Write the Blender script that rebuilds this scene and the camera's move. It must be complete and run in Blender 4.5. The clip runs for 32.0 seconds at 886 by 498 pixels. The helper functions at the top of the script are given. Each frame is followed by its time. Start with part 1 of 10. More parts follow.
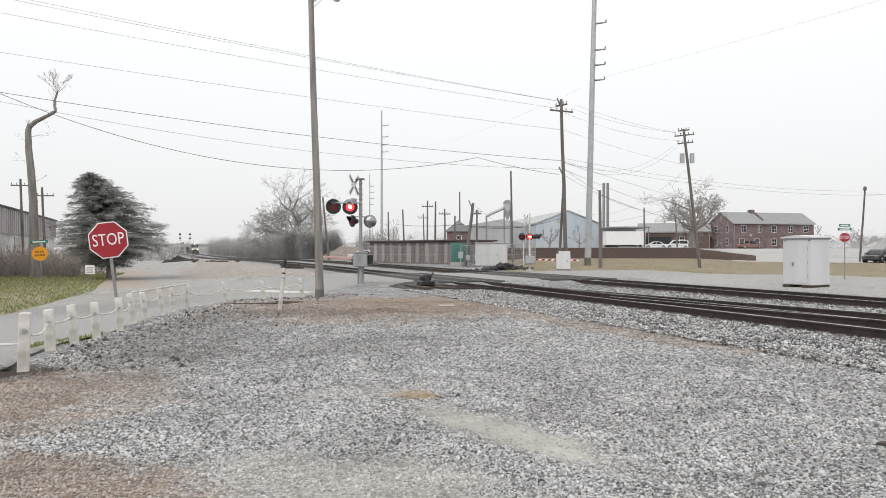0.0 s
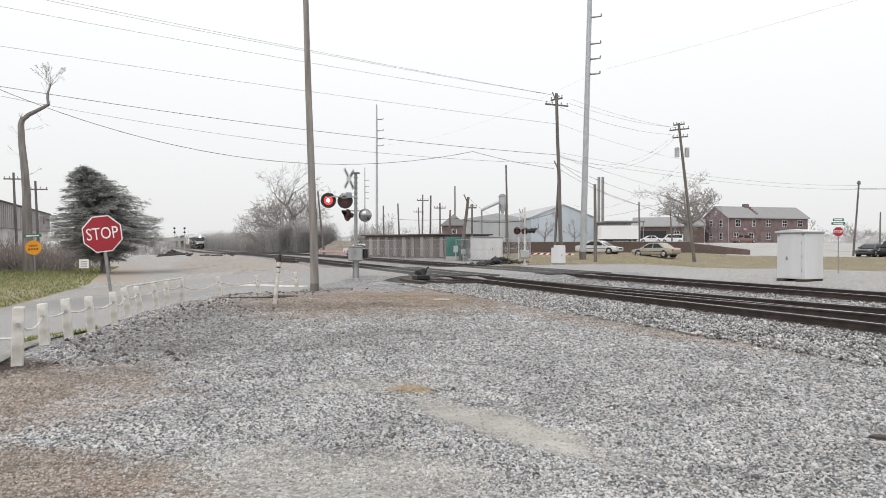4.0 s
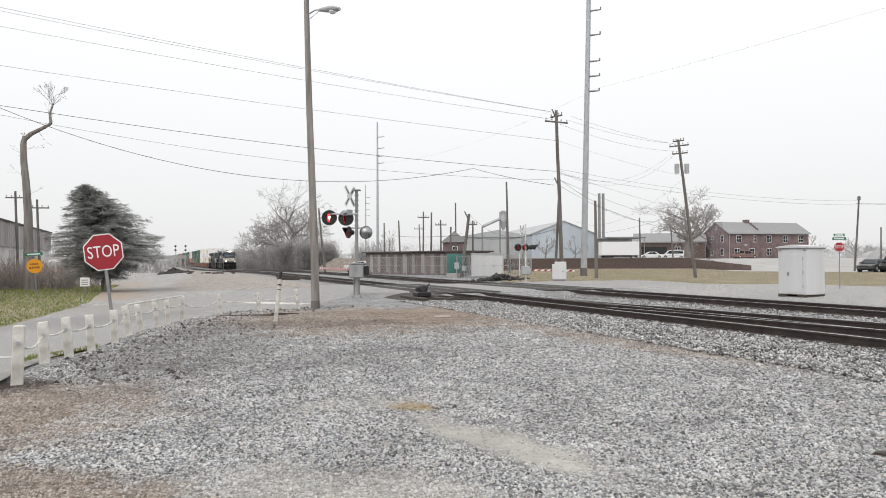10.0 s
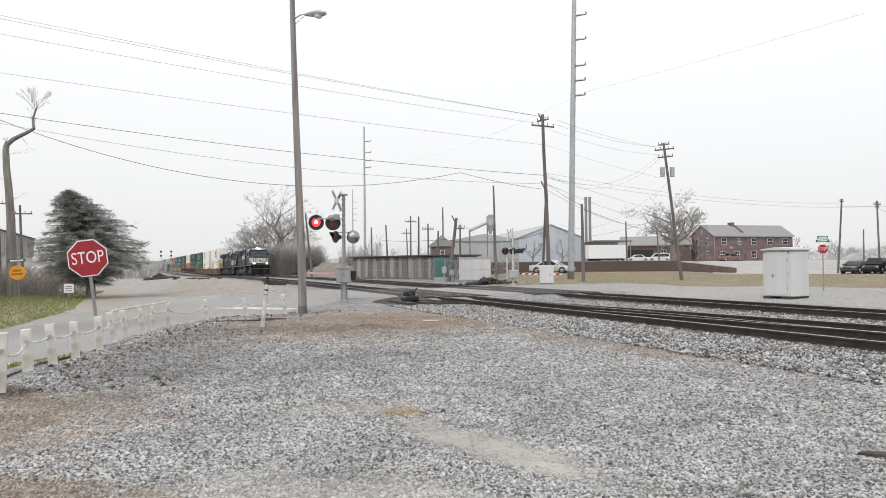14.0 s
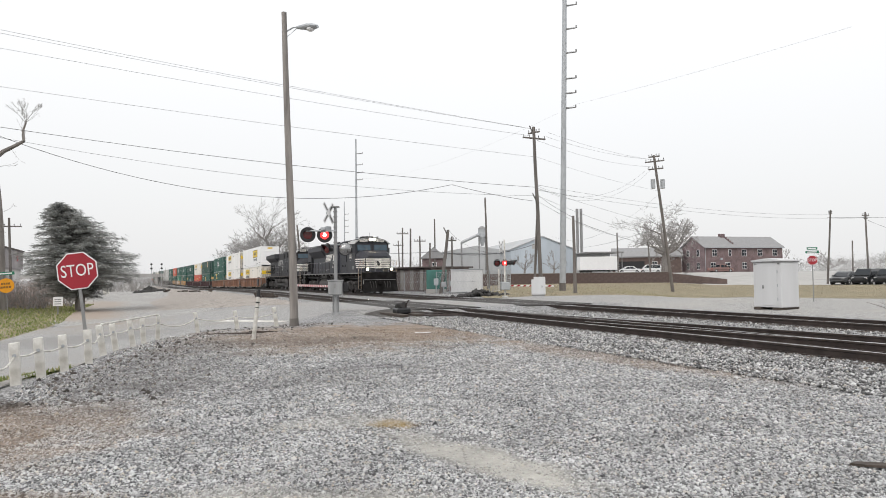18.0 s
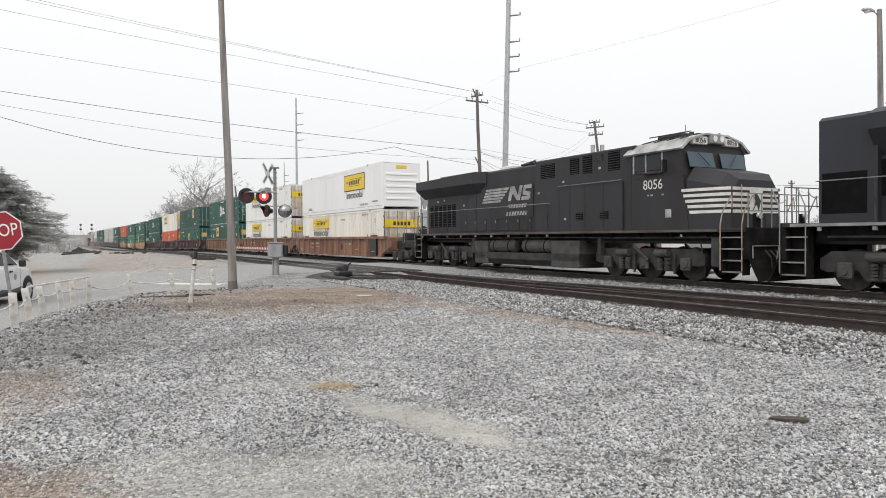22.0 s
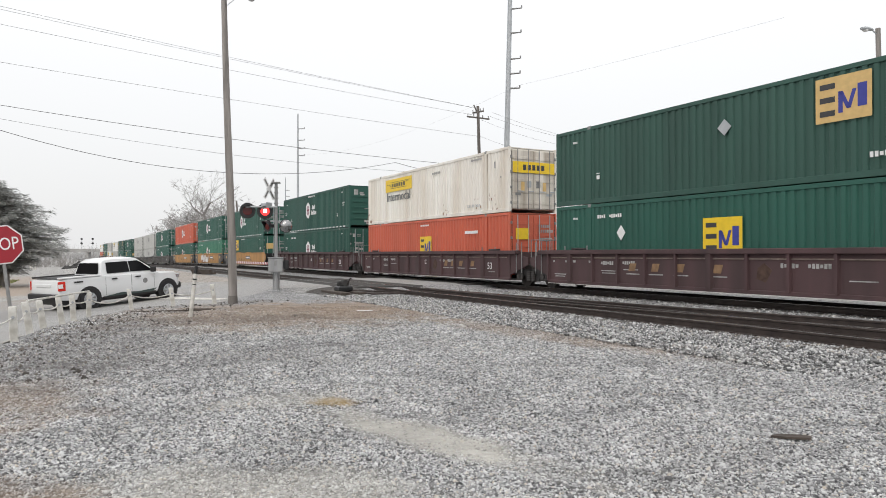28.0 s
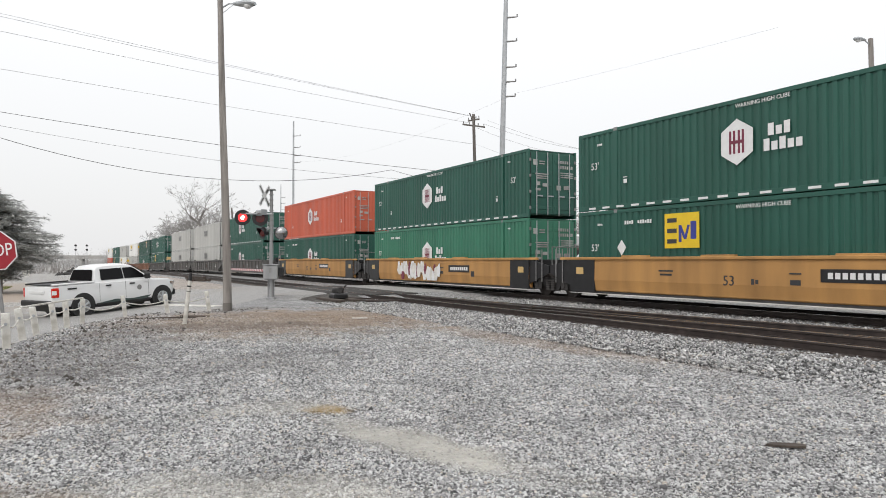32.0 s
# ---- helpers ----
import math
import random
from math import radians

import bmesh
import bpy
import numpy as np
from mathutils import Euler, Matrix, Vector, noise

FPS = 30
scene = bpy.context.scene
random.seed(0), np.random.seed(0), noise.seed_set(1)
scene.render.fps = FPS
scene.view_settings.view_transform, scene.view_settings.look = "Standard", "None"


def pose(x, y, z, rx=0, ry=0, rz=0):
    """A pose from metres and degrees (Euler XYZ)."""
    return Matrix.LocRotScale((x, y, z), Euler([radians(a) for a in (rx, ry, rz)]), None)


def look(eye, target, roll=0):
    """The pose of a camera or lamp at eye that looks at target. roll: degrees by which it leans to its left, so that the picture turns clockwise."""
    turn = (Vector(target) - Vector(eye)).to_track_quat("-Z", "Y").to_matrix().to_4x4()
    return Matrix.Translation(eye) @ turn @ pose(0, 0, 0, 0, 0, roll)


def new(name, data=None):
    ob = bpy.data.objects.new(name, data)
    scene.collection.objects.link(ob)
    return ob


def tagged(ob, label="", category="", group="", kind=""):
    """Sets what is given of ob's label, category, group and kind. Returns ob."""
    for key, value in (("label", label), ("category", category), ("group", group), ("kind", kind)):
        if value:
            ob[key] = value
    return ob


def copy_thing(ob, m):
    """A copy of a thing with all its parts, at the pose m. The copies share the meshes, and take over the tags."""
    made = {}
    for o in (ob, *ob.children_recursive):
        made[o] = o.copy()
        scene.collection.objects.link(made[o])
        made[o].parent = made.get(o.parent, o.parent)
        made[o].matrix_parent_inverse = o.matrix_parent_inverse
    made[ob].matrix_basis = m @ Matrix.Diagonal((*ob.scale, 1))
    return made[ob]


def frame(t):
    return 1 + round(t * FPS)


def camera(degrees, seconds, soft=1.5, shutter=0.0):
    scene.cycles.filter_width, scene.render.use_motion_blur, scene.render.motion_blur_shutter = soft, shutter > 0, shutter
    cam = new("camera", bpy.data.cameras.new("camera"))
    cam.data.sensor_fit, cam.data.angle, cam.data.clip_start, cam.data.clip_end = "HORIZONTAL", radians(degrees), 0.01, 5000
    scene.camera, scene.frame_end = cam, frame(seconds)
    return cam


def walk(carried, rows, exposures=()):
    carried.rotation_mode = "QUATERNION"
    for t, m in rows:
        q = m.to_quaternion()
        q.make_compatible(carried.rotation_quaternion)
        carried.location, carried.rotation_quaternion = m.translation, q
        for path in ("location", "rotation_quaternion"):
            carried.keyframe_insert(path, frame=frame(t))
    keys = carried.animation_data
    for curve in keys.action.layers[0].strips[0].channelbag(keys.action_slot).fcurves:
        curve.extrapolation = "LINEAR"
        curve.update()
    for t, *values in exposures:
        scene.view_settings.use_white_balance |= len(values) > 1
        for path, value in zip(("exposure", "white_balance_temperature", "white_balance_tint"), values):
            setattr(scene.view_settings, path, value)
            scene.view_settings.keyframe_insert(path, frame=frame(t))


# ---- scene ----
cam = camera(65.0, 32.0, soft=0.92)
EYE = (0.0, 0.0, 1.44)
# seconds, yaw, pitch, roll of the hand-held camera
TURNS = [
    (0, 0.023, -0.034, 0.055),
    (0.5, 0.282, -0.095, 0.197),
    (1, 0.265, 0.107, 0.033),
    (1.5, 0.479, -0.240, 0.045),
    (2, 0.208, -0.219, -0.057),
    (2.5, 0.322, -0.208, 0.262),
    (3, 0.031, -0.392, 0.137),
    (3.5, -0.301, -0.590, -0.140),
    (5.5, -0.538, -0.025, 0.778),
    (6, -0.245, 0.120, 0.404),
    (6.5, -0.723, 0.339, 0.542),
    (7, -0.059, 0.088, 0.424),
    (7.5, -0.672, 0.278, -0.127),
    (8, -0.187, -0.061, -0.002),
    (8.5, -0.603, 0.285, 0.075),
    (9, -0.595, 0.415, 0.174),
    (9.5, -0.346, 0.772, 0.216),
    (10, -0.303, 0.863, 0.262),
    (10.5, -0.326, 0.631, 0.307),
    (11, -0.988, 0.674, 0.332),
    (11.5, -1.404, 0.952, 0.664),
    (12, 0.069, 1.536, 0.381),
    (12.5, -0.221, 0.648, 0.970),
    (13, -0.658, 0.656, 0.716),
    (13.5, -0.690, 0.637, 0.886),
    (14, -1.333, 1.195, 0.577),
    (14.5, -1.080, 1.333, 0.676),
    (16.5, -0.341, 2.003, 0.910),
    (17, -0.651, 2.062, 0.813),
    (17.5, -1.419, 1.990, 0.713),
    (18, -1.999, 2.172, 0.721),
    (18.5, -3.529, 1.815, 0.427),
    (19, -5.484, 1.958, 0.266),
    (19.5, -6.919, 1.740, 0.129),
    (20, -5.075, 0.997, 0.055),
    (20.5, -5.967, 0.598, -0.053),
    (21, -7.014, 0.348, -0.700),
    (21.5, -6.432, -0.825, -0.684),
    (22, -6.773, -0.916, 0.376),
    (22.5, -6.360, 0.112, 1.060),
    (23, -6.777, 0.361, 0.998),
    (23.5, -6.805, 0.756, 1.157),
    (24, -7.478, 0.553, 0.411),
    (24.5, -7.530, 0.637, 0.511),
    (25, -7.485, 0.671, 0.369),
    (25.5, -7.319, 0.473, 0.465),
    (27.5, -5.994, 0.282, 0.026),
    (28, -6.721, 0.363, 0.145),
    (28.5, -6.865, 0.694, 0.206),
    (29, -7.169, 0.778, 0.145),
    (29.5, -7.123, 0.811, 0.141),
    (30, -6.922, 0.906, 0.046),
    (30.5, -7.514, 0.804, -0.120),
    (31, -7.537, 0.744, -0.039),
    (31.5, -7.464, 0.893, 0.009),
    (32, -7.111, 0.981, -0.012),
]
walk(cam, [(t, pose(*EYE, 90 + p, r, y)) for t, y, p, r in TURNS])

# ---- light: overcast sky, weak wide sun ----
world = bpy.data.worlds.new("overcast")
scene.world = world
world.use_nodes = True
wn = world.node_tree
wn.nodes.clear()
w_out = wn.nodes.new("ShaderNodeOutputWorld")
w_bg = wn.nodes.new("ShaderNodeBackground")
w_sky = wn.nodes.new("ShaderNodeTexSky")
w_sky.sky_type = "NISHITA"
w_sky.sun_disc = False
w_sky.sun_elevation = radians(42)
w_sky.sun_rotation = radians(200)
w_sky.dust_density = 5.0
w_mix = wn.nodes.new("ShaderNodeMix")
w_mix.data_type = "RGBA"
w_mix.inputs[0].default_value = 0.985
w_cloud = wn.nodes.new("ShaderNodeValToRGB")
w_cloud.color_ramp.elements[0].position = 0.44
w_cloud.color_ramp.elements[0].color = (0.72, 0.72, 0.727, 1)
w_cloud.color_ramp.elements[1].position = 0.80
w_cloud.color_ramp.elements[1].color = (1.06, 1.06, 1.055, 1)
w_mid = w_cloud.color_ramp.elements.new(0.55)
w_mid.color = (0.83, 0.83, 0.832, 1)
w_high = w_cloud.color_ramp.elements.new(0.63)
w_high.color = (0.925, 0.925, 0.925, 1)
w_co = wn.nodes.new("ShaderNodeTexCoord")
w_sep = wn.nodes.new("ShaderNodeSeparateXYZ")
w_half = wn.nodes.new("ShaderNodeMath")
w_half.operation = "MULTIPLY_ADD"
w_half.inputs[1].default_value = 0.5
w_half.inputs[2].default_value = 0.5
wn.links.new(w_co.outputs["Generated"], w_sep.inputs[0])
wn.links.new(w_sep.outputs[2], w_half.inputs[0])
wn.links.new(w_half.outputs[0], w_cloud.inputs[0])
wn.links.new(w_sky.outputs[0], w_mix.inputs[6])
wn.links.new(w_cloud.outputs[0], w_mix.inputs[7])
wn.links.new(w_mix.outputs[2], w_bg.inputs[0])
w_bg.inputs[1].default_value = 1.06
wn.links.new(w_bg.outputs[0], w_out.inputs[0])

sun = new("sun", bpy.data.lights.new("sun", "SUN"))
sun.data.energy = 0.9
sun.data.angle = radians(40)
sun.data.color = (1.0, 0.97, 0.93)
sun.matrix_world = look((0, 0, 60), (18, 45, 0))
scene.view_settings.exposure = 0.0


# ---- materials ----
def mat(name, colour, rough=0.7, metal=0.0, vary=0.25, scale=6.0, bump=0.15, tint=None, fine=60.0, spec=0.5, streak=False, piece=0.0):
    """A weathered surface: two scales of noise in colour and relief."""
    m = bpy.data.materials.new(name)
    m.use_nodes = True
    nt = m.node_tree
    b = nt.nodes["Principled BSDF"]
    b.inputs["Roughness"].default_value = rough
    b.inputs["Metallic"].default_value = metal
    b.inputs["Specular IOR Level"].default_value = spec
    co = nt.nodes.new("ShaderNodeTexCoord")
    src = co.outputs["Object"]
    if streak:
        mp = nt.nodes.new("ShaderNodeMapping")
        mp.inputs["Scale"].default_value = (1.0, 1.0, 0.12)
        nt.links.new(src, mp.inputs[0])
        src = mp.outputs[0]
    big = nt.nodes.new("ShaderNodeTexNoise")
    big.inputs["Scale"].default_value = scale
    big.inputs["Detail"].default_value = 6
    small = nt.nodes.new("ShaderNodeTexNoise")
    small.inputs["Scale"].default_value = fine
    small.inputs["Detail"].default_value = 3
    nt.links.new(src, big.inputs["Vector"])
    nt.links.new(co.outputs["Object"], small.inputs["Vector"])
    r1 = nt.nodes.new("ShaderNodeValToRGB")
    dark = [c * (1 - vary) for c in colour]
    light = [min(1.0, c * (1 + vary * 0.7)) for c in colour]
    if tint:
        dark = [a * 0.35 + t * 0.65 for a, t in zip(dark, tint)]
    r1.color_ramp.elements[0].position, r1.color_ramp.elements[1].position = 0.32, 0.68
    r1.color_ramp.elements[0].color = (*dark, 1)
    r1.color_ramp.elements[1].color = (*light, 1)
    nt.links.new(big.outputs["Fac"], r1.inputs[0])
    mul = nt.nodes.new("ShaderNodeMix")
    mul.data_type, mul.blend_type = "RGBA", "MULTIPLY"
    mul.inputs[0].default_value = 1.0
    r2 = nt.nodes.new("ShaderNodeValToRGB")
    lo = 1 - 0.35 * vary
    r2.color_ramp.elements[0].position, r2.color_ramp.elements[1].position = 0.3, 0.7
    r2.color_ramp.elements[0].color = (lo, lo, lo, 1)
    r2.color_ramp.elements[1].color = (1, 1, 1, 1)
    nt.links.new(small.outputs["Fac"], r2.inputs[0])
    nt.links.new(r1.outputs[0], mul.inputs[6])
    nt.links.new(r2.outputs[0], mul.inputs[7])
    last = mul.outputs[2]
    if piece:
        info = nt.nodes.new("ShaderNodeObjectInfo")
        mr = nt.nodes.new("ShaderNodeMapRange")
        mr.inputs["To Min"].default_value, mr.inputs["To Max"].default_value = 1 - piece, 1 + piece
        nt.links.new(info.outputs["Random"], mr.inputs[0])
        hv = nt.nodes.new("ShaderNodeHueSaturation")
        nt.links.new(mr.outputs[0], hv.inputs["Value"])
        nt.links.new(last, hv.inputs["Color"])
        last = hv.outputs[0]
    nt.links.new(last, b.inputs["Base Color"])
    if bump:
        bp = nt.nodes.new("ShaderNodeBump")
        bp.inputs["Strength"].default_value = bump
        bp.inputs["Distance"].default_value = 0.02
        nt.links.new(small.outputs["Fac"], bp.inputs["Height"])
        nt.links.new(bp.outputs[0], b.inputs["Normal"])
    return m


def glow(name, colour, strength, base=(0.02, 0.02, 0.02)):
    m = bpy.data.materials.new(name)
    m.use_nodes = True
    b = m.node_tree.nodes["Principled BSDF"]
    b.inputs["Base Color"].default_value = (*base, 1)
    b.inputs["Emission Color"].default_value = (*colour, 1)
    b.inputs["Emission Strength"].default_value = strength
    b.inputs["Roughness"].default_value = 0.3
    return m


def stained(nt, co, last, patches, share_=1.0):
    """Mixes stains of given place and shape over a colour."""
    if patches:
        n2 = nt.nodes.new("ShaderNodeTexNoise")
        n2.inputs["Scale"].default_value = 2.2
        n2.inputs["Detail"].default_value = 6
        nt.links.new(co, n2.inputs["Vector"])
    for px, py, rx, ry, rot, colour, amount in patches:
        mp = nt.nodes.new("ShaderNodeMapping")
        mp.vector_type = "TEXTURE"
        mp.inputs["Location"].default_value = (px, py, -0.2)
        mp.inputs["Rotation"].default_value = (0, 0, radians(rot))
        mp.inputs["Scale"].default_value = (rx, ry, 50)
        nt.links.new(co, mp.inputs[0])
        ln = nt.nodes.new("ShaderNodeVectorMath")
        ln.operation = "LENGTH"
        nt.links.new(mp.outputs[0], ln.inputs[0])
        add = nt.nodes.new("ShaderNodeMath")
        add.operation = "MULTIPLY_ADD"
        add.inputs[1].default_value = 1.4
        nt.links.new(n2.outputs["Fac"], add.inputs[0])
        nt.links.new(ln.outputs["Value"], add.inputs[2])
        fm = nt.nodes.new("ShaderNodeMapRange")
        fm.inputs["From Min"].default_value, fm.inputs["From Max"].default_value = 1.25, 1.85
        fm.inputs["To Min"].default_value, fm.inputs["To Max"].default_value = amount * share_, 0.0
        nt.links.new(add.outputs[0], fm.inputs[0])
        mx = nt.nodes.new("ShaderNodeMix")
        mx.data_type = "RGBA"
        mx.inputs[7].default_value = (*colour, 1)
        nt.links.new(fm.outputs[0], mx.inputs[0])
        nt.links.new(last, mx.inputs[6])
        last = mx.outputs[2]
    return last


def mottled(nt, co, last, amount):
    """Uneven tone in patches a hand to a metre across, drawn out along the wheel tracks."""
    mp = nt.nodes.new("ShaderNodeMapping")
    mp.inputs["Scale"].default_value = (0.7, 1.25, 1.0)
    nt.links.new(co, mp.inputs[0])
    n = nt.nodes.new("ShaderNodeTexNoise")
    n.inputs["Scale"].default_value = 1.5
    n.inputs["Detail"].default_value = 7
    n.inputs["Roughness"].default_value = 0.68
    nt.links.new(mp.outputs[0], n.inputs["Vector"])
    mr = nt.nodes.new("ShaderNodeMapRange")
    mr.inputs["From Min"].default_value, mr.inputs["From Max"].default_value = 0.33, 0.67
    mr.inputs["To Min"].default_value, mr.inputs["To Max"].default_value = 1 - amount, 1 + amount
    nt.links.new(n.outputs["Fac"], mr.inputs[0])
    hv = nt.nodes.new("ShaderNodeHueSaturation")
    nt.links.new(mr.outputs[0], hv.inputs["Value"])
    nt.links.new(last, hv.inputs["Color"])
    return hv.outputs[0]


def ground_mat(name, stone, cells, tones, patches=(), soil=(0.22, 0.17, 0.115), soil_amount=0.45, relief=0.6, mottle=0.0):
    """Loose stones: each cell its own tone, shade painted into the gaps, soil between, and stains of given shape (x, y,
    rx, ry, colour, amount).
    """
    m = bpy.data.materials.new(name)
    m.use_nodes = True
    nt = m.node_tree
    b = nt.nodes["Principled BSDF"]
    b.inputs["Roughness"].default_value = 0.92
    b.inputs["Specular IOR Level"].default_value = 0.25
    co = nt.nodes.new("ShaderNodeTexCoord").outputs["Object"]
    vo = nt.nodes.new("ShaderNodeTexVoronoi")
    vo.inputs["Scale"].default_value = cells
    vo.inputs["Randomness"].default_value = 1.0
    nt.links.new(co, vo.inputs["Vector"])
    wn_ = nt.nodes.new("ShaderNodeSeparateColor")
    nt.links.new(vo.outputs["Color"], wn_.inputs[0])
    ramp = nt.nodes.new("ShaderNodeValToRGB")
    ramp.color_ramp.elements[0].color = (*[c * tones[0] for c in stone], 1)
    ramp.color_ramp.elements[1].color = (*[c * tones[1] for c in stone], 1)
    nt.links.new(wn_.outputs[0], ramp.inputs[0])
    # colour darkens away from each cell's middle, as shade between stones
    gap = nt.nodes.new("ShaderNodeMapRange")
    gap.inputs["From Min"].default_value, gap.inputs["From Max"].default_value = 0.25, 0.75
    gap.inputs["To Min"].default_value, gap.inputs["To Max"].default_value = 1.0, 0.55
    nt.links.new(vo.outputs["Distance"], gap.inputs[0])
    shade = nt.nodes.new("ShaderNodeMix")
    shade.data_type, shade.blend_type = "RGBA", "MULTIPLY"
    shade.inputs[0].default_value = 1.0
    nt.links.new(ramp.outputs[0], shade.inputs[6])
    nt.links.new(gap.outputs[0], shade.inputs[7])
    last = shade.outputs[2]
    # soil showing through in large, uneven patches
    n1 = nt.nodes.new("ShaderNodeTexNoise")
    n1.inputs["Scale"].default_value = 0.22
    n1.inputs["Detail"].default_value = 8
    n1.inputs["Roughness"].default_value = 0.65
    nt.links.new(co, n1.inputs["Vector"])
    mr = nt.nodes.new("ShaderNodeMapRange")
    mr.inputs["From Min"].default_value, mr.inputs["From Max"].default_value = 0.5, 0.72
    mr.inputs["To Max"].default_value = soil_amount
    nt.links.new(n1.outputs["Fac"], mr.inputs[0])
    mx = nt.nodes.new("ShaderNodeMix")
    mx.data_type = "RGBA"
    mx.inputs[7].default_value = (*soil, 1)
    nt.links.new(mr.outputs[0], mx.inputs[0])
    nt.links.new(last, mx.inputs[6])
    last = mx.outputs[2]
    last = stained(nt, co, last, patches)
    if mottle:
        last = mottled(nt, co, last, mottle)
    nt.links.new(last, b.inputs["Base Color"])
    bp = nt.nodes.new("ShaderNodeBump")
    bp.inputs["Strength"].default_value = relief
    bp.inputs["Distance"].default_value = 0.03
    bp.invert = True
    nt.links.new(vo.outputs["Distance"], bp.inputs["Height"])
    nt.links.new(bp.outputs[0], b.inputs["Normal"])
    return m


def island_mat(name, stops, rough=0.9, patches=(), mottle=0.0, thin=0.0):
    """Loose pieces in one mesh, each with a tone of its own."""
    m = bpy.data.materials.new(name)
    m.use_nodes = True
    nt = m.node_tree
    b = nt.nodes["Principled BSDF"]
    b.inputs["Roughness"].default_value = rough
    b.inputs["Specular IOR Level"].default_value = 0.25
    geo = nt.nodes.new("ShaderNodeNewGeometry")
    ramp = nt.nodes.new("ShaderNodeValToRGB")
    for e in range(len(stops) - 2):
        ramp.color_ramp.elements.new(0.5)
    for e, (p, c) in zip(ramp.color_ramp.elements, stops):
        e.position, e.color = p, (*c, 1)
    nt.links.new(geo.outputs["Random Per Island"], ramp.inputs[0])
    last = stained(nt, nt.nodes.new("ShaderNodeTexCoord").outputs["Object"], ramp.outputs[0], patches, 0.72)
    if mottle:
        last = mottled(nt, nt.nodes.new("ShaderNodeTexCoord").outputs["Object"], last, mottle)
    nt.links.new(last, b.inputs["Base Color"])
    if thin:
        # thin leaves pass part of the light
        through_leaf = nt.nodes.new("ShaderNodeBsdfTranslucent")
        both = nt.nodes.new("ShaderNodeMixShader")
        both.inputs[0].default_value = thin
        nt.links.new(last, through_leaf.inputs[0])
        nt.links.new(b.outputs[0], both.inputs[1])
        nt.links.new(through_leaf.outputs[0], both.inputs[2])
        nt.links.new(both.outputs[0], nt.nodes["Material Output"].inputs[0])
    return m


def brick_mat(name, brick, mortar, scale):
    m = mat(name, brick, 0.9, vary=0.3, scale=0.8, fine=25)
    nt = m.node_tree
    b = nt.nodes["Principled BSDF"]
    src = b.inputs["Base Color"].links[0].from_socket
    co = nt.nodes.new("ShaderNodeTexCoord")
    bt = nt.nodes.new("ShaderNodeTexBrick")
    bt.inputs["Scale"].default_value = scale
    bt.inputs["Mortar Size"].default_value = 0.012
    bt.inputs["Color1"].default_value = (0.85, 0.85, 0.85, 1)
    bt.inputs["Color2"].default_value = (1.15, 1.1, 1.1, 1)
    bt.inputs["Mortar"].default_value = (1.5, 1.6, 1.7, 1)
    mp = nt.nodes.new("ShaderNodeMapping")
    mp.inputs["Rotation"].default_value = (radians(90), 0, 0)
    nt.links.new(co.outputs["Object"], mp.inputs[0])
    nt.links.new(mp.outputs[0], bt.inputs["Vector"])
    mul = nt.nodes.new("ShaderNodeMix")
    mul.data_type, mul.blend_type = "RGBA", "MULTIPLY"
    mul.inputs[0].default_value = 1.0
    nt.links.new(src, mul.inputs[6])
    nt.links.new(bt.outputs["Color"], mul.inputs[7])
    nt.links.new(mul.outputs[2], b.inputs["Base Color"])
    return m


def glass_mat(name, colour=(0.02, 0.025, 0.03)):
    m = bpy.data.materials.new(name)
    m.use_nodes = True
    b = m.node_tree.nodes["Principled BSDF"]
    b.inputs["Base Color"].default_value = (*colour, 1)
    b.inputs["Roughness"].default_value = 0.08
    b.inputs["Specular IOR Level"].default_value = 0.3
    return m


ORANGE_SOIL = (0.36, 0.25, 0.10)
BROWN_SOIL = (0.29, 0.215, 0.155)
SAND = (0.48, 0.465, 0.43)
DARK_DIRT = (0.10, 0.09, 0.085)
STAINS_AND_SHADE = (
    (-0.3, 7.75, 0.30, 0.24, 0, ORANGE_SOIL, 0.85),
    (-1.0, 7.9, 0.9, 0.4, 10, SAND, 0.35),
    (0.5, 6.25, 1.6, 0.34, -52, SAND, 0.9),
    (-0.75, 4.9, 1.5, 0.6, -15, SAND, 0.6),
    (-3.2, 4.9, 2.0, 0.7, -10, BROWN_SOIL, 0.7),
    (-5.0, 7.6, 2.0, 2.2, 0, BROWN_SOIL, 0.7),
    (-2.3, 19.6, 4.4, 4.6, 30, BROWN_SOIL, 0.72),
    (0.9, 21.6, 3.6, 4.2, -20, BROWN_SOIL, 0.55),
    (3.8, 13.8, 0.9, 4.6, 28, BROWN_SOIL, 0.5),
    (-4.9, 13.6, 1.5, 5.2, 8, (0.15, 0.142, 0.138), 0.55),
    (-3.0, 18.0, 3.0, 1.0, 10, DARK_DIRT, 0.45),
    (-2.0, 11.5, 3.2, 1.4, 25, DARK_DIRT, 0.28),
    # shadow in the drop beside the first post, painted as a dark patch
    (-5.75, 9.2, 0.55, 0.8, 20, (0.045, 0.032, 0.025), 0.95),
)
M_GRAVEL = ground_mat("grey_gravel", (0.43, 0.43, 0.435), 29.0, (0.25, 1.6), STAINS_AND_SHADE, soil=(0.30, 0.27, 0.23), soil_amount=0.3, relief=1.0, mottle=0.2)
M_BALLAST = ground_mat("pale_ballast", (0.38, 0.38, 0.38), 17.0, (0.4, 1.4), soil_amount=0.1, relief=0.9)
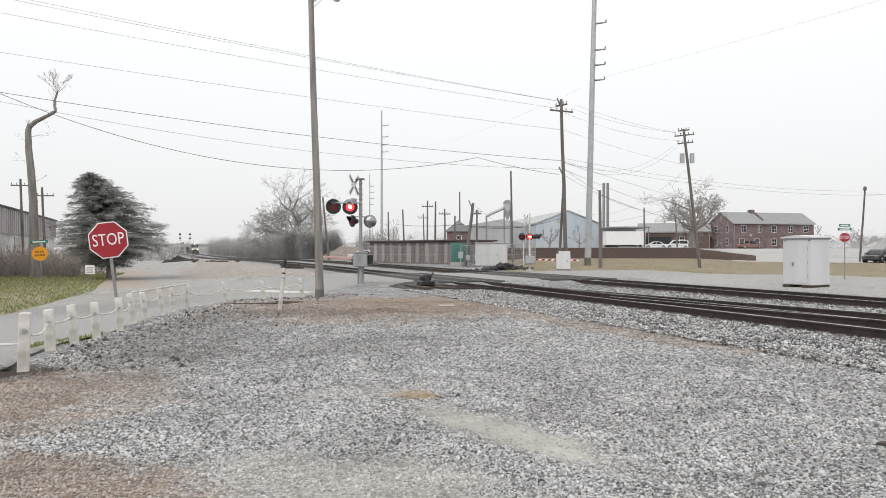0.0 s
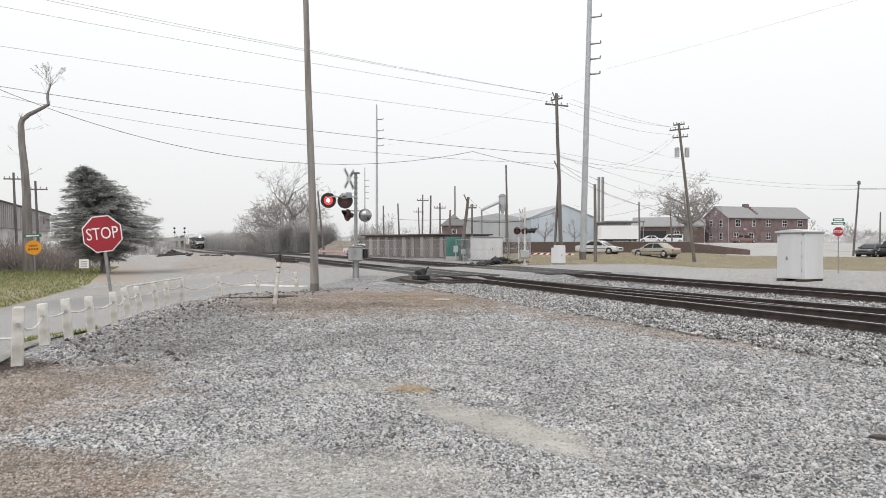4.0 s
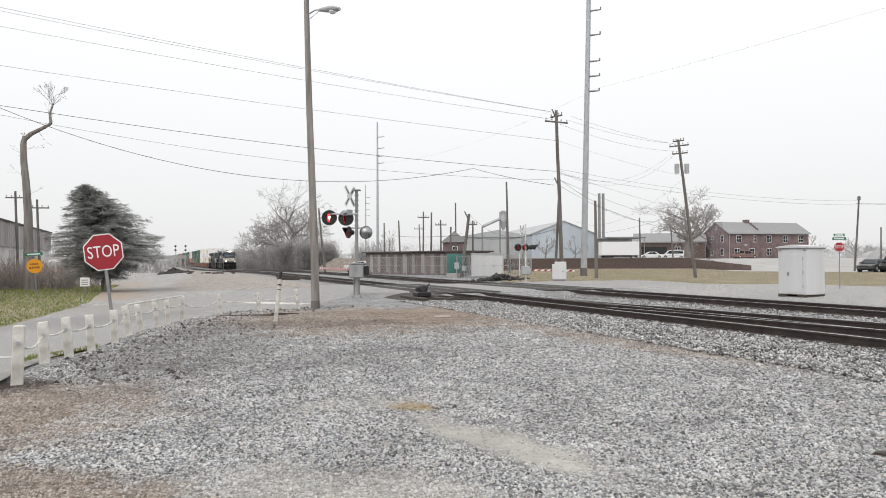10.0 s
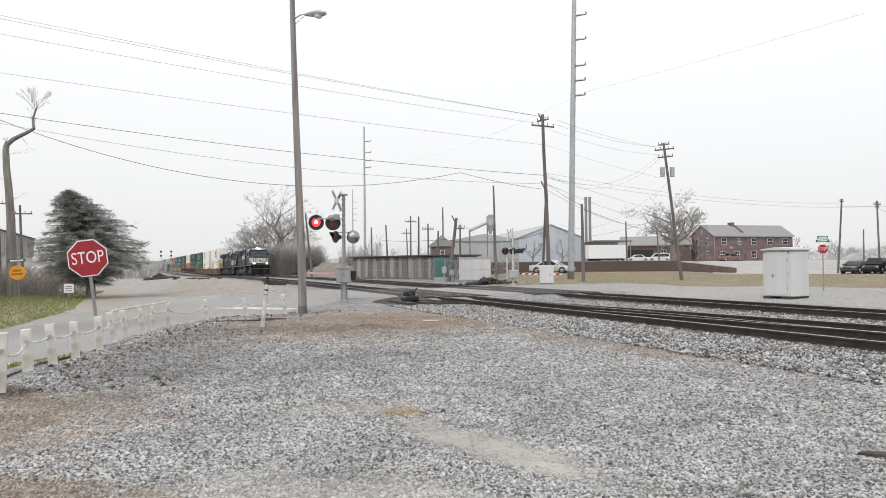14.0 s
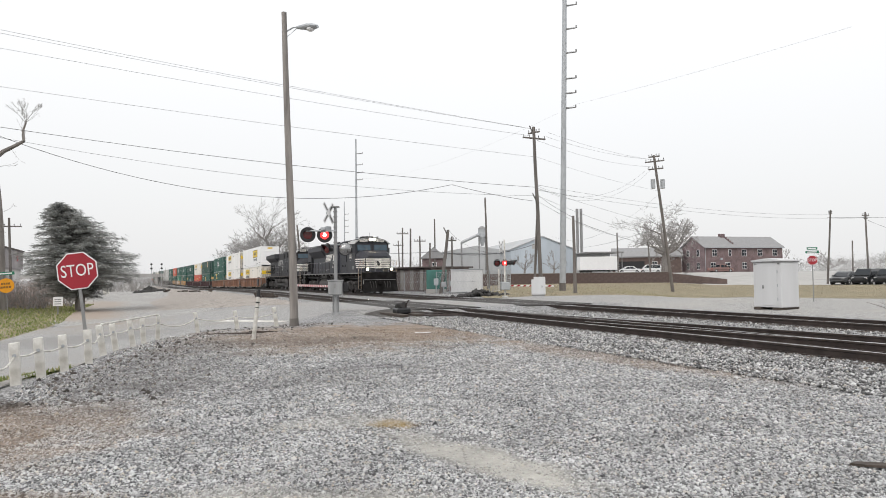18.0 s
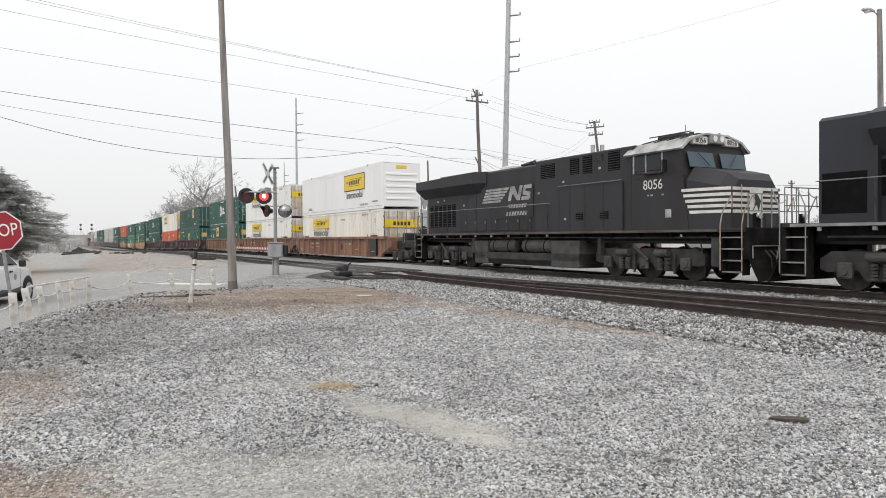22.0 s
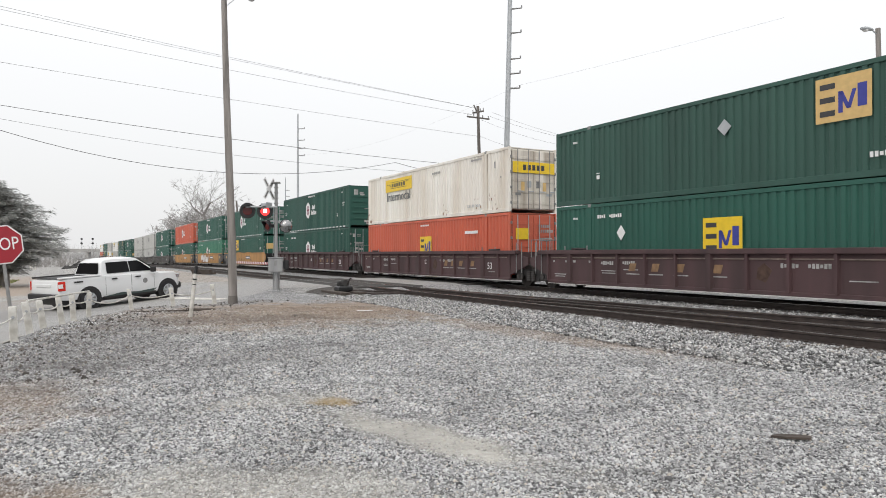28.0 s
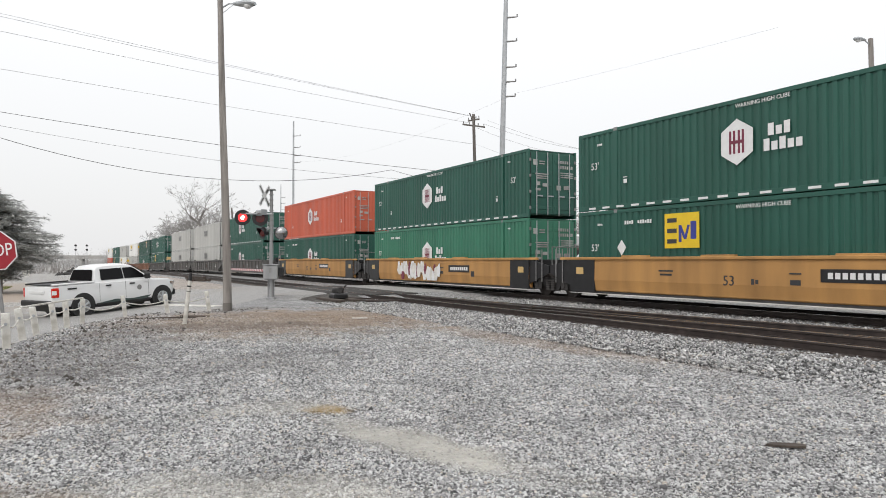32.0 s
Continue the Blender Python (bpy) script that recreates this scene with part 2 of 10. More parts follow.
M_ASPHALT = ground_mat("worn_asphalt", (0.43, 0.425, 0.42), 55.0, (0.8, 1.15), (
    (-12.0, 25.0, 2.4, 5.0, -25, (0.20, 0.195, 0.19), 0.5),
    (-19.0, 42.0, 4.0, 14.0, 22, (0.30, 0.26, 0.22), 0.7),
    (-28.0, 70.0, 5.0, 25.0, 22, (0.31, 0.27, 0.22), 0.7)), soil=(0.30, 0.27, 0.23), soil_amount=0.5, relief=0.15)
M_DIRTROAD = ground_mat("grey_dirt_road", (0.47, 0.463, 0.452), 24.0, (0.5, 1.4), (
    (-20.5, 43.0, 2.6, 8.0, 24, (0.36, 0.29, 0.235), 0.8),
    (-27.0, 60.0, 2.2, 12.0, 24, (0.37, 0.31, 0.26), 0.7),
    (-19.0, 50.0, 1.2, 6.0, 30, (0.27, 0.245, 0.225), 0.6),
    (-23.5, 66.0, 1.5, 9.0, 26, (0.31, 0.28, 0.26), 0.55),
    (-14.5, 47.0, 2.5, 2.0, 20, (0.40, 0.35, 0.305), 0.6)), soil=(0.43, 0.40, 0.36), soil_amount=0.6, relief=0.4)
M_SOIL = ground_mat("bare_earth", (0.46, 0.42, 0.385), 8.0, (0.55, 1.25), soil=(0.38, 0.335, 0.295), soil_amount=0.8, relief=0.5)
M_GRASSBED = ground_mat("winter_turf", (0.33, 0.29, 0.20), 22.0, (0.6, 1.3), soil=(0.36, 0.315, 0.22), soil_amount=0.85, relief=0.4)
M_CONCRETE = mat("pale_concrete", (0.42, 0.41, 0.395), 0.85, vary=0.18, scale=0.5, fine=14)
M_STONES = island_mat("gravel_stones", ((0.0, (0.07, 0.07, 0.074)), (0.24, (0.26, 0.26, 0.265)), (0.55, (0.49, 0.493, 0.497)), (0.88, (0.69, 0.695, 0.70)), (1.0, (0.52, 0.46, 0.39))), patches=STAINS_AND_SHADE, mottle=0.2)
M_CLODS = island_mat("dark_earth_clods", ((0.0, (0.05, 0.046, 0.042)), (0.5, (0.11, 0.097, 0.088)), (1.0, (0.20, 0.18, 0.165))))
M_DRYBLADES = island_mat("dry_grass_blades", ((0.0, (0.24, 0.21, 0.14)), (0.4, (0.36, 0.31, 0.215)), (0.7, (0.45, 0.39, 0.295)), (1.0, (0.54, 0.47, 0.37))), 0.7, patches=((22, 54, 10.0, 4.5, 8, (0.27, 0.275, 0.12), 0.8), (14, 60, 9.0, 6.0, 0, (0.30, 0.29, 0.14), 0.5)))
M_BALLASTSTONE = island_mat("ballast_pieces", ((0.0, (0.05, 0.05, 0.05)), (0.33, (0.17, 0.17, 0.172)), (0.62, (0.38, 0.38, 0.382)), (0.92, (0.66, 0.66, 0.66)), (1.0, (0.34, 0.30, 0.25))), mottle=0.15)
M_BLADES = island_mat("grass_blades", ((0.0, (0.13, 0.17, 0.05)), (0.45, (0.22, 0.27, 0.09)), (0.75, (0.33, 0.34, 0.15)), (1.0, (0.46, 0.41, 0.24))), 0.7, thin=0.3)
M_RAIL = mat("rusty_rail_steel", (0.050, 0.037, 0.033), 0.6, 0.2, vary=0.35, scale=4)
M_RAILHEAD = mat("polished_rail_head", (0.55, 0.54, 0.53), 0.25, 0.9, vary=0.1, scale=2, bump=0.02)
M_TIE = mat("creosoted_timber", (0.075, 0.06, 0.05), 0.85, vary=0.35, scale=9)
M_TIEGREY = mat("grey_weathered_tie", (0.15, 0.135, 0.125), 0.85, vary=0.35, scale=9)
M_FOULED = ground_mat("oily_ballast", (0.11, 0.105, 0.10), 15.0, (0.4, 1.7), soil=(0.06, 0.052, 0.047), soil_amount=0.6, relief=0.9)
M_RUBBER = mat("black_rubber_panel", (0.045, 0.043, 0.042), 0.7, vary=0.3, scale=3)
M_WHITEPAINT = mat("weathered_white_paint", (0.66, 0.65, 0.62), 0.7, vary=0.22, scale=5, tint=(0.42, 0.39, 0.34))
M_CABWHITE = mat("white_cabinet_paint", (0.60, 0.605, 0.615), 0.5, vary=0.08, scale=1.2, bump=0.03, streak=True)
M_POLEWOOD = mat("grey_weathered_pole_wood", (0.27, 0.25, 0.235), 0.9, vary=0.4, scale=5, streak=True, bump=0.5)
M_DARKWOOD = mat("dark_pole_wood", (0.165, 0.15, 0.14), 0.9, vary=0.3, scale=5, streak=True, bump=0.4)
M_STEEL = mat("galvanised_steel", (0.43, 0.45, 0.47), 0.5, 0.35, vary=0.12, scale=2.5)
M_STEELDARK = mat("dull_grey_steel", (0.28, 0.28, 0.28), 0.55, 0.4, vary=0.2, scale=6)
M_WIRE = mat("black_cable", (0.07, 0.07, 0.075), 0.7, vary=0.1, bump=0)
M_WIRETHIN = mat("aluminium_cable", (0.33, 0.33, 0.34), 0.6, 0.2, vary=0.1, bump=0)
M_BLACK = mat("black_enamel", (0.016, 0.016, 0.018), 0.4, vary=0.3, scale=4, bump=0.04)
M_REDSIGN = mat("red_sign_sheet", (0.33, 0.013, 0.026), 0.4, vary=0.08, scale=3, bump=0)
M_WHITESIGN = mat("white_sign_sheet", (0.78, 0.78, 0.78), 0.4, vary=0.05, bump=0)
M_GREENSIGN = mat("green_sign_sheet", (0.02, 0.17, 0.10), 0.4, vary=0.1, bump=0)
M_YELLOWSIGN = mat("amber_sign_sheet", (0.78, 0.33, 0.01), 0.45, vary=0.08, bump=0)
M_PANEL = mat("worn_crossing_panel", (0.075, 0.072, 0.07), 0.95, spec=0.15, vary=0.3, scale=1.5, bump=0.3)
M_SIGNLETTER = mat("faded_brown_sign_ink", (0.22, 0.10, 0.02), 0.6, vary=0.2, bump=0)
M_MAST = mat("weathered_grey_mast", (0.34, 0.345, 0.35), 0.6, 0.3, vary=0.2, scale=3, streak=True)
M_REDLIT = glow("lit_red_lens", (1.0, 0.03, 0.03), 2.6, (0.5, 0.01, 0.01))
M_LAMPCORE = glow("lit_lamp_core", (1.0, 0.85, 0.75), 12.0)
M_REDDULL = mat("unlit_red_lens", (0.10, 0.012, 0.012), 0.25, vary=0.2, bump=0)
M_HEADLIGHT = glow("headlight_bulb", (1.0, 0.86, 0.62), 60.0)
M_CHROME = mat("bright_aluminium", (0.7, 0.7, 0.72), 0.22, 0.9, vary=0.06, bump=0)
M_GLASS = glass_mat("dark_window_glass")
# blue base colour paints the sky's reflection into the glass
M_GLASSSKY = glass_mat("sky_reflection_glass", (0.06, 0.09, 0.115))
M_TYRE = mat("tyre_rubber", (0.022, 0.022, 0.023), 0.85, vary=0.2, scale=12)
M_CARWHITE = mat("white_car_paint", (0.74, 0.75, 0.76), 0.25, vary=0.04, scale=1, bump=0)
M_CARSILVER = mat("champagne_silver_car_paint", (0.42, 0.39, 0.33), 0.3, 0.5, vary=0.05, scale=1, bump=0)
M_CARPEARL = mat("pearl_car_paint", (0.58, 0.59, 0.58), 0.3, 0.2, vary=0.05, scale=1, bump=0)
M_CARBLACK = mat("black_car_paint", (0.018, 0.02, 0.022), 0.25, vary=0.1, scale=1, bump=0)
M_CARGREY = mat("dark_grey_car_paint", (0.10, 0.105, 0.11), 0.3, 0.3, vary=0.05, scale=1, bump=0)
M_FLANK = mat("dark_flank_decal", (0.05, 0.075, 0.07), 0.45, vary=0.1, bump=0)
M_CARBROWN = mat("dull_brown_car_paint", (0.22, 0.13, 0.115), 0.5, vary=0.15, scale=1, bump=0)
M_CARRED = mat("red_car_paint", (0.20, 0.03, 0.035), 0.4, vary=0.15, scale=1, bump=0)
M_TAIL = mat("red_tail_lens", (0.6, 0.03, 0.02), 0.2, vary=0.05, bump=0)
M_PLASTIC = mat("black_trim_plastic", (0.02, 0.02, 0.021), 0.6, vary=0.2, bump=0.03)
M_BARK = mat("grey_bark", (0.25, 0.23, 0.215), 0.95, vary=0.3, scale=6, streak=True, bump=0.5)
M_TWIG = mat("bare_twigs", (0.29, 0.275, 0.265), 0.95, vary=0.2, bump=0)
# brush is paler than real twigs; the lift stands for haze
M_BRUSH = island_mat("haze_paled_brush", ((0.0, (0.36, 0.355, 0.35)), (0.5, (0.44, 0.43, 0.42)), (1.0, (0.52, 0.505, 0.49))), thin=0.4)
M_BRAMBLE = island_mat("brown_brambles", ((0.0, (0.26, 0.20, 0.18)), (0.5, (0.36, 0.295, 0.27)), (1.0, (0.45, 0.39, 0.36))), thin=0.3)
# needles lightened well beyond cedar green to paint the haze over them
M_NEEDLES = island_mat("haze_paled_needles", ((0.0, (0.30, 0.31, 0.30)), (0.6, (0.37, 0.38, 0.365)), (1.0, (0.43, 0.435, 0.42))), thin=0.45)
M_BRICK = brick_mat("dark_red_brick", (0.175, 0.128, 0.128), (0.34, 0.32, 0.315), 3.2)
M_BROWNWALL = mat("brown_block_wall", (0.13, 0.095, 0.085), 0.9, vary=0.2, scale=1.5, fine=12)
M_ROOFGREY = mat("grey_asphalt_shingle", (0.29, 0.29, 0.295), 0.9, vary=0.1, scale=2, fine=20)
M_ROOFDARK = mat("dark_flat_roofing", (0.10, 0.085, 0.08), 0.9, vary=0.25, scale=1.5)
M_METALSIDE = mat("pale_blue_metal_siding", (0.46, 0.51, 0.56), 0.55, 0.1, vary=0.1, scale=0.4, streak=True)
M_PALEWALL = mat("chalky_white_wall_paint", (0.62, 0.61, 0.60), 0.8, vary=0.14, scale=0.5, tint=(0.45, 0.42, 0.4), streak=True)
M_MAUVEWALL = mat("grey_mauve_metal_siding", (0.40, 0.375, 0.38), 0.7, vary=0.15, scale=0.4, streak=True)
M_METALGREY = mat("grey_metal_siding", (0.42, 0.43, 0.44), 0.55, 0.1, vary=0.12, scale=0.4, streak=True)
M_SHED = mat("rusty_brown_sheet", (0.22, 0.18, 0.17), 0.8, 0.1, vary=0.3, scale=0.8, streak=True)
M_GREENBOX = mat("teal_green_enamel", (0.06, 0.19, 0.165), 0.5, vary=0.2, scale=1)
M_MOUND = ground_mat("heaped_ballast", (0.34, 0.30, 0.26), 10.0, (0.5, 1.3), soil_amount=0.4)
# rolling stock
M_LOCO = mat("black_locomotive_paint", (0.030, 0.032, 0.042), 0.5, spec=0.3, vary=0.4, scale=0.9, bump=0.03, tint=(0.042, 0.042, 0.046), streak=True)
M_LOCOOLD = mat("dusty_black_locomotive_paint", (0.036, 0.037, 0.043), 0.6, spec=0.25, vary=0.45, scale=0.9, bump=0.03, tint=(0.052, 0.047, 0.046), streak=True)
M_GRIME = mat("sooty_undergear", (0.016, 0.015, 0.015), 0.9, spec=0.1, vary=0.5, scale=2.5)
# near black for screens, and for painted shade in recesses and louvres
M_VENT = mat("vent_mesh_and_shade", (0.009, 0.009, 0.010), 0.9, spec=0.1, vary=0.3, scale=6, bump=0.05)
M_TINT = glass_mat("tinted_black_glass", (0.006, 0.006, 0.007))
M_TINT.node_tree.nodes["Principled BSDF"].inputs["Specular IOR Level"].default_value = 0.12
# far twigs: distance haze is painted in as a paler base colour
M_HAZEBRUSH = island_mat("haze_paled_twigs", ((0.0, (0.40, 0.40, 0.395)), (0.5, (0.47, 0.465, 0.46)), (1.0, (0.54, 0.535, 0.53))), thin=0.4)
M_LOCODIRT = mat("dusty_undercarriage", (0.048, 0.046, 0.046), 0.85, vary=0.45, scale=2.5)
M_FRAMEGREY = mat("dust_grey_undergear", (0.068, 0.065, 0.064), 0.8, vary=0.45, scale=2.2, tint=(0.055, 0.047, 0.043))
M_TANIRON = mat("dirty_cream_iron", (0.42, 0.36, 0.29), 0.7, vary=0.35, scale=6, tint=(0.25, 0.17, 0.12), bump=0)
M_ROOFPALE = mat("chalky_grey_roof_paint", (0.40, 0.40, 0.395), 0.6, vary=0.35, scale=2, tint=(0.2, 0.2, 0.2))
M_RUSTSILL = mat("rust_stained_sill", (0.10, 0.085, 0.075), 0.8, vary=0.5, scale=1.5, tint=(0.07, 0.05, 0.04))
M_DULLWHITE = mat("dirty_pale_panel", (0.34, 0.325, 0.305), 0.85, vary=0.25, scale=1.2, streak=True)
M_LAMPBACK = mat("dark_spun_steel", (0.34, 0.34, 0.345), 0.22, 0.85, vary=0.2, scale=4)
M_WORNWHITE = mat("dirty_white_lettering", (0.40, 0.40, 0.39), 0.6, vary=0.45, scale=2.5, bump=0)
M_SILL = mat("dusty_grey_sill", (0.27, 0.265, 0.26), 0.7, vary=0.5, scale=1.5)
M_HANDRAIL = mat("dull_handrail", (0.22, 0.22, 0.22), 0.6, 0.2, vary=0.2, scale=4, bump=0)
M_LOCOROOF = mat("grey_roof_paint", (0.17, 0.17, 0.17), 0.6, vary=0.2, scale=2)
M_STRIPE = mat("white_reflective_stripe", (0.72, 0.70, 0.66), 0.5, vary=0.15, scale=3, bump=0)
M_WHEEL = mat("worn_wheel_steel", (0.05, 0.043, 0.04), 0.7, 0.3, vary=0.3, scale=8)
M_CONT = {
    "white": mat("white_container_paint", (0.84, 0.845, 0.83), 0.5, vary=0.06, scale=0.7, tint=(0.75, 0.73, 0.69), streak=True, bump=0.03),
    "ivory": mat("ivory_container_paint", (0.82, 0.80, 0.745), 0.55, vary=0.07, scale=0.7, tint=(0.68, 0.63, 0.55), streak=True, bump=0.03),
    "pine": mat("deep_green_container_paint", (0.014, 0.080, 0.060), 0.55, vary=0.2, scale=0.7, streak=True, bump=0.03),
    "smooth": mat("smooth_white_container_paint", (0.86, 0.86, 0.86), 0.45, vary=0.04, scale=0.5, streak=True, bump=0.02),
    "cream": mat("aged_white_container_paint", (0.82, 0.805, 0.76), 0.55, vary=0.1, scale=1.0, tint=(0.66, 0.58, 0.48), streak=True, bump=0.03),
    "green": mat("dark_green_container_paint", (0.018, 0.096, 0.071), 0.5, vary=0.16, scale=0.7, streak=True, bump=0.03),
    "olive": mat("faded_green_container_paint", (0.028, 0.085, 0.066), 0.55, vary=0.22, scale=0.7, streak=True, bump=0.03),
    "mint": mat("bright_green_container_paint", (0.04, 0.19, 0.12), 0.5, vary=0.14, scale=0.7, streak=True, bump=0.03),
    "red": mat("orange_red_container_paint", (0.56, 0.12, 0.065), 0.5, vary=0.12, scale=0.7, streak=True, bump=0.03),
    "grey": mat("pale_grey_container_paint", (0.50, 0.50, 0.48), 0.5, vary=0.12, scale=0.7, streak=True, bump=0.03),
}
M_WELLEDGE = mat("scuffed_steel_edge", (0.22, 0.17, 0.145), 0.7, vary=0.4, scale=4)
M_RUSTDARK = mat("dark_rust_smear", (0.085, 0.05, 0.038), 0.9, vary=0.4, scale=6)
M_DOORDIRT = mat("rust_streaked_white_door", (0.70, 0.67, 0.61), 0.6, vary=0.3, scale=2.2, tint=(0.30, 0.21, 0.14), streak=True)
M_RUSTSPOT = mat("brown_rust_bloom", (0.30, 0.19, 0.13), 0.9, vary=0.4, scale=8)
M_WELL = {
    "rust": mat("rust_brown_railcar_paint", (0.27, 0.145, 0.095), 0.85, vary=0.4, scale=1.2, tint=(0.15, 0.08, 0.058), streak=True),
    "maroon": mat("dark_maroon_railcar_paint", (0.080, 0.043, 0.046), 0.75, vary=0.3, scale=1.2, tint=(0.058, 0.038, 0.039), streak=True),
    "ochre": mat("ochre_yellow_railcar_paint", (0.50, 0.265, 0.085), 0.65, vary=0.24, scale=1.0, tint=(0.30, 0.16, 0.06), streak=True),
    "grey": mat("sooty_grey_railcar_paint", (0.13, 0.125, 0.12), 0.75, vary=0.3, scale=1.2, streak=True),
}
M_LOGOYELLOW = mat("yellow_logo_sheet", (0.80, 0.55, 0.02), 0.45, vary=0.06, bump=0)
M_LOGOGOLD = mat("tan_logo_sheet", (0.66, 0.45, 0.18), 0.5, vary=0.1, bump=0)
M_FADEDTAN = mat("faded_tan_lettering", (0.27, 0.165, 0.09), 0.75, vary=0.3, scale=4, bump=0)
M_LOGODARK = mat("dark_lettering", (0.04, 0.04, 0.045), 0.5, vary=0.1, bump=0)
M_LOGOGREY = mat("dark_slate_lettering", (0.075, 0.09, 0.10), 0.5, vary=0.15, bump=0)
M_LOGOBLUE = mat("blue_lettering", (0.04, 0.05, 0.30), 0.5, vary=0.1, bump=0)
M_LOGOMAROON = mat("maroon_lettering", (0.20, 0.03, 0.06), 0.5, vary=0.1, bump=0)

# ---- mesh helpers ----
def part(name, bm, material, parent, label=""):
    """Links a bmesh as one mesh object under a thing or a part."""
    me = bpy.data.meshes.new(name)
    bmesh.ops.recalc_face_normals(bm, faces=bm.faces)
    bm.to_mesh(me)
    bm.free()
    me.materials.append(material)
    ob = new(name, me)
    if parent is not None:
        ob.parent = parent
    if label:
        tagged(ob, label)
    return ob


def share(name, me, parent, m=None):
    ob = new(name, me)
    ob.parent = parent
    if m is not None:
        ob.matrix_basis = m
    return ob


def thing(name, label, category, m=None, group="", kind=""):
    ob = new(name)
    ob.empty_display_size = 0.3
    if m is not None:
        ob.matrix_basis = m
    return tagged(ob, label, category, group, kind)


def raw(name, verts, faces, material, parent=None, smooth=False):
    me = bpy.data.meshes.new(name)
    me.from_pydata([tuple(v) for v in verts], [], [tuple(f) for f in faces])
    me.materials.append(material)
    if smooth:
        me.polygons.foreach_set("use_smooth", [True] * len(me.polygons))
    ob = new(name, me)
    if parent is not None:
        ob.parent = parent
    return ob


def box(bm, x0, x1, y0, y1, z0, z1, bevel=0.0):
    r = bmesh.ops.create_cube(bm, size=1.0, matrix=Matrix.Translation(((x0 + x1) / 2, (y0 + y1) / 2, (z0 + z1) / 2)) @ Matrix.Diagonal((x1 - x0, y1 - y0, z1 - z0, 1)))
    if bevel:
        es = list({e for v in r["verts"] for e in v.link_edges})
        bmesh.ops.bevel(bm, geom=es, offset=bevel, segments=1, affect="EDGES")
    return bm


def rod(bm, a, b, r0, r1=None, n=8, cap=True):
    a, b = Vector(a), Vector(b)
    d = b - a
    m = Matrix.Translation((a + b) / 2) @ d.to_track_quat("Z", "Y").to_matrix().to_4x4()
    bmesh.ops.create_cone(bm, cap_ends=cap, segments=n, radius1=r0, radius2=r0 if r1 is None else r1, depth=d.length, matrix=m)
    return bm


def prism(bm, pts, lo, hi, axis="y"):
    """A polygon swept between lo and hi along an axis; pts are the two other coordinates in order."""
    def place(p, k):
        return {"x": (k, p[0], p[1]), "y": (p[0], k, p[1]), "z": (p[0], p[1], k)}[axis]
    a = [bm.verts.new(place(p, lo)) for p in pts]
    b = [bm.verts.new(place(p, hi)) for p in pts]
    n = len(pts)
    bm.faces.new(a)
    bm.faces.new(b[::-1])
    for i in range(n):
        bm.faces.new((a[i], b[i], b[(i + 1) % n], a[(i + 1) % n]))
    return bm


def loft(bm, sections, close=True):
    """Rings of points joined in turn; ends capped."""
    rings = [[bm.verts.new(p) for p in s] for s in sections]
    n = len(rings[0])
    for a, b in zip(rings, rings[1:]):
        for i in range(n):
            bm.faces.new((a[i], a[(i + 1) % n], b[(i + 1) % n], b[i]))
    if close:
        bm.faces.new(rings[0][::-1])
        bm.faces.new(rings[-1])
    return bm


def writing(text, size, thick=0.004):
    """A flat mesh of letters in the built-in font, facing -y, reading along +x, centred."""
    cu = bpy.data.curves.new("writing", "FONT")
    # dark strip paints the shadow line above the bottom rail
    cu.body, cu.size, cu.extrude = text, size, thick
    cu.align_x, cu.align_y = "CENTER", "CENTER"
    cu.resolution_u = 3
    ob = bpy.data.objects.new("writing", cu)
    scene.collection.objects.link(ob)
    me = bpy.data.meshes.new_from_object(ob)
    bpy.data.objects.remove(ob)
    me.transform(Matrix.Rotation(radians(90), 4, "X"))
    me.materials.clear()
    return me


def B():
    return bmesh.new()


# ---- plan ----
HEAD = -68.0                                  # heading of the railway
UX, UY = math.cos(radians(HEAD)), math.sin(radians(HEAD))
NX, NY = -UY, UX
C0 = (8.92, 27.8)                             # a point on the main track's centre line
NEAR = -6.1                                   # the near track's offset


def S(a, b, v):
    t = np.clip((np.asarray(v, float) - a) / (b - a), 0, 1)
    return t * t * (3 - 2 * t)


def bend(s):
    """Sideways drift of the railway where it swings away beyond the crossing."""
    u = -np.asarray(s, float)
    return -0.0175 * np.where(u > 90, u - 60, np.clip(u - 30, 0, None) ** 2 / 120)


def sl(x, y):
    dx, dy = np.asarray(x, float) - C0[0], np.asarray(y, float) - C0[1]
    s = dx * UX + dy * UY
    return s, dx * NX + dy * NY - bend(s)


def at(s, lat):
    lat = lat + (bend(s) if isinstance(s, np.ndarray) else float(bend(s)))
    return C0[0] + s * UX + lat * NX, C0[1] + s * UY + lat * NY


def rail_z(s):
    return -0.9 * S(50, 180, -np.asarray(s, float))


FENCE_Y = [-40, 0, 9.43, 11.15, 12.3, 14.0, 15.65, 17.55, 19.4, 21.9, 23.2, 24.0, 25.5, 30.5, 40]
FENCE_X = [-5.2, -5.2, -5.68, -6.28, -6.5, -6.5, -6.94, -7.08, -7.19, -6.9, -6.0, -4.9, -4.4, -4.3, -4.3]


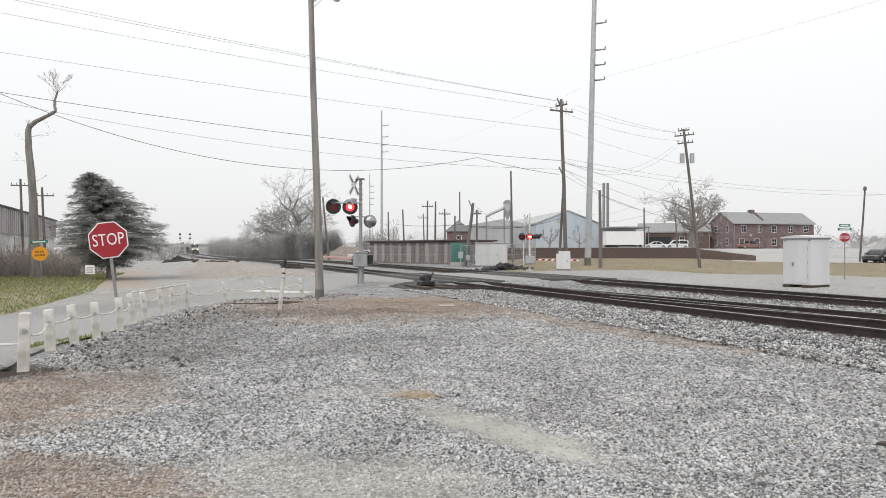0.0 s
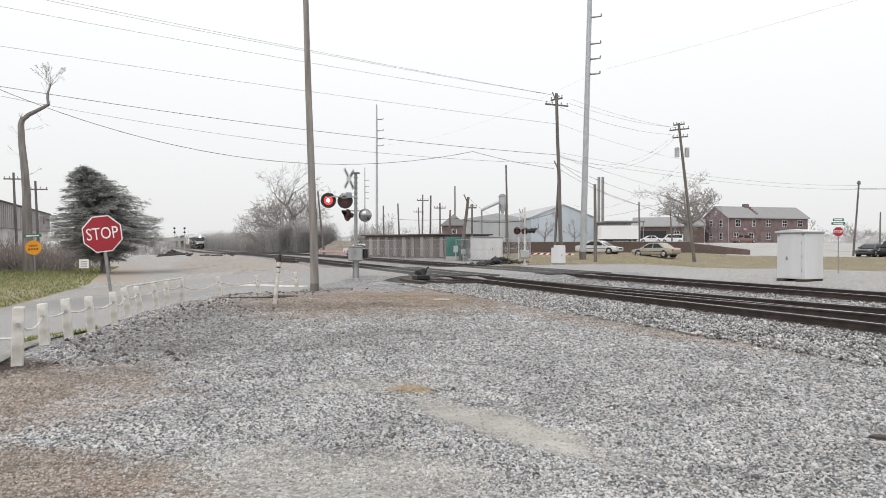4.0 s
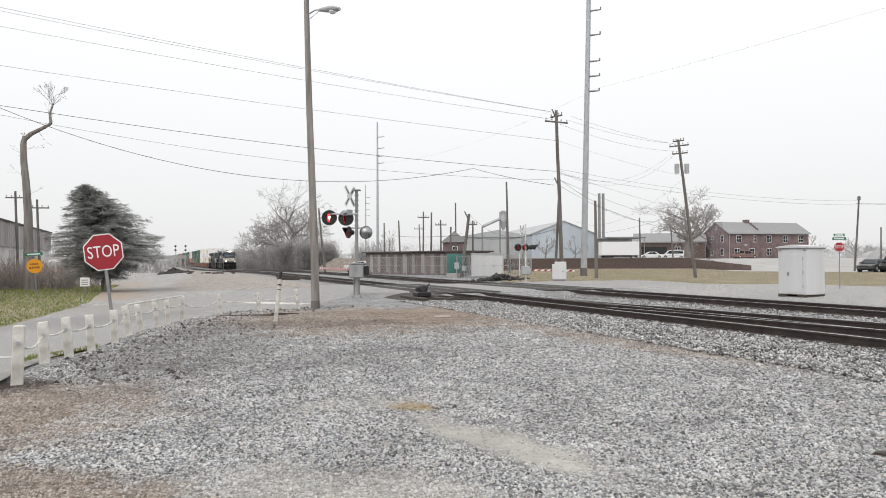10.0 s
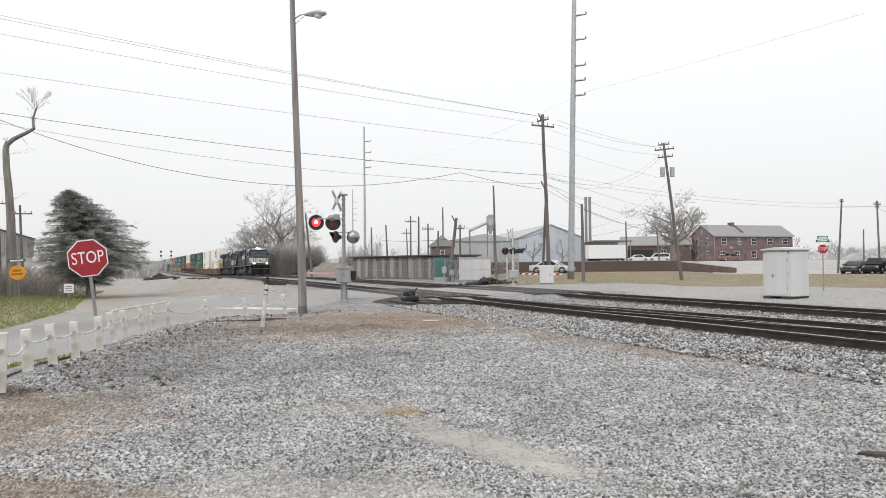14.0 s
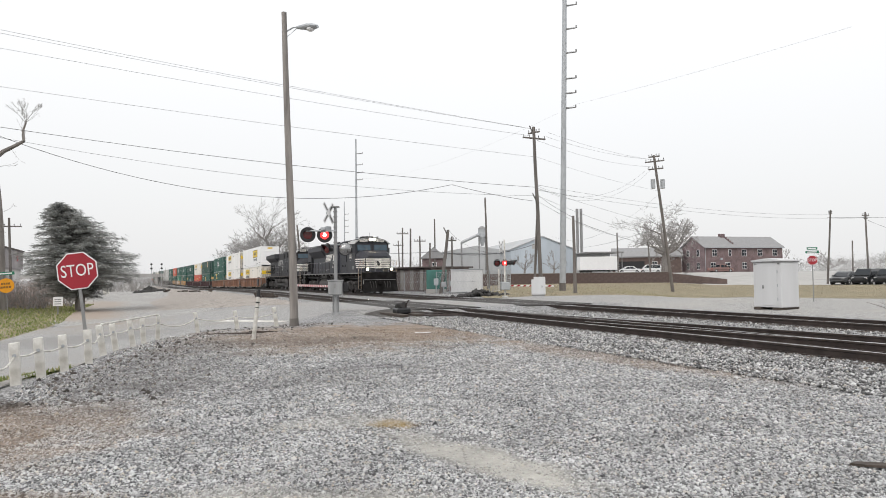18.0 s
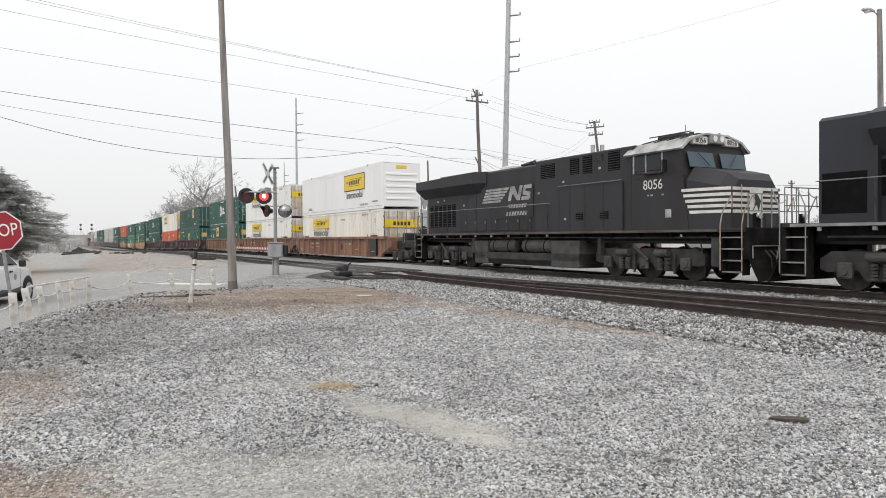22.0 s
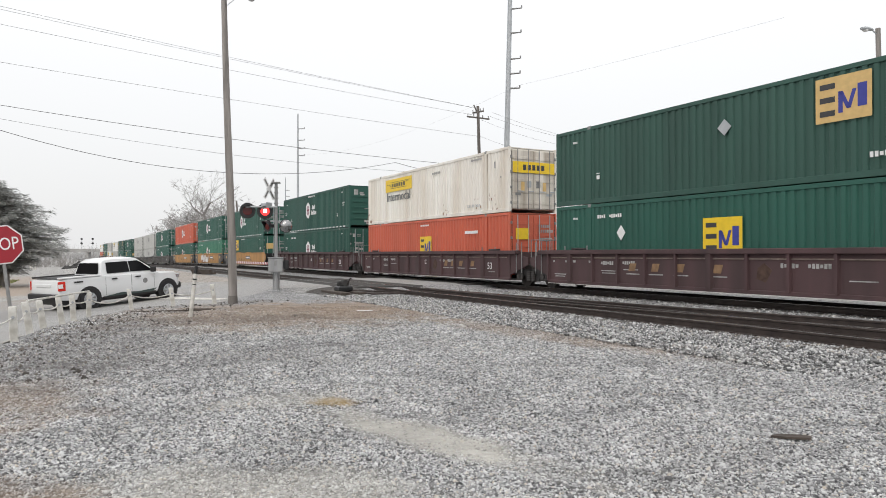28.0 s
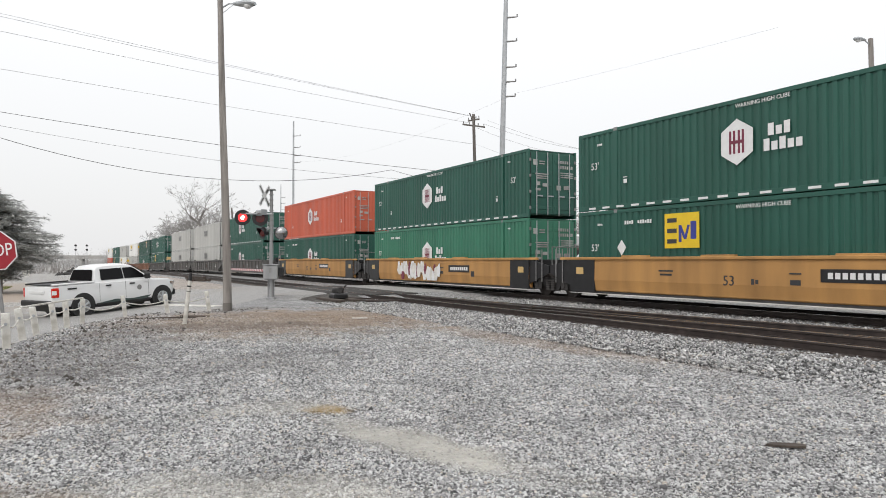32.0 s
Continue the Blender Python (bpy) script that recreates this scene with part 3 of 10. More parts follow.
def ground_z(x, y):
    x, y = np.asarray(x, float), np.asarray(y, float)
    s, lat = sl(x, y)
    sb = -s
    zr = rail_z(s) * (1 - S(12, 45, lat))
    lot = S(-0.55, 0.05, x - np.interp(y, FENCE_Y, FENCE_X)) * (1 - S(28.8, 31.0, y)) * (1 - S(-9.5, -8.3, lat))
    cross = S(4.2, 6.2, sb) * (1 - S(16, 18.5, sb)) * S(-13.5, -10.0, lat) * (1 - S(4.5, 8, lat))
    road = -0.22 - 0.46 * S(11, 19, -lat) * S(-12, 0, sb)
    z = np.where(lat < -8.3, road, -0.2)
    z = np.where(lat > 1.8, -0.2 + 0.12 * S(1.8, 9, lat), z)
    z = z + 0.152 * cross * (1 - lot)
    z = lot * (-0.2 - 0.03 * S(-13, -9, lat)) + (1 - lot) * z
    # far right: the yard behind the low wall lies higher
    terrace = S(86.5, 88.0, y) * S(5, 9, x) * (1 - S(0.37, 0.43, x / np.maximum(y, 1)))
    rise = np.maximum(terrace, S(95, 150, y) * S(4, 14, x)) * 1.4
    slope = 0.3 * S(48, 80, y) * S(4, 12, x) * (1 - S(0.36, 0.44, x / np.maximum(y, 1)))
    # beyond the tracks on the right the ground falls to a lower road
    dip = -0.68 * S(9, 26, lat) * S(0.26, 0.38, x / np.maximum(y, 1)) * (1 - S(66, 84, np.hypot(x, y)))
    return z + zr + np.maximum(rise, slope) + dip


def zg(x, y):
    return float(ground_z(x, y))


# ---- the ground: one sheet to the horizon ----
def ripple(X, Y):
    """Low unevenness of the gravel lot."""
    out = 0.0
    for a, f1, f2, ph in ((0.018, 0.9, 1.3, 0.3), (0.012, 2.1, -1.6, 1.9), (0.008, 3.7, 4.1, 4.0)):
        out = out + a * np.sin(X * f1 + Y * f2 + ph) * np.sin(X * f2 * 0.7 - Y * f1 * 1.1 + ph * 2)
    return out * np.where(np.hypot(X, Y) < 26, 1.0, 0.0)


def build_ground():
    radii = [0.0]
    r = 0.7
    while r < 130:
        radii.append(r)
        r *= 1.024
        r += 0.01
    while r < 4200:
        radii.append(r)
        r *= 1.14
    az = np.concatenate([np.linspace(-46, 52, 330), np.linspace(52, 314, 60)[1:-1]])
    az = np.radians(az)
    R = np.array(radii[1:])
    X = np.outer(R, np.sin(az))
    Y = np.outer(R, np.cos(az))
    Z = ground_z(X, Y)
    s, lat = sl(X, Y)
    Z = Z + ripple(X, Y)
    nr, na = X.shape
    verts = [(0, 0, zg(0, 0))] + list(zip(X.ravel(), Y.ravel(), Z.ravel()))
    faces = [(0, 1 + (j + 1) % na, 1 + j) for j in range(na)]
    idx = lambda i, j: 1 + i * na + j % na
    for i in range(nr - 1):
        for j in range(na):
            faces.append((idx(i, j), idx(i, j + 1), idx(i + 1, j + 1), idx(i + 1, j)))
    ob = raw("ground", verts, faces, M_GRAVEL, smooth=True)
    return tagged(ob, "grey gravel ground with brown soil stains and a painted shadow", "ground", kind="structure")


build_ground()


def sheet(name, left, right, across, along, lift, material, label, category, parent=None):
    """A strip laid on the ground between two edge lines."""
    def walkline(line, n):
        line = [Vector((*p, 0)) for p in line]
        seg = [(b - a).length for a, b in zip(line, line[1:])]
        tot, out = sum(seg), []
        for k in range(n + 1):
            d = tot * k / n
            i = 0
            while i < len(seg) - 1 and d > seg[i]:
                d -= seg[i]
                i += 1
            out.append(line[i].lerp(line[i + 1], min(1, d / seg[i])))
        return out
    L, Rr = walkline(left, along), walkline(right, along)
    verts, faces = [], []
    for a, b in zip(L, Rr):
        for k in range(across + 1):
            p = a.lerp(b, k / across)
            drop = 0.05 if k in (0, across) else 0.0
            verts.append((p.x, p.y, zg(p.x, p.y) + lift - drop))
    w = across + 1
    for i in range(along):
        for k in range(across):
            q = i * w + k
            faces.append((q, q + 1, q + w + 1, q + w))
    ob = raw(name, verts, faces, material, parent, smooth=True)
    return tagged(ob, label, category, kind="structure")


# street from the lot's edge over the crossing, and the lane along the railway
road_near = [(-5.9, -20), (-6.0, 4), (-6.3, 9.4), (-7.1, 12.3), (-7.5, 16), (-7.7, 19.4), (-7.3, 22.2), (-6.2, 23.7), (-5.0, 24.6), (-4.6, 27), (-3.9, 30.8), (-2.2, 31.5), at(-6.6, -3), at(-6.8, 3), at(-7, 6), at(-9, 12)]
road_far = [(-13, -20), (-12.9, 4), (-12.9, 11), (-13.9, 21.5), (-15.3, 26.8), (-16.6, 31), (-15.5, 36), (-13, 40), (-11, 42), (-10, 43.5), (-8, 45), (-6.5, 46), at(-16.4, -3), at(-16.4, 3), at(-17, 6), at(-24, 12)]
sheet("road", road_near, road_far, 26, 150, 0.035, M_ASPHALT, "worn grey asphalt street leading to the crossing", "road")
lane_r = [(-12.0, 40.5), at(-30, -11.5), at(-60, -11), at(-120, -10.5), at(-260, -10), at(-420, -10)]
lane_l = [(-15.0, 31), at(-22, -26), at(-60, -27), at(-120, -24), at(-260, -20), at(-420, -18)]
sheet("lane", lane_r, lane_l, 14, 160, 0.03, M_DIRTROAD, "dusty gravel lane running beside the railway", "road")
# right-hand gravel road, grass, pale street
sheet("gravel_road", [at(-16, 3.2), at(0, 3.2), at(25, 3.2), at(60, 3.2)], [(4.5, 46.5), (15.8, 47), (24, 59), (29.5, 59), (33, 54), (49.2, 43.4), (73, 18.3)], 16, 70, 0.03, M_DIRTROAD, "pale gravel road beyond the tracks", "road")
sheet("grass_strip", [(4.5, 46), (15.8, 46.5), (23.8, 58.5), (29.3, 58.5), (32.8, 53.5), (49, 43), (80, 12)], [(4.5, 83), (22, 82.5), (33, 79), (42, 72), (54, 64), (110, 36)], 26, 70, 0.045, M_GRASSBED, "mown winter grass strip, green and straw-coloured", "grass")
sheet("street", [(33.3, 79.5), (42.4, 72.5), (54.5, 64.5), (111, 36.5)], [(42, 112), (60, 104), (90, 90), (160, 60)], 12, 40, 0.05, M_CONCRETE, "pale concrete street and car park", "street")
sheet("yard", [(6, 86), (20, 86), (32, 88), (44, 100), (62, 106), (95, 95)], [(6, 200), (40, 200), (60, 200), (90, 190), (110, 175), (150, 140)], 14, 40, 0.05, M_CONCRETE, "pale concrete yard in front of the buildings", "yard")
sheet("grass_verge", [(-12.7, 10), (-13.7, 21.5), (-15.1, 26.8), (-17.3, 34.6), (-22.0, 45.5), (-27.4, 60.0)], [(-36, 8), (-36, 20), (-36, 30), (-36, 42), (-36, 52), (-36, 62)], 18, 50, 0.045, M_GRASSBED, "green grass verge beside the street", "grass")
sheet("bare_verge", [at(-19, -11.5), at(-26, -17.5), at(-42, -18), at(-60, -15.5), at(-120, -11.5), at(-260, -9.5)], [at(-18, -9.0), at(-26, -8.6), at(-60, -8.4), at(-120, -8.3), at(-260, -8.2)], 10, 110, 0.05, M_SOIL, "bare earth bank beside the railway", "ground")
# ballast under both tracks
for name, s0, s1 in (("ballast_bed", -4.6, 90), ("far_ballast_bed", -420, -17.5)):
    n = 60
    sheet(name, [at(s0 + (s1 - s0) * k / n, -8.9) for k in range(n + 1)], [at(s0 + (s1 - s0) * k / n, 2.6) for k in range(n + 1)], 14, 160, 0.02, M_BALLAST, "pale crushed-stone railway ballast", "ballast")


# ---- loose stones near the camera, as real pieces ----
def scatter_stones(name, pts, zs, size, material, label):
    rs = np.random.RandomState(4)
    n = len(pts)
    base = np.array([(1, 0, 0), (-0.5, 0.87, 0), (-0.5, -0.87, 0), (0.1, 0, 0.75), (-0.1, 0, -0.7)])
    tri = np.array([(0, 1, 3), (1, 2, 3), (2, 0, 3), (1, 0, 4), (2, 1, 4), (0, 2, 4)])
    V = np.repeat(base[None], n, 0) * rs.uniform(0.7, 1.3, (n, 5, 3))
    size = np.broadcast_to(size, (n,))
    V *= (size * rs.lognormal(0, 0.35, n))[:, None, None]
    a, t = rs.uniform(0, 6.28, n), rs.uniform(-0.5, 0.5, n)
    ca, sa, ct, st = np.cos(a), np.sin(a), np.cos(t), np.sin(t)
    x = V[:, :, 0] * ct[:, None] + V[:, :, 2] * st[:, None]
    z = -V[:, :, 0] * st[:, None] + V[:, :, 2] * ct[:, None]
    y = V[:, :, 1]
    X = x * ca[:, None] - y * sa[:, None] + pts[:, 0:1]
    Y = x * sa[:, None] + y * ca[:, None] + pts[:, 1:2]
    Z = z + (zs + size * 0.25)[:, None]
    verts = np.stack([X, Y, Z], -1).reshape(-1, 3)
    faces = (tri[None] + (np.arange(n) * 5)[:, None, None]).reshape(-1, 3)
    me = bpy.data.meshes.new(name)
    me.vertices.add(len(verts))
    me.vertices.foreach_set("co", verts.ravel())
    me.loops.add(len(faces) * 3)
    me.loops.foreach_set("vertex_index", faces.ravel().astype(np.int32))
    me.polygons.add(len(faces))
    me.polygons.foreach_set("loop_start", np.arange(0, len(faces) * 3, 3, dtype=np.int32))
    me.update(calc_edges=True)
    me.materials.append(material)
    return tagged(new(name, me), label, "gravel", kind="stuff")


def lot_stones():
    rs = np.random.RandomState(11)
    n = 205000
    r = 3.6 * (22 / 3.6) ** rs.uniform(0, 1, n)
    a = np.radians(rs.uniform(-40, 46, n))
    p = np.stack([r * np.sin(a), r * np.cos(a)], 1)
    s, lat = sl(p[:, 0], p[:, 1])
    keep = (p[:, 0] > np.interp(p[:, 1], FENCE_Y, FENCE_X) + 0.1) & (lat < -8.0) & (p[:, 1] < 29)
    # a worn sandy track holds fewer stones
    for px, py, rx, ry, rot in ((0.5, 6.25, 1.7, 0.36, -52), (-0.9, 4.55, 1.6, 0.36, -8)):
        c, q = math.cos(radians(rot)), math.sin(radians(rot))
        u, v = (p[:, 0] - px) * c + (p[:, 1] - py) * q, -(p[:, 0] - px) * q + (p[:, 1] - py) * c
        keep &= rs.uniform(0, 1, n) > 0.92 * np.exp(-((u / rx) ** 2 + (v / ry) ** 2))
    p, r = p[keep], r[keep]
    scatter_stones("gravel_stones", p, ground_z(p[:, 0], p[:, 1]) + ripple(p[:, 0], p[:, 1]), 0.0098 * (r / 4.0) ** 0.4, M_STONES, "loose grey gravel stones on the lot")


def ballast_stones():
    rs = np.random.RandomState(12)
    n = 62000
    s = rs.uniform(-4, 24, n)
    lat = np.where(rs.uniform(0, 1, n) < 0.62, rs.uniform(-9.8, -6.9, n), rs.uniform(-6.9, 1.2, n))
    x, y = at(s, lat)
    p = np.stack([x, y], 1)
    keep = np.abs(np.abs(lat - NEAR) - 0.72) > 0.12
    keep &= np.abs(np.abs(lat) - 0.72) > 0.12
    keep &= (lat < NEAR - 0.7) | (lat > NEAR + 0.9 + 0.119 * np.maximum(0, s)) | (rs.uniform(0, 1, n) < 0.12)
    p = p[keep]
    scatter_stones("ballast_stones", p, ground_z(p[:, 0], p[:, 1]) + 0.02, 0.023, M_BALLASTSTONE, "crushed-stone ballast beside the rails")


def dark_clods():
    rs = np.random.RandomState(15)
    n = 900
    y = rs.uniform(9.2, 25, n)
    x = np.interp(y, FENCE_Y, FENCE_X) + 0.15 + rs.gamma(1.6, 0.75, n)
    p = np.stack([x, y], 1)
    scatter_stones("earth_clods", p, ground_z(x, y) + ripple(x, y), 0.024 * rs.uniform(0.5, 1.6, n), M_CLODS, "dark earth clods along the lot's edge")


lot_stones()
dark_clods()
ballast_stones()


def blades(name, n, region, height, label, material):
    rs = np.random.RandomState(21)
    x0, x1, y0, y1, inside = region
    x, y = rs.uniform(x0, x1, n), rs.uniform(y0, y1, n)
    k = inside(x, y)
    x, y = x[k], y[k]
    z = ground_z(x, y) + 0.03
    a = rs.uniform(0, 6.28, len(x))
    h = height * rs.uniform(0.4, 1.4, len(x))
    w = 0.012 + 0.0006 * np.hypot(x, y)
    lean = rs.uniform(-0.5, 0.5, (len(x), 2)) * h[:, None]
    v = np.stack([np.stack([x - w * np.cos(a), y - w * np.sin(a), z], 1), np.stack([x + w * np.cos(a), y + w * np.sin(a), z], 1), np.stack([x + lean[:, 0], y + lean[:, 1], z + h], 1)], 1).reshape(-1, 3)
    f = np.arange(len(v)).reshape(-1, 3)
    ob = raw(name, v, f, material)
    return tagged(ob, label, "grass", kind="stuff")


blades("grass", 46000, (-34, -12, 11, 60, lambda x, y: (x < np.interp(y, [10, 21.5, 26.8, 34.6, 45.5, 60], [-12.8, -13.8, -15.2, -17.4, -22.1, -27.5])) & (x > -33.5)), 0.09, "short green and yellow grass blades", M_BLADES)
blades("dry_grass", 38000, (4.5, 54, 43, 82, lambda x, y: (y > np.interp(x, [4.5, 15.8, 24, 29.5, 33, 49.2, 60], [46.6, 47.1, 59.2, 59.2, 54.2, 43.6, 34])) & (y < np.interp(x, [4.5, 22, 33, 42, 54], [82, 81.5, 78, 71, 63]))), 0.055, "dry straw-coloured grass and weeds", M_DRYBLADES)
blades("kerb_grass", 1600, (-7.6, -6.6, 11.6, 14.4, lambda x, y: np.hypot((x + 7.05) / 0.4, (y - 13.0) / 1.3) < 1), 0.07, "yellow-green grass tuft at the lot's edge", M_BLADES)
sheet("kerb", [(x - 0.42, y) for x, y in zip(FENCE_X[2:13], FENCE_Y[2:13])], [(x - 0.24, y) for x, y in zip(FENCE_X[2:13], FENCE_Y[2:13])], 3, 90, 0.09, M_DULLWHITE, "pale worn concrete edging along the lot", "kerb")

# ---- railway tracks ----
RAIL_PROFILE = [(-0.075, -0.175), (0.075, -0.175), (0.075, -0.16), (0.012, -0.145), (0.012, -0.05), (0.037, -0.038), (0.037, -0.006), (0.028, 0.0), (-0.028, 0.0), (-0.037, -0.006), (-0.037, -0.038), (-0.012, -0.05), (-0.012, -0.145), (-0.075, -0.16)]


def build_track(name, lat, s_list, label, ties):
    tr = thing(name, label, "railway track", kind="structure")
    for side in (-0.755, 0.755):
        bm, hd = B(), B()
        secs, heads = [], []
        for s in s_list:
            x, y = at(s, lat + side)
            z = float(rail_z(s))
            secs.append([(x + NX * a, y + NY * a, z + b) for a, b in RAIL_PROFILE])
            heads.append([(x + NX * a, y + NY * a, z + b) for a, b in ((-0.03, -0.002), (0.03, -0.002), (0.03, 0.003), (-0.03, 0.003))])
        part("rail", loft(bm, secs), M_RAIL, tr)
        part("rail_head", loft(hd, heads), M_RAILHEAD, tr, "shiny worn running surface")
    bm = B()
    box(bm, -0.115, 0.115, -1.3, 1.3, -0.33, -0.165, 0.012)
    proto = part("tie", bm, M_TIE, tr)
    first = True
    for s in ties:
        x, y = at(s, lat)
        m = Matrix.Translation((x, y, float(rail_z(s)))) @ Matrix.Rotation(radians(HEAD + random.uniform(-1.2, 1.2)), 4, "Z")
        if first:
            proto.matrix_basis = m
            first = False
        else:
            share("tie", proto.data, tr, m)
    return tr


S_RAIL = [-420, -300, -240, -190, -160, -130, -110, -90, -70, -55, -45, -20, 0, 40, 90]
ties_near = [-4.4 + 0.52 * k for k in range(58)] + [-18 - 0.52 * k for k in range(40)]
build_track("main_track", 0.0, S_RAIL, "main railway track with brown rails on timber ties", ties_near)
build_track("siding_track", NEAR, S_RAIL, "near railway track with rusty rails on timber ties", ties_near)


def far_ties():
    bm_v, bm_f = [], []
    for lat in (0.0, NEAR):
        for k in range(300):
            s = -39 - 0.6 * k
            z = float(rail_z(s)) - 0.165
            q = [at(s + a, lat + b) for a, b in ((-0.12, -1.3), (0.12, -1.3), (0.12, 1.3), (-0.12, 1.3))]
            i = len(bm_v)
            bm_v += [(x, y, z) for x, y in q] + [(x, y, z - 0.1) for x, y in q]
            bm_f += [(i, i + 1, i + 2, i + 3), (i, i + 4, i + 5, i + 1), (i + 2, i + 6, i + 7, i + 3), (i + 1, i + 5, i + 6, i + 2), (i + 3, i + 7, i + 4, i)]
    tagged(raw("distant_ties", bm_v, bm_f, M_TIE), "distant timber railway ties", "railway track", kind="stuff")


far_ties()


def branch_off(s):
    """How far the crossover's track has moved away from the near track."""
    return 0.0075 * max(0.0, s + 4.0) ** 2 if s < 4.0 else 0.48 + 0.119 * (s - 4.0)


def crossover():
    """Rails leading from the near track towards the main one, on long ties."""
    g = thing("turnout", "rusty crossover rails leaving the near track on long timber ties", "railway track", kind="structure")
    for side, s0, s1 in ((-0.755, 5.0, 40), (0.755, -3.5, 40)):
        bm, hd, secs, heads = B(), B(), [], []
        for k in range(19):
            s = s0 + (s1 - s0) * k / 18
            x, y = at(s, NEAR + side + branch_off(s))
            secs.append([(x + NX * a, y + NY * a, b - 0.003) for a, b in RAIL_PROFILE])
            heads.append([(x + NX * a, y + NY * a, b) for a, b in ((-0.03, -0.005), (0.03, -0.005), (0.03, 0.001), (-0.03, 0.001))])
        part("turnout_rail", loft(bm, secs), M_RAIL, g)
        part("rail_head", loft(hd, heads), M_RAILHEAD, g, "shiny worn running surface")
    for lat0, lat1, s0, s1 in ((NEAR - 0.60, NEAR - 0.60, 7.5, 13.5), (NEAR + 0.50, NEAR + 0.62, -3.5, 4.5)):
        bm = B()
        secs = []
        for k in range(9):
            s, lat = s0 + (s1 - s0) * k / 8, lat0 + (lat1 - lat0) * k / 8
            x, y = at(s, lat)
            secs.append([(x + NX * a, y + NY * a, b - 0.004) for a, b in RAIL_PROFILE])
        part("guard_rail", loft(bm, secs), M_RAIL, g)
    for k in range(10, 54):
        s = -4.4 + 0.52 * k
        end = NEAR + 0.755 + branch_off(s) + 0.62
        if end - (NEAR + 1.32) < 0.15:
            continue
        tie = part("long_tie", box(B(), -0.115, 0.115, NEAR + 1.32, end, -0.33, -0.158, 0.012), M_TIEGREY, g)
        x, y = at(s, 0.0)
        tie.matrix_basis = Matrix.Translation((x, y, 0)) @ Matrix.Rotation(radians(HEAD), 4, "Z")
    for k in range(44):
        s = -3.6 + 0.52 * k
        for side in (-0.755, 0.755):
            for d in (-0.12, 0.12):
                x, y = at(s, NEAR + side + d)
                part("rail_clip", box(B(), x - 0.035, x + 0.035, y - 0.035, y + 0.035, -0.166, -0.135), M_RAIL, g)
    bm = B()
    for s in (-2.6, -2.05):
        rod(bm, (*at(s, NEAR - 2.3), -0.1), (*at(s, NEAR + 0.8), -0.1), 0.028, n=6)
    part("switch_rod", bm, M_RAIL, g)
    return g


crossover()
n_ = 44
sheet("fouled_ballast", [at(-4.2 + k, NEAR - 0.68) for k in range(n_)], [at(-4.2 + k, NEAR + 0.72 + branch_off(-4.2 + k)) for k in range(n_)], 8, 110, 0.03, M_FOULED, "dark oily ballast between the rails", "ballast")


def crossing_panels():
    c = thing("crossing_panels", "worn grey-black crossing panels between the rails", "crossing", kind="structure")
    for lat, w in ((0.0, 1.28), (NEAR, 1.28)):
        for k in range(9):
            bm = B()
            box(bm, -0.58, 0.58, -w / 2, w / 2, -0.1, -0.008, 0.015)
            ob = part("crossing_panel", bm, M_PANEL, c)
            x, y = at(-6.4 - 1.17 * k, lat)
            ob.matrix_basis = Matrix.Translation((x, y, 0)) @ Matrix.Rotation(radians(HEAD), 4, "Z")
        for side in (-1.35, 1.35):
            bm = B()
            box(bm, -5.4, 5.4, -0.5, 0.5, -0.12, -0.012, 0.015)
            ob = part("edge_panel", bm, M_PANEL, c)
            x, y = at(-11.2, lat + side)
            ob.matrix_basis = Matrix.Translation((x, y, 0)) @ Matrix.Rotation(radians(HEAD), 4, "Z")
    return c


crossing_panels()


def switch_stand():
    """Dark switch machine on boards at the crossing's edge."""
    x, y = at(-4.4, -8.6)
    t = thing("switch_stand", "black rusty switch stand on dark timber boards", "switch stand", Matrix.Translation((x, y, zg(x, y) + 0.02)) @ Matrix.Rotation(radians(HEAD), 4, "Z"))
    for k, (a, b) in enumerate(((-0.35, 0.0), (0.35, 0.1))):
        part("board", box(B(), -1.3, 1.2, a - 0.18, a + 0.18, -0.05, 0.12, 0.02), M_TIE, t)
    bm = B()
    box(bm, -0.35, 0.3, -0.3, 0.3, 0.1, 0.32, 0.05)
    part("housing", bm, M_BLACK, t)
    bm = B()
    rod(bm, (-0.3, -0.05, 0.36), (0.12, 0.05, 0.42), 0.17, 0.15, n=14)
    box(bm, -0.12, 0.0, -0.22, 0.22, 0.3, 0.5, 0.03)
    part("motor_cover", bm, M_LOCODIRT, t)
    part("throw_lever", rod(rod(B(), (0.1, 0.1, 0.35), (0.28, 0.16, 0.62), 0.022, n=8), (0.28, 0.16, 0.62), (0.36, 0.18, 0.64), 0.03, n=8), M_RAIL, t, "rusty throw lever")
    part("throw_rod", rod(B(), (0.2, 0, 0.15), (0.3, 2.4, 0.03), 0.03), M_RAIL, t)


switch_stand()

# dark stained apron where the panels meet the gravel
sheet("timber_apron", [at(-6.2, -9.7), at(-4.6, -9.4), at(-3.4, -8.6)], [at(-7.0, -7.3), at(-4.6, -7.2), at(-3.4, -7.2)], 6, 10, 0.05, M_FOULED, "dark timber apron beside the crossing", "apron")


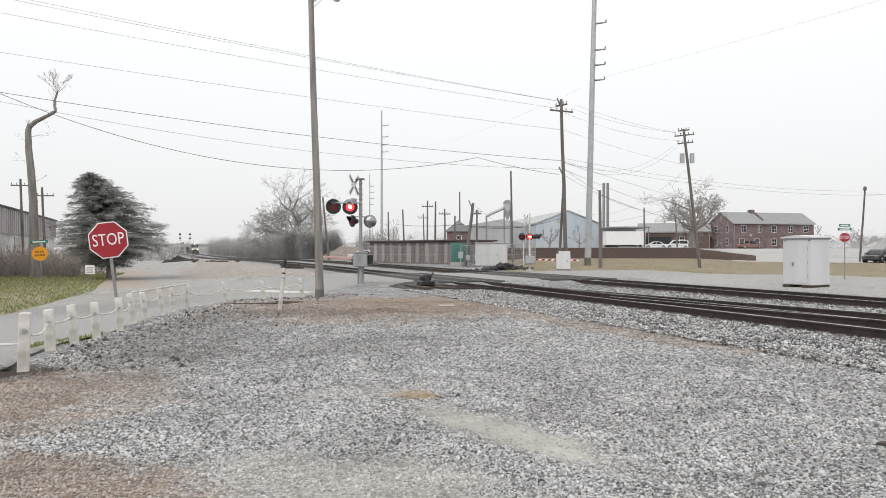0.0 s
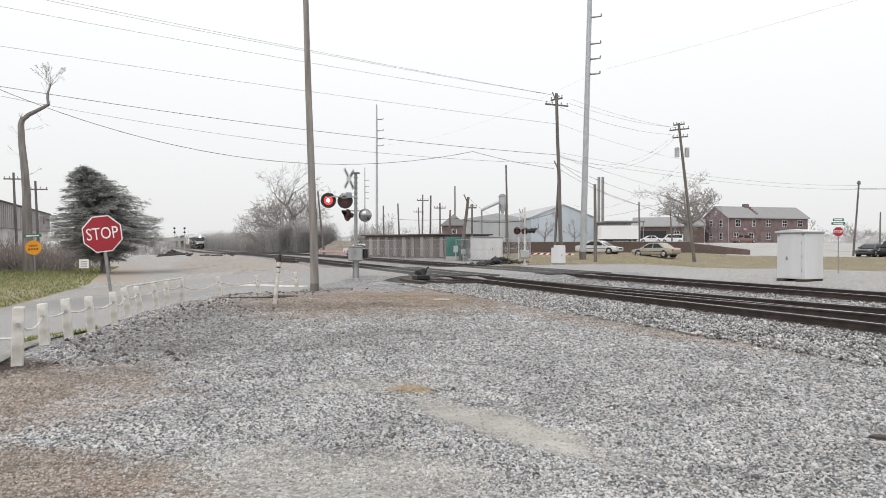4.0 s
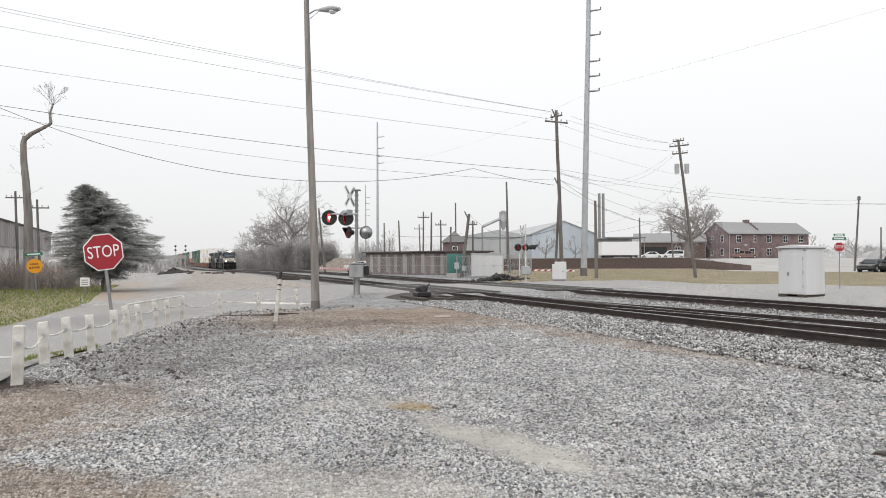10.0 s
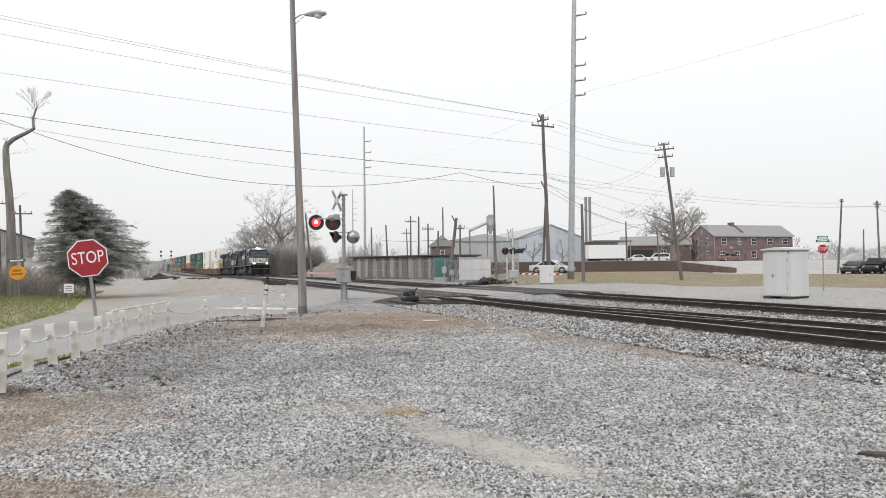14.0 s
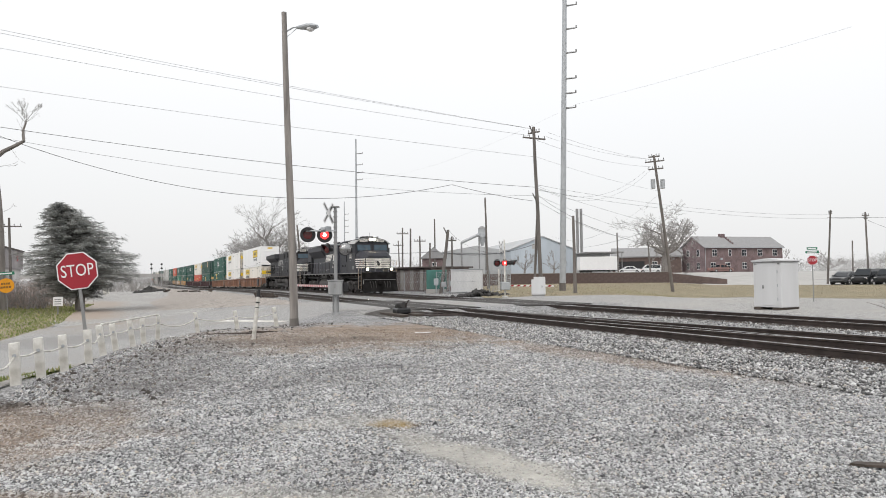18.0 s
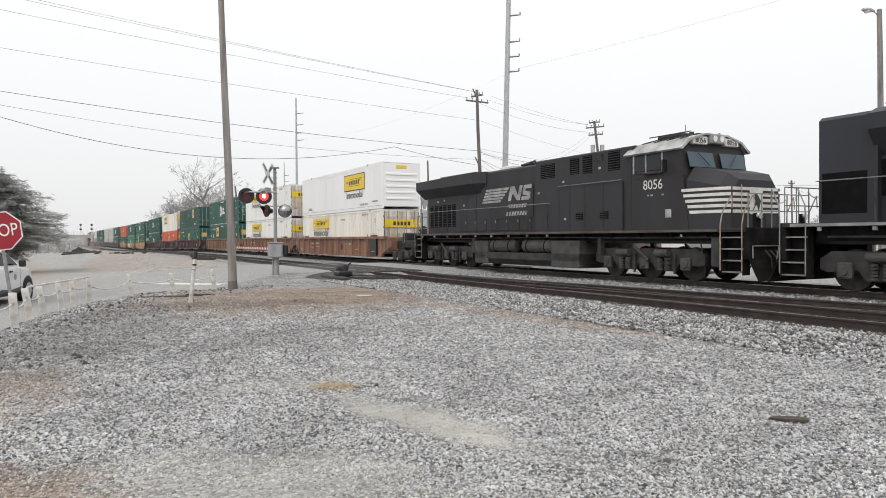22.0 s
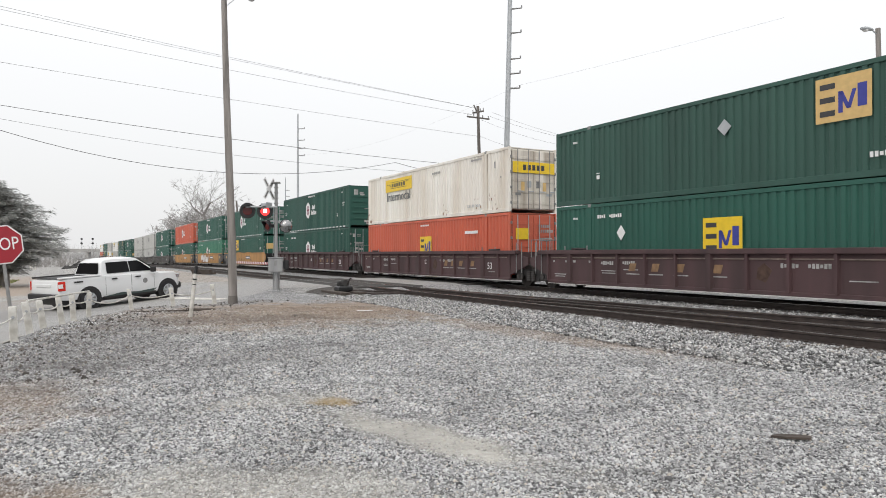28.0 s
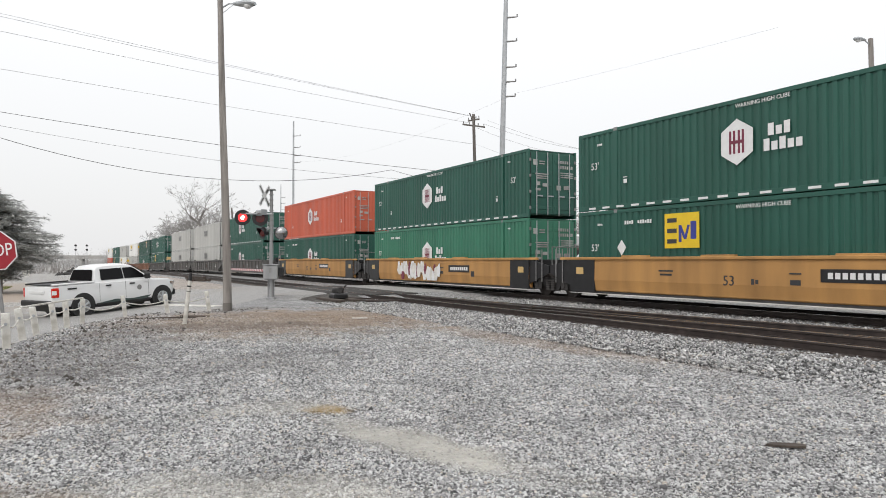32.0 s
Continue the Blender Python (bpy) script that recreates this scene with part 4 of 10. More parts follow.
# ---- white post-and-chain fence ----
POSTS = [(-5.7, 9.43, 0.84, 0.146, 2.1), (-6.38, 11.3, 0.73, 0.15, -3.1), (-6.37, 12.02, 0.74, 0.147, -5.7), (-6.39, 12.84, 0.72, 0.142, -4.5), (-6.45, 13.88, 0.73, 0.14, -2.9), (-6.91, 15.56, 0.71, 0.14, -9.8), (-7.04, 16.5, 0.7, 0.135, -9.4), (-7.02, 17.41, 0.71, 0.13, -8.6), (-7.13, 18.34, 0.71, 0.125, -3.9), (-7.06, 19.1, 0.72, 0.12, 1.3), (-6.7, 21.4, 0.69, 0.112, -7.6), (-5.82, 22.6, 0.66, 0.115, -8.3), (-4.8, 23.73, 0.71, 0.12, -8.3)]


def build_fence():
    f = thing("post_fence", "white painted timber posts linked by a sagging chain", "fence")
    tops = []
    for k, (x, y, h, w, tilt) in enumerate(POSTS):
        z = zg(x, y) - 0.06
        bm = B()
        box(bm, -w / 2, w / 2, -w / 2, w / 2, -0.12, h, 0.015)
        for v in bm.verts:
            v.co.x += random.uniform(-0.006, 0.006)
            v.co.z += random.uniform(-0.01, 0.01) if v.co.z > 0.2 else 0
        ob = part("post", bm, M_WHITEPAINT, f)
        m = Matrix.Translation((x, y, z)) @ Matrix.Rotation(radians(tilt), 4, "Y") @ Matrix.Rotation(radians(25), 4, "Z")
        ob.matrix_basis = m
        tops.append(m @ Vector((0, 0, h * 0.72)))
        eye = B()
        bmesh.ops.create_cone(eye, cap_ends=True, segments=8, radius1=0.03, radius2=0.03, depth=w + 0.06, matrix=Matrix.Translation((0, 0, h * 0.72)) @ Matrix.Rotation(radians(90), 4, "X"))
        e = part("eye_bolt", eye, M_STEEL, ob)
    for a, b in zip(tops, tops[1:]):
        n = max(8, int((b - a).length * 7))
        sag = 0.07 * (b - a).length
        pts = [a.lerp(b, k / n) - Vector((0, 0, sag * 4 * (k / n) * (1 - k / n))) for k in range(n + 1)]
        bm = B()
        for p, q in zip(pts, pts[1:]):
            rod(bm, p, q, 0.017, n=5, cap=False)
        part("chain", bm, M_WHITEPAINT, f, "white painted sagging chain")
    # a straight rail along the far posts
    bm = B()
    rod(bm, tops[5] + Vector((0.0, 0.05, 0.22)), tops[9] + Vector((0, 0, 0.22)), 0.022, n=6)
    part("top_pipe", bm, M_WHITEPAINT, f)


build_fence()


def marker_post():
    x, y = -4.41, 18.7
    t = thing("marker_post", "leaning white marker post with black bands at its top", "marker post", Matrix.Translation((x, y, zg(x, y) - 0.08)) @ Matrix.Rotation(radians(6.4), 4, "Y"))
    part("shaft", rod(B(), (0, 0, 0), (0, 0, 1.22), 0.055, 0.046, n=14), M_WHITEPAINT, t)
    part("cap", rod(B(), (0, 0, 1.22), (0, 0, 1.42), 0.052, 0.04, n=14), M_BLACK, t, "black cap")
    part("band", rod(B(), (0, 0, 1.05), (0, 0, 1.09), 0.052, n=14), M_BLACK, t, "black band")
    part("ring", rod(B(), (0, 0, 0.93), (0, 0, 0.95), 0.053, n=14), M_BLACK, t, "black band")


marker_post()


# ---- signs ----
def octagon(r):
    return [(r * math.cos(radians(22.5 + 45 * k)), r * math.sin(radians(22.5 + 45 * k))) for k in range(8)]


def stop_sign(x, y, z0, zc, width, yaw, tilt, post_r, label, extra=None):
    t = thing("stop_sign", label, "stop sign", Matrix.Translation((x, y, z0)) @ Matrix.Rotation(radians(yaw), 4, "Z") @ Matrix.Rotation(radians(tilt), 4, "Y"))
    h = zc - z0
    r = width / 2 / math.cos(radians(22.5))
    part("post", box(B(), -post_r, post_r, 0.0, post_r * 1.4, -0.1, h + width * 0.45, 0.006), M_STEELDARK, t, "grey steel post")
    plate = part("plate", prism(B(), [(a, b + h) for a, b in octagon(r)], -0.012, -0.006), M_WHITESIGN, t, "white bordered octagonal plate")
    part("face", prism(B(), [(a * 0.94, b * 0.94 + h) for a, b in octagon(r)], -0.017, -0.0125), M_REDSIGN, plate, "red face")
    me = writing("STOP", width * 0.42)
    me.materials.append(M_WHITESIGN)
    me.transform(Matrix.Diagonal((0.82, 1, 1.12, 1)))
    share("lettering", me, plate, Matrix.Translation((0, -0.021, h)))
    if extra:
        for zz, ang, w in extra:
            bl = part("street_name_blade", box(B(), -w / 2, w / 2, -0.012, 0.0, -0.09, 0.09, 0.004), M_GREENSIGN, t, "green street name blade")
            bl.matrix_basis = Matrix.Translation((0, 0, zz - z0)) @ Matrix.Rotation(radians(ang), 4, "Z")
            part("name_bar", box(B(), -w * 0.36, w * 0.36, -0.016, -0.013, -0.04, 0.04), M_WHITESIGN, bl, "white unreadable lettering")
    return t


stop_sign(-6.72, 14.5, -0.35, 1.64, 0.75, 14, -7.0, 0.03, "red octagonal stop sign on a leaning steel post")
stop_sign(27.7, 48.0, zg(27.7, 48.0) - 0.05, 2.18, 0.65, -28, 0, 0.034, "small red stop sign below green street name blades", ((3.01, 8, 0.68), (2.76, -30, 0.94)))


def advance_sign():
    x, y = -25.5, 44.0
    z = zg(x, y)
    t = thing("warning_sign", "round amber railway warning sign below a green street name blade", "road sign", Matrix.Translation((x + 0.12, y, z)) @ Matrix.Rotation(radians(20), 4, "Z") @ Matrix.Rotation(radians(-4), 4, "Y"))
    part("post", box(B(), -0.03, 0.03, 0, 0.05, -0.1, 2.6, 0.005), M_STEELDARK, t)
    bm = B()
    bmesh.ops.create_cone(bm, cap_ends=True, segments=32, radius1=0.45, radius2=0.45, depth=0.012, matrix=Matrix.Translation((0, -0.01, 1.15 - z)) @ Matrix.Rotation(radians(90), 4, "X"))
    plate = part("plate", bm, M_YELLOWSIGN, t)
    for dz, w in ((0.12, 0.5), (-0.1, 0.6)):
        for k in range(4):
            x0 = -w / 2 + w * k / 4
            part("lettering_bar", box(B(), x0, x0 + w / 4 - 0.035, -0.022, -0.018, 1.15 - z + dz - 0.06, 1.15 - z + dz + 0.06), M_SIGNLETTER, plate, "brown unreadable lettering")
    bl = part("street_name_blade", box(B(), -0.5, 0.5, -0.012, 0.0, 1.8 - z, 2.0 - z, 0.004), M_GREENSIGN, t, "green street name blade")
    part("name_bar", box(B(), -0.36, 0.36, -0.017, -0.013, 1.86 - z, 1.94 - z), M_WHITESIGN, bl)


advance_sign()


def notice_board():
    x, y = -21.6, 42.5
    z = zg(x, y)
    t = thing("notice_board", "small white notice board on a short post", "sign", Matrix.Translation((x, y, z)) @ Matrix.Rotation(radians(20), 4, "Z"))
    part("post", box(B(), -0.03, 0.03, 0, 0.05, -0.1, 1.15, 0.005), M_STEELDARK, t)
    part("board", box(B(), -0.26, 0.26, -0.02, 0, 0.58, 1.12, 0.008), M_WHITESIGN, t)
    for k in range(3):
        part("text_bar", box(B(), -0.18, 0.18, -0.026, -0.022, 0.68 + 0.13 * k, 0.73 + 0.13 * k), M_STEELDARK, t)


notice_board()


# ---- crossing signals ----
FLASH = []


def paint_line(x0, y0, x1, y1, w):
    """A worn white line painted on the street."""
    d = Vector((x1 - x0, y1 - y0, 0))
    sd = Vector((-d.y, d.x, 0)).normalized() * (w / 2)
    n = 8
    V, F = [], []
    for k in range(n + 1):
        p = Vector((x0, y0, 0)) + d * (k / n)
        for q in (p - sd, p + sd):
            V.append((q.x, q.y, zg(q.x, q.y) + 0.045))
    for k in range(n):
        F.append((2 * k, 2 * k + 2, 2 * k + 3, 2 * k + 1))
    tagged(raw("road_marking", V, F, M_WHITEPAINT), "worn white painted stop line", "road marking", kind="structure")


paint_line(-11.9, 13.0, -7.2, 12.9, 0.35)
paint_line(-9.4, 31.6, -5.2, 27.2, 0.5)


def lamp_unit(mast, x, z, yaw, flasher, tag_r):
    """One round signal head: backboard, hood, lens; a flasher head has a disc with a lit and a dark face."""
    head = part("signal_head", rod(B(), (0, 0.02, 0), (0, 0.26, 0), 0.15, 0.10, n=20), M_BLACK, mast, "black signal head")
    head.matrix_basis = Matrix.Translation((x, 0, z)) @ Matrix.Rotation(radians(yaw), 4, "Z")
    part("backboard", rod(B(), (0, 0.0, 0), (0, 0.015, 0), tag_r, n=32), M_BLACK, head, "round black backboard")
    hood = B()
    n = 16
    for k in range(n):
        a0, a1 = radians(-20 + 220 * k / n), radians(-20 + 220 * (k + 1) / n)
        l0, l1 = 0.05 + 0.22 * max(0, math.sin(a0)), 0.05 + 0.22 * max(0, math.sin(a1))
        p = [(0.205 * math.cos(a0), 0, 0.205 * math.sin(a0)), (0.205 * math.cos(a1), 0, 0.205 * math.sin(a1)), (0.205 * math.cos(a1), -l1, 0.205 * math.sin(a1)), (0.205 * math.cos(a0), -l0, 0.205 * math.sin(a0))]
        q = [(c[0] * 0.96, c[1], c[2] * 0.96) for c in p]
        v = [hood.verts.new(c) for c in p + q]
        for f in ((0, 1, 2, 3), (4, 5, 6, 7), (2, 3, 7, 6), (1, 2, 6, 5), (0, 3, 7, 4)):
            hood.faces.new([v[i] for i in f])
    bmesh.ops.remove_doubles(hood, verts=hood.verts, dist=0.0005)
    part("hood", hood, M_BLACK, head, "black sun hood")
    if not flasher:
        bm = B()
        bmesh.ops.create_uvsphere(bm, u_segments=20, v_segments=10, radius=0.18, matrix=Matrix.Translation((0, -0.005, 0)) @ Matrix.Diagonal((1, 0.25, 1, 1)))
        part("lens", bm, M_REDDULL, head, "unlit red lens")
        return head
    bm = B()
    rod(bm, (0, -0.004, 0), (0, 0.004, 0), 0.19, n=28)
    me = bpy.data.meshes.new("flasher_disc")
    bm.to_mesh(me)
    bm.free()
    me.materials.append(M_REDDULL)
    disc = new("flasher_disc", me)
    disc.parent = head
    tagged(disc, "turning disc with a lit red face and a dark face")
    part("lit_lens", rod(B(), (0, -0.006, 0), (0, -0.012, 0), 0.184, n=28), M_REDLIT, disc)
    part("bulb", rod(B(), (0, -0.013, 0), (0, -0.017, 0), 0.075, n=20), M_LAMPCORE, disc)
    FLASH.append((disc, flasher))
    disc.location = (0, -0.02, 0)
    return head


def crossbuck(mast, z, size, yaw):
    piv = part("crossbuck_bracket", box(B(), -0.05, 0.05, -0.02, 0.06, -0.05, 0.05), M_STEEL, mast)
    piv.matrix_basis = Matrix.Translation((-0.3, -0.14, z)) @ Matrix.Rotation(radians(yaw), 4, "Z")
    for a, dy in ((52, -0.03), (-52, -0.042)):
        ob = part("crossbuck_blade", box(B(), -size / 2, size / 2, dy - 0.008, dy, -0.09, 0.09, 0.003), M_WHITESIGN, piv, "white crossbuck blade")
        ob.matrix_basis = Matrix.Rotation(radians(a), 4, "Y")
        for k in (-1, 1):
            part("lettering_bar", box(B(), k * 0.3 - 0.17, k * 0.3 + 0.17, dy - 0.013, dy - 0.009, -0.035, 0.035), M_STEELDARK, ob, "dark unreadable lettering")
    pl = part("track_count_plate", box(B(), -0.2, 0.2, -0.035, -0.027, -0.82, -0.58, 0.004), M_STEEL, piv, "small grey plate")
    return piv


def gate_arm(mast, length, z, yaw, drop):
    """Lowered arm in red and white bands."""
    arm = part("gate_arm", box(B(), 0, length, -0.015, 0.015, -0.05, 0.05, 0.004), M_WHITESIGN, mast, "white gate arm with red bands")
    arm.matrix_basis = Matrix.Translation((0, 0, z)) @ Matrix.Rotation(radians(yaw), 4, "Z") @ Matrix.Rotation(radians(drop), 4, "Y")
    k = 0.35
    while k < length - 0.2:
        ob = part("band", prism(B(), [(k, -0.052), (k + 0.2, -0.052), (k + 0.3, 0.052), (k + 0.1, 0.052)], -0.019, 0.019), M_REDSIGN, arm, "red band")
        k += 0.42
    return arm


def near_signal():
    x, y = -3.56, 30.0
    z = zg(x, y)
    t = thing("crossing_signal", "grey crossing signal mast with red flashing lights, crossbuck and lowered gate", "crossing signal", Matrix.Translation((x, y, z)))
    g = lambda v: v - z
    part("base", box(B(), -0.17, 0.17, -0.17, 0.17, -0.1, 0.08, 0.02), M_MAST, t)
    part("mast", rod(B(), (0, 0, 0), (0, 0, g(4.42)), 0.08, 0.065, n=16), M_MAST, t, "galvanised mast")
    part("finial", box(B(), -0.17, 0.17, -0.17, 0.17, g(4.42), g(4.47), 0.01), M_STEELDARK, t)
    for k in range(7):
        part("clamp", rod(B(), (0, 0, g(2.9 + 0.22 * k)), (0, 0, g(2.93 + 0.22 * k)), 0.095, n=12), M_STEELDARK, t)
    part("junction_arm", rod(B(), (-1.25, -0.05, g(3.42)), (0.05, -0.05, g(3.42)), 0.035, n=10), M_STEEL, t)
    part("junction_box", box(B(), -0.62, -0.38, -0.13, 0.03, g(3.33), g(3.58), 0.03), M_STEEL, t)
    lamp_unit(t, -1.18, g(3.26), 6, "L", 0.33)
    lamp_unit(t, -0.46, g(3.24), 6, "R", 0.33)
    part("lower_arm", rod(B(), (-0.45, 0.05, g(2.82)), (0.5, 0.05, g(2.82)), 0.03, n=10), M_STEEL, t)
    h = lamp_unit(t, -0.36, g(2.63), -48, None, 0.26)
    back = lamp_unit(t, 0.4, g(2.62), 190, None, 0.28)
    bm = B()
    bmesh.ops.create_uvsphere(bm, u_segments=20, v_segments=12, radius=0.255, matrix=Matrix.Translation((0, 0.10, 0)) @ Matrix.Diagonal((1, 0.8, 1, 1)))
    bell = part("bell_cover", bm, M_LAMPBACK, back, "dark steel rear cover")
    crossbuck(t, g(4.18), 1.06, 60)
    # gate mechanism and arm
    part("gate_box", box(B(), -0.30, 0.30, -0.30, 0.2, g(0.66), g(1.26), 0.04), M_MAST, t, "grey gate mechanism box")
    part("box_lid", box(B(), -0.32, 0.32, -0.32, 0.22, g(1.26), g(1.30), 0.01), M_MAST, t)
    part("counterweight", box(B(), 0.31, 0.52, -0.1, 0.1, g(0.78), g(1.18), 0.03), M_BLACK, t)
    part("hanger", box(B(), -0.05, 0.05, -0.33, -0.301, g(0.95), g(1.15)), M_STEELDARK, t)
    part("cable_conduit", rod(B(), (-0.12, 0.02, 0), (-0.12, 0.02, g(0.67)), 0.028, n=10), M_MAST, t)
    part("support_leg", rod(B(), (0.11, 0.05, 0), (0.11, 0.05, g(0.67)), 0.028, n=10), M_MAST, t)
    gate_arm(t, 8.5, g(1.02), 113, 0.0)


near_signal()


def far_signal():
    x, y = 5.9, 47.5
    z = zg(x, y)
    t = thing("crossing_signal", "white crossing signal mast with small red lights and lowered gate", "crossing signal", Matrix.Translation((x, y, z)))
    part("base", box(B(), -0.2, 0.2, -0.2, 0.2, -0.1, 0.1, 0.02), M_STEEL, t)
    part("mast", rod(B(), (0, 0, 0), (0, 0, 4.0), 0.07, 0.055, n=14), M_WHITEPAINT, t)
    part("junction_arm", rod(B(), (-0.6, -0.05, 2.57), (0.7, -0.05, 2.57), 0.03, n=8), M_STEEL, t)
    for dx, lit in ((-0.52, None), (0.0, "F")):
        lamp_unit(t, dx, 2.4, 8, lit, 0.25)
    for dx in (0.38, 0.62):
        lamp_unit(t, dx, 2.4, 100, None, 0.18)
    crossbuck(t, 3.5, 1.0, 60)
    part("gate_box", box(B(), -0.3, 0.3, -0.3, 0.3, 0.55, 1.1, 0.04), M_STEEL, t)
    part("ladder", box(B(), -0.45, -0.38, -0.03, 0.03, 0.5, 2.0), M_WHITEPAINT, t)
    gate_arm(t, 3.3, 0.85, -8, 1.0)


far_signal()


# ---- cabinets ----
def equipment_shed():
    t = thing("signal_cabinet", "white painted steel signal cabinet on dark skids", "cabinet", Matrix.Translation((14.63, 28.05, zg(14.63, 28.05))) @ Matrix.Rotation(radians(-64), 4, "Z"))
    # local: x along the long face, y away
    L, D, Hh = 1.29, 1.08, 1.98
    part("body", box(B(), -L / 2, L / 2, 0 - D / 2, D / 2, 0.12, Hh, 0.02), M_CABWHITE, t)
    bm = B()
    prism(bm, [(-L / 2 - 0.06, Hh), (L / 2 + 0.06, Hh), (L / 2 + 0.06, Hh + 0.05), (0, Hh + 0.13), (-L / 2 - 0.06, Hh + 0.05)], -D / 2 - 0.06, D / 2 + 0.06)
    part("roof", bm, M_CABWHITE, t, "shallow white gable roof")
    part("drip_edge", box(B(), -L / 2 - 0.03, L / 2 + 0.03, -D / 2 - 0.03, D / 2 + 0.03, Hh - 0.05, Hh - 0.004), M_STEELDARK, t)
    door = part("door", box(B(), -0.26, 0.46, -D / 2 - 0.018, -D / 2 - 0.002, 0.2, 1.72, 0.006), M_CABWHITE, t, "white flush door")
    part("latch", box(B(), -0.21, -0.13, -D / 2 - 0.05, -D / 2 - 0.02, 0.88, 1.02, 0.01), M_STEELDARK, door)
    for zz in (0.4, 0.95, 1.5):
        part("hinge", rod(B(), (0.48, -D / 2 - 0.02, zz), (0.48, -D / 2 - 0.02, zz + 0.12), 0.016), M_STEEL, door)
    for sx in (-1, 1):
        part("skid", box(B(), sx * 0.43 - 0.16, sx * 0.43 + 0.16, -D / 2 - 0.09, D / 2 + 0.07, -0.05, 0.12, 0.01), M_TIE, t)
    for sx in (-0.54, 0.54):
        part("lifting_eye", rod(B(), (sx, -D / 2, Hh - 0.1), (sx, -D / 2 - 0.05, Hh - 0.1), 0.03), M_STEELDARK, t)


equipment_shed()


def small_box():
    x, y = 7.75, 44.9
    t = thing("equipment_box", "small white equipment box on a grey plinth", "utility box", Matrix.Translation((x, y, zg(x, y))) @ Matrix.Rotation(radians(-10), 4, "Z"))
    part("plinth", box(B(), -0.4, 0.4, -0.35, 0.35, -0.05, 0.14, 0.01), M_STEELDARK, t)
    part("body", box(B(), -0.45, 0.45, -0.38, 0.38, 0.14, 1.12, 0.02), M_CABWHITE, t)
    part("lid", box(B(), -0.3, 0.44, -0.3, 0.36, 1.12, 1.28, 0.02), M_CABWHITE, t)
    part("latch", box(B(), 0.2, 0.26, -0.4, -0.382, 0.6, 0.72), M_STEELDARK, t)


small_box()


def bungalow():
    x, y = 4.2, 60.5
    t = thing("relay_bungalow", "white metal relay bungalow behind a wire fence", "utility box", Matrix.Translation((x, y, zg(x, y))) @ Matrix.Rotation(radians(-8), 4, "Z"))
    part("body", box(B(), -1.35, 1.35, -0.8, 0.8, 0.05, 1.98, 0.03), M_CABWHITE, t)
    part("roof", box(B(), -1.42, 1.42, -0.88, 0.88, 1.98, 2.05, 0.02), M_STEEL, t)
    part("door", box(B(), 0.45, 1.2, -0.82, -0.803, 0.15, 1.8, 0.005), M_CABWHITE, t)
    part("handle", box(B(), 0.52, 0.58, -0.86, -0.822, 0.9, 1.05), M_STEELDARK, t)
    x, y = 1.6, 62.0
    t = thing("transformer_box", "teal green metal transformer box", "utility box", Matrix.Translation((x, y, zg(x, y))) @ Matrix.Rotation(radians(-8), 4, "Z"))
    part("body", box(B(), -0.85, 0.85, -0.6, 0.6, 0.35, 2.05, 0.03), M_GREENBOX, t)
    part("plinth", box(B(), -0.9, 0.9, -0.65, 0.65, -0.05, 0.35, 0.02), M_CONCRETE, t)
    part("door", box(B(), -0.75, -0.05, -0.625, -0.603, 0.45, 1.9, 0.01), M_GREENBOX, t)
    for k, (dx, dy, h) in enumerate(((-0.1, -1.6, 1.3), (0.55, -1.8, 1.0), (1.3, -1.7, 1.1))):
        p = thing("meter_pedestal", "grey metal meter pedestal", "utility box", Matrix.Translation((x + dx, y + dy, zg(x, y))), group="meter pedestals")
        part("leg", rod(B(), (0, 0, -0.05), (0, 0, h * 0.6), 0.05), M_STEEL, p)
        part("case", box(B(), -0.2, 0.2, -0.12, 0.12, h * 0.55, h, 0.02), M_STEEL, p)


bungalow()


def rubble_heap():
    rs = np.random.RandomState(5)
    n = 260
    p = np.stack([rs.normal(4.6, 0.9, n), rs.normal(51.5, 0.5, n)], 1)
    z = ground_z(p[:, 0], p[:, 1]) + 0.4 * np.exp(-((p[:, 0] - 4.6) / 0.9) ** 2) * rs.uniform(0, 1, n)
    scatter_stones("rubble_heap", p, z, 0.14, M_RUBBER, "heap of dark broken asphalt")


rubble_heap()
tagged(bpy.data.objects["rubble_heap"], category="rubble", kind="stuff")


# ---- poles ----
def tapered_pole(bm, base, top, r0, r1, n=12, steps=5):
    a, b = Vector(base), Vector(top)
    secs = []
    for k in range(steps + 1):
        p = a.lerp(b, k / steps)
        r = r0 + (r1 - r0) * k / steps
        w = 0.0 if k in (0, steps) else r0 * 0.12
        ox, oy = random.uniform(-w, w), random.uniform(-w, w)
        secs.append([p + Vector((ox + r * math.cos(6.2832 * i / n), oy + r * math.sin(6.2832 * i / n), 0)) for i in range(n)])
    return loft(bm, secs)


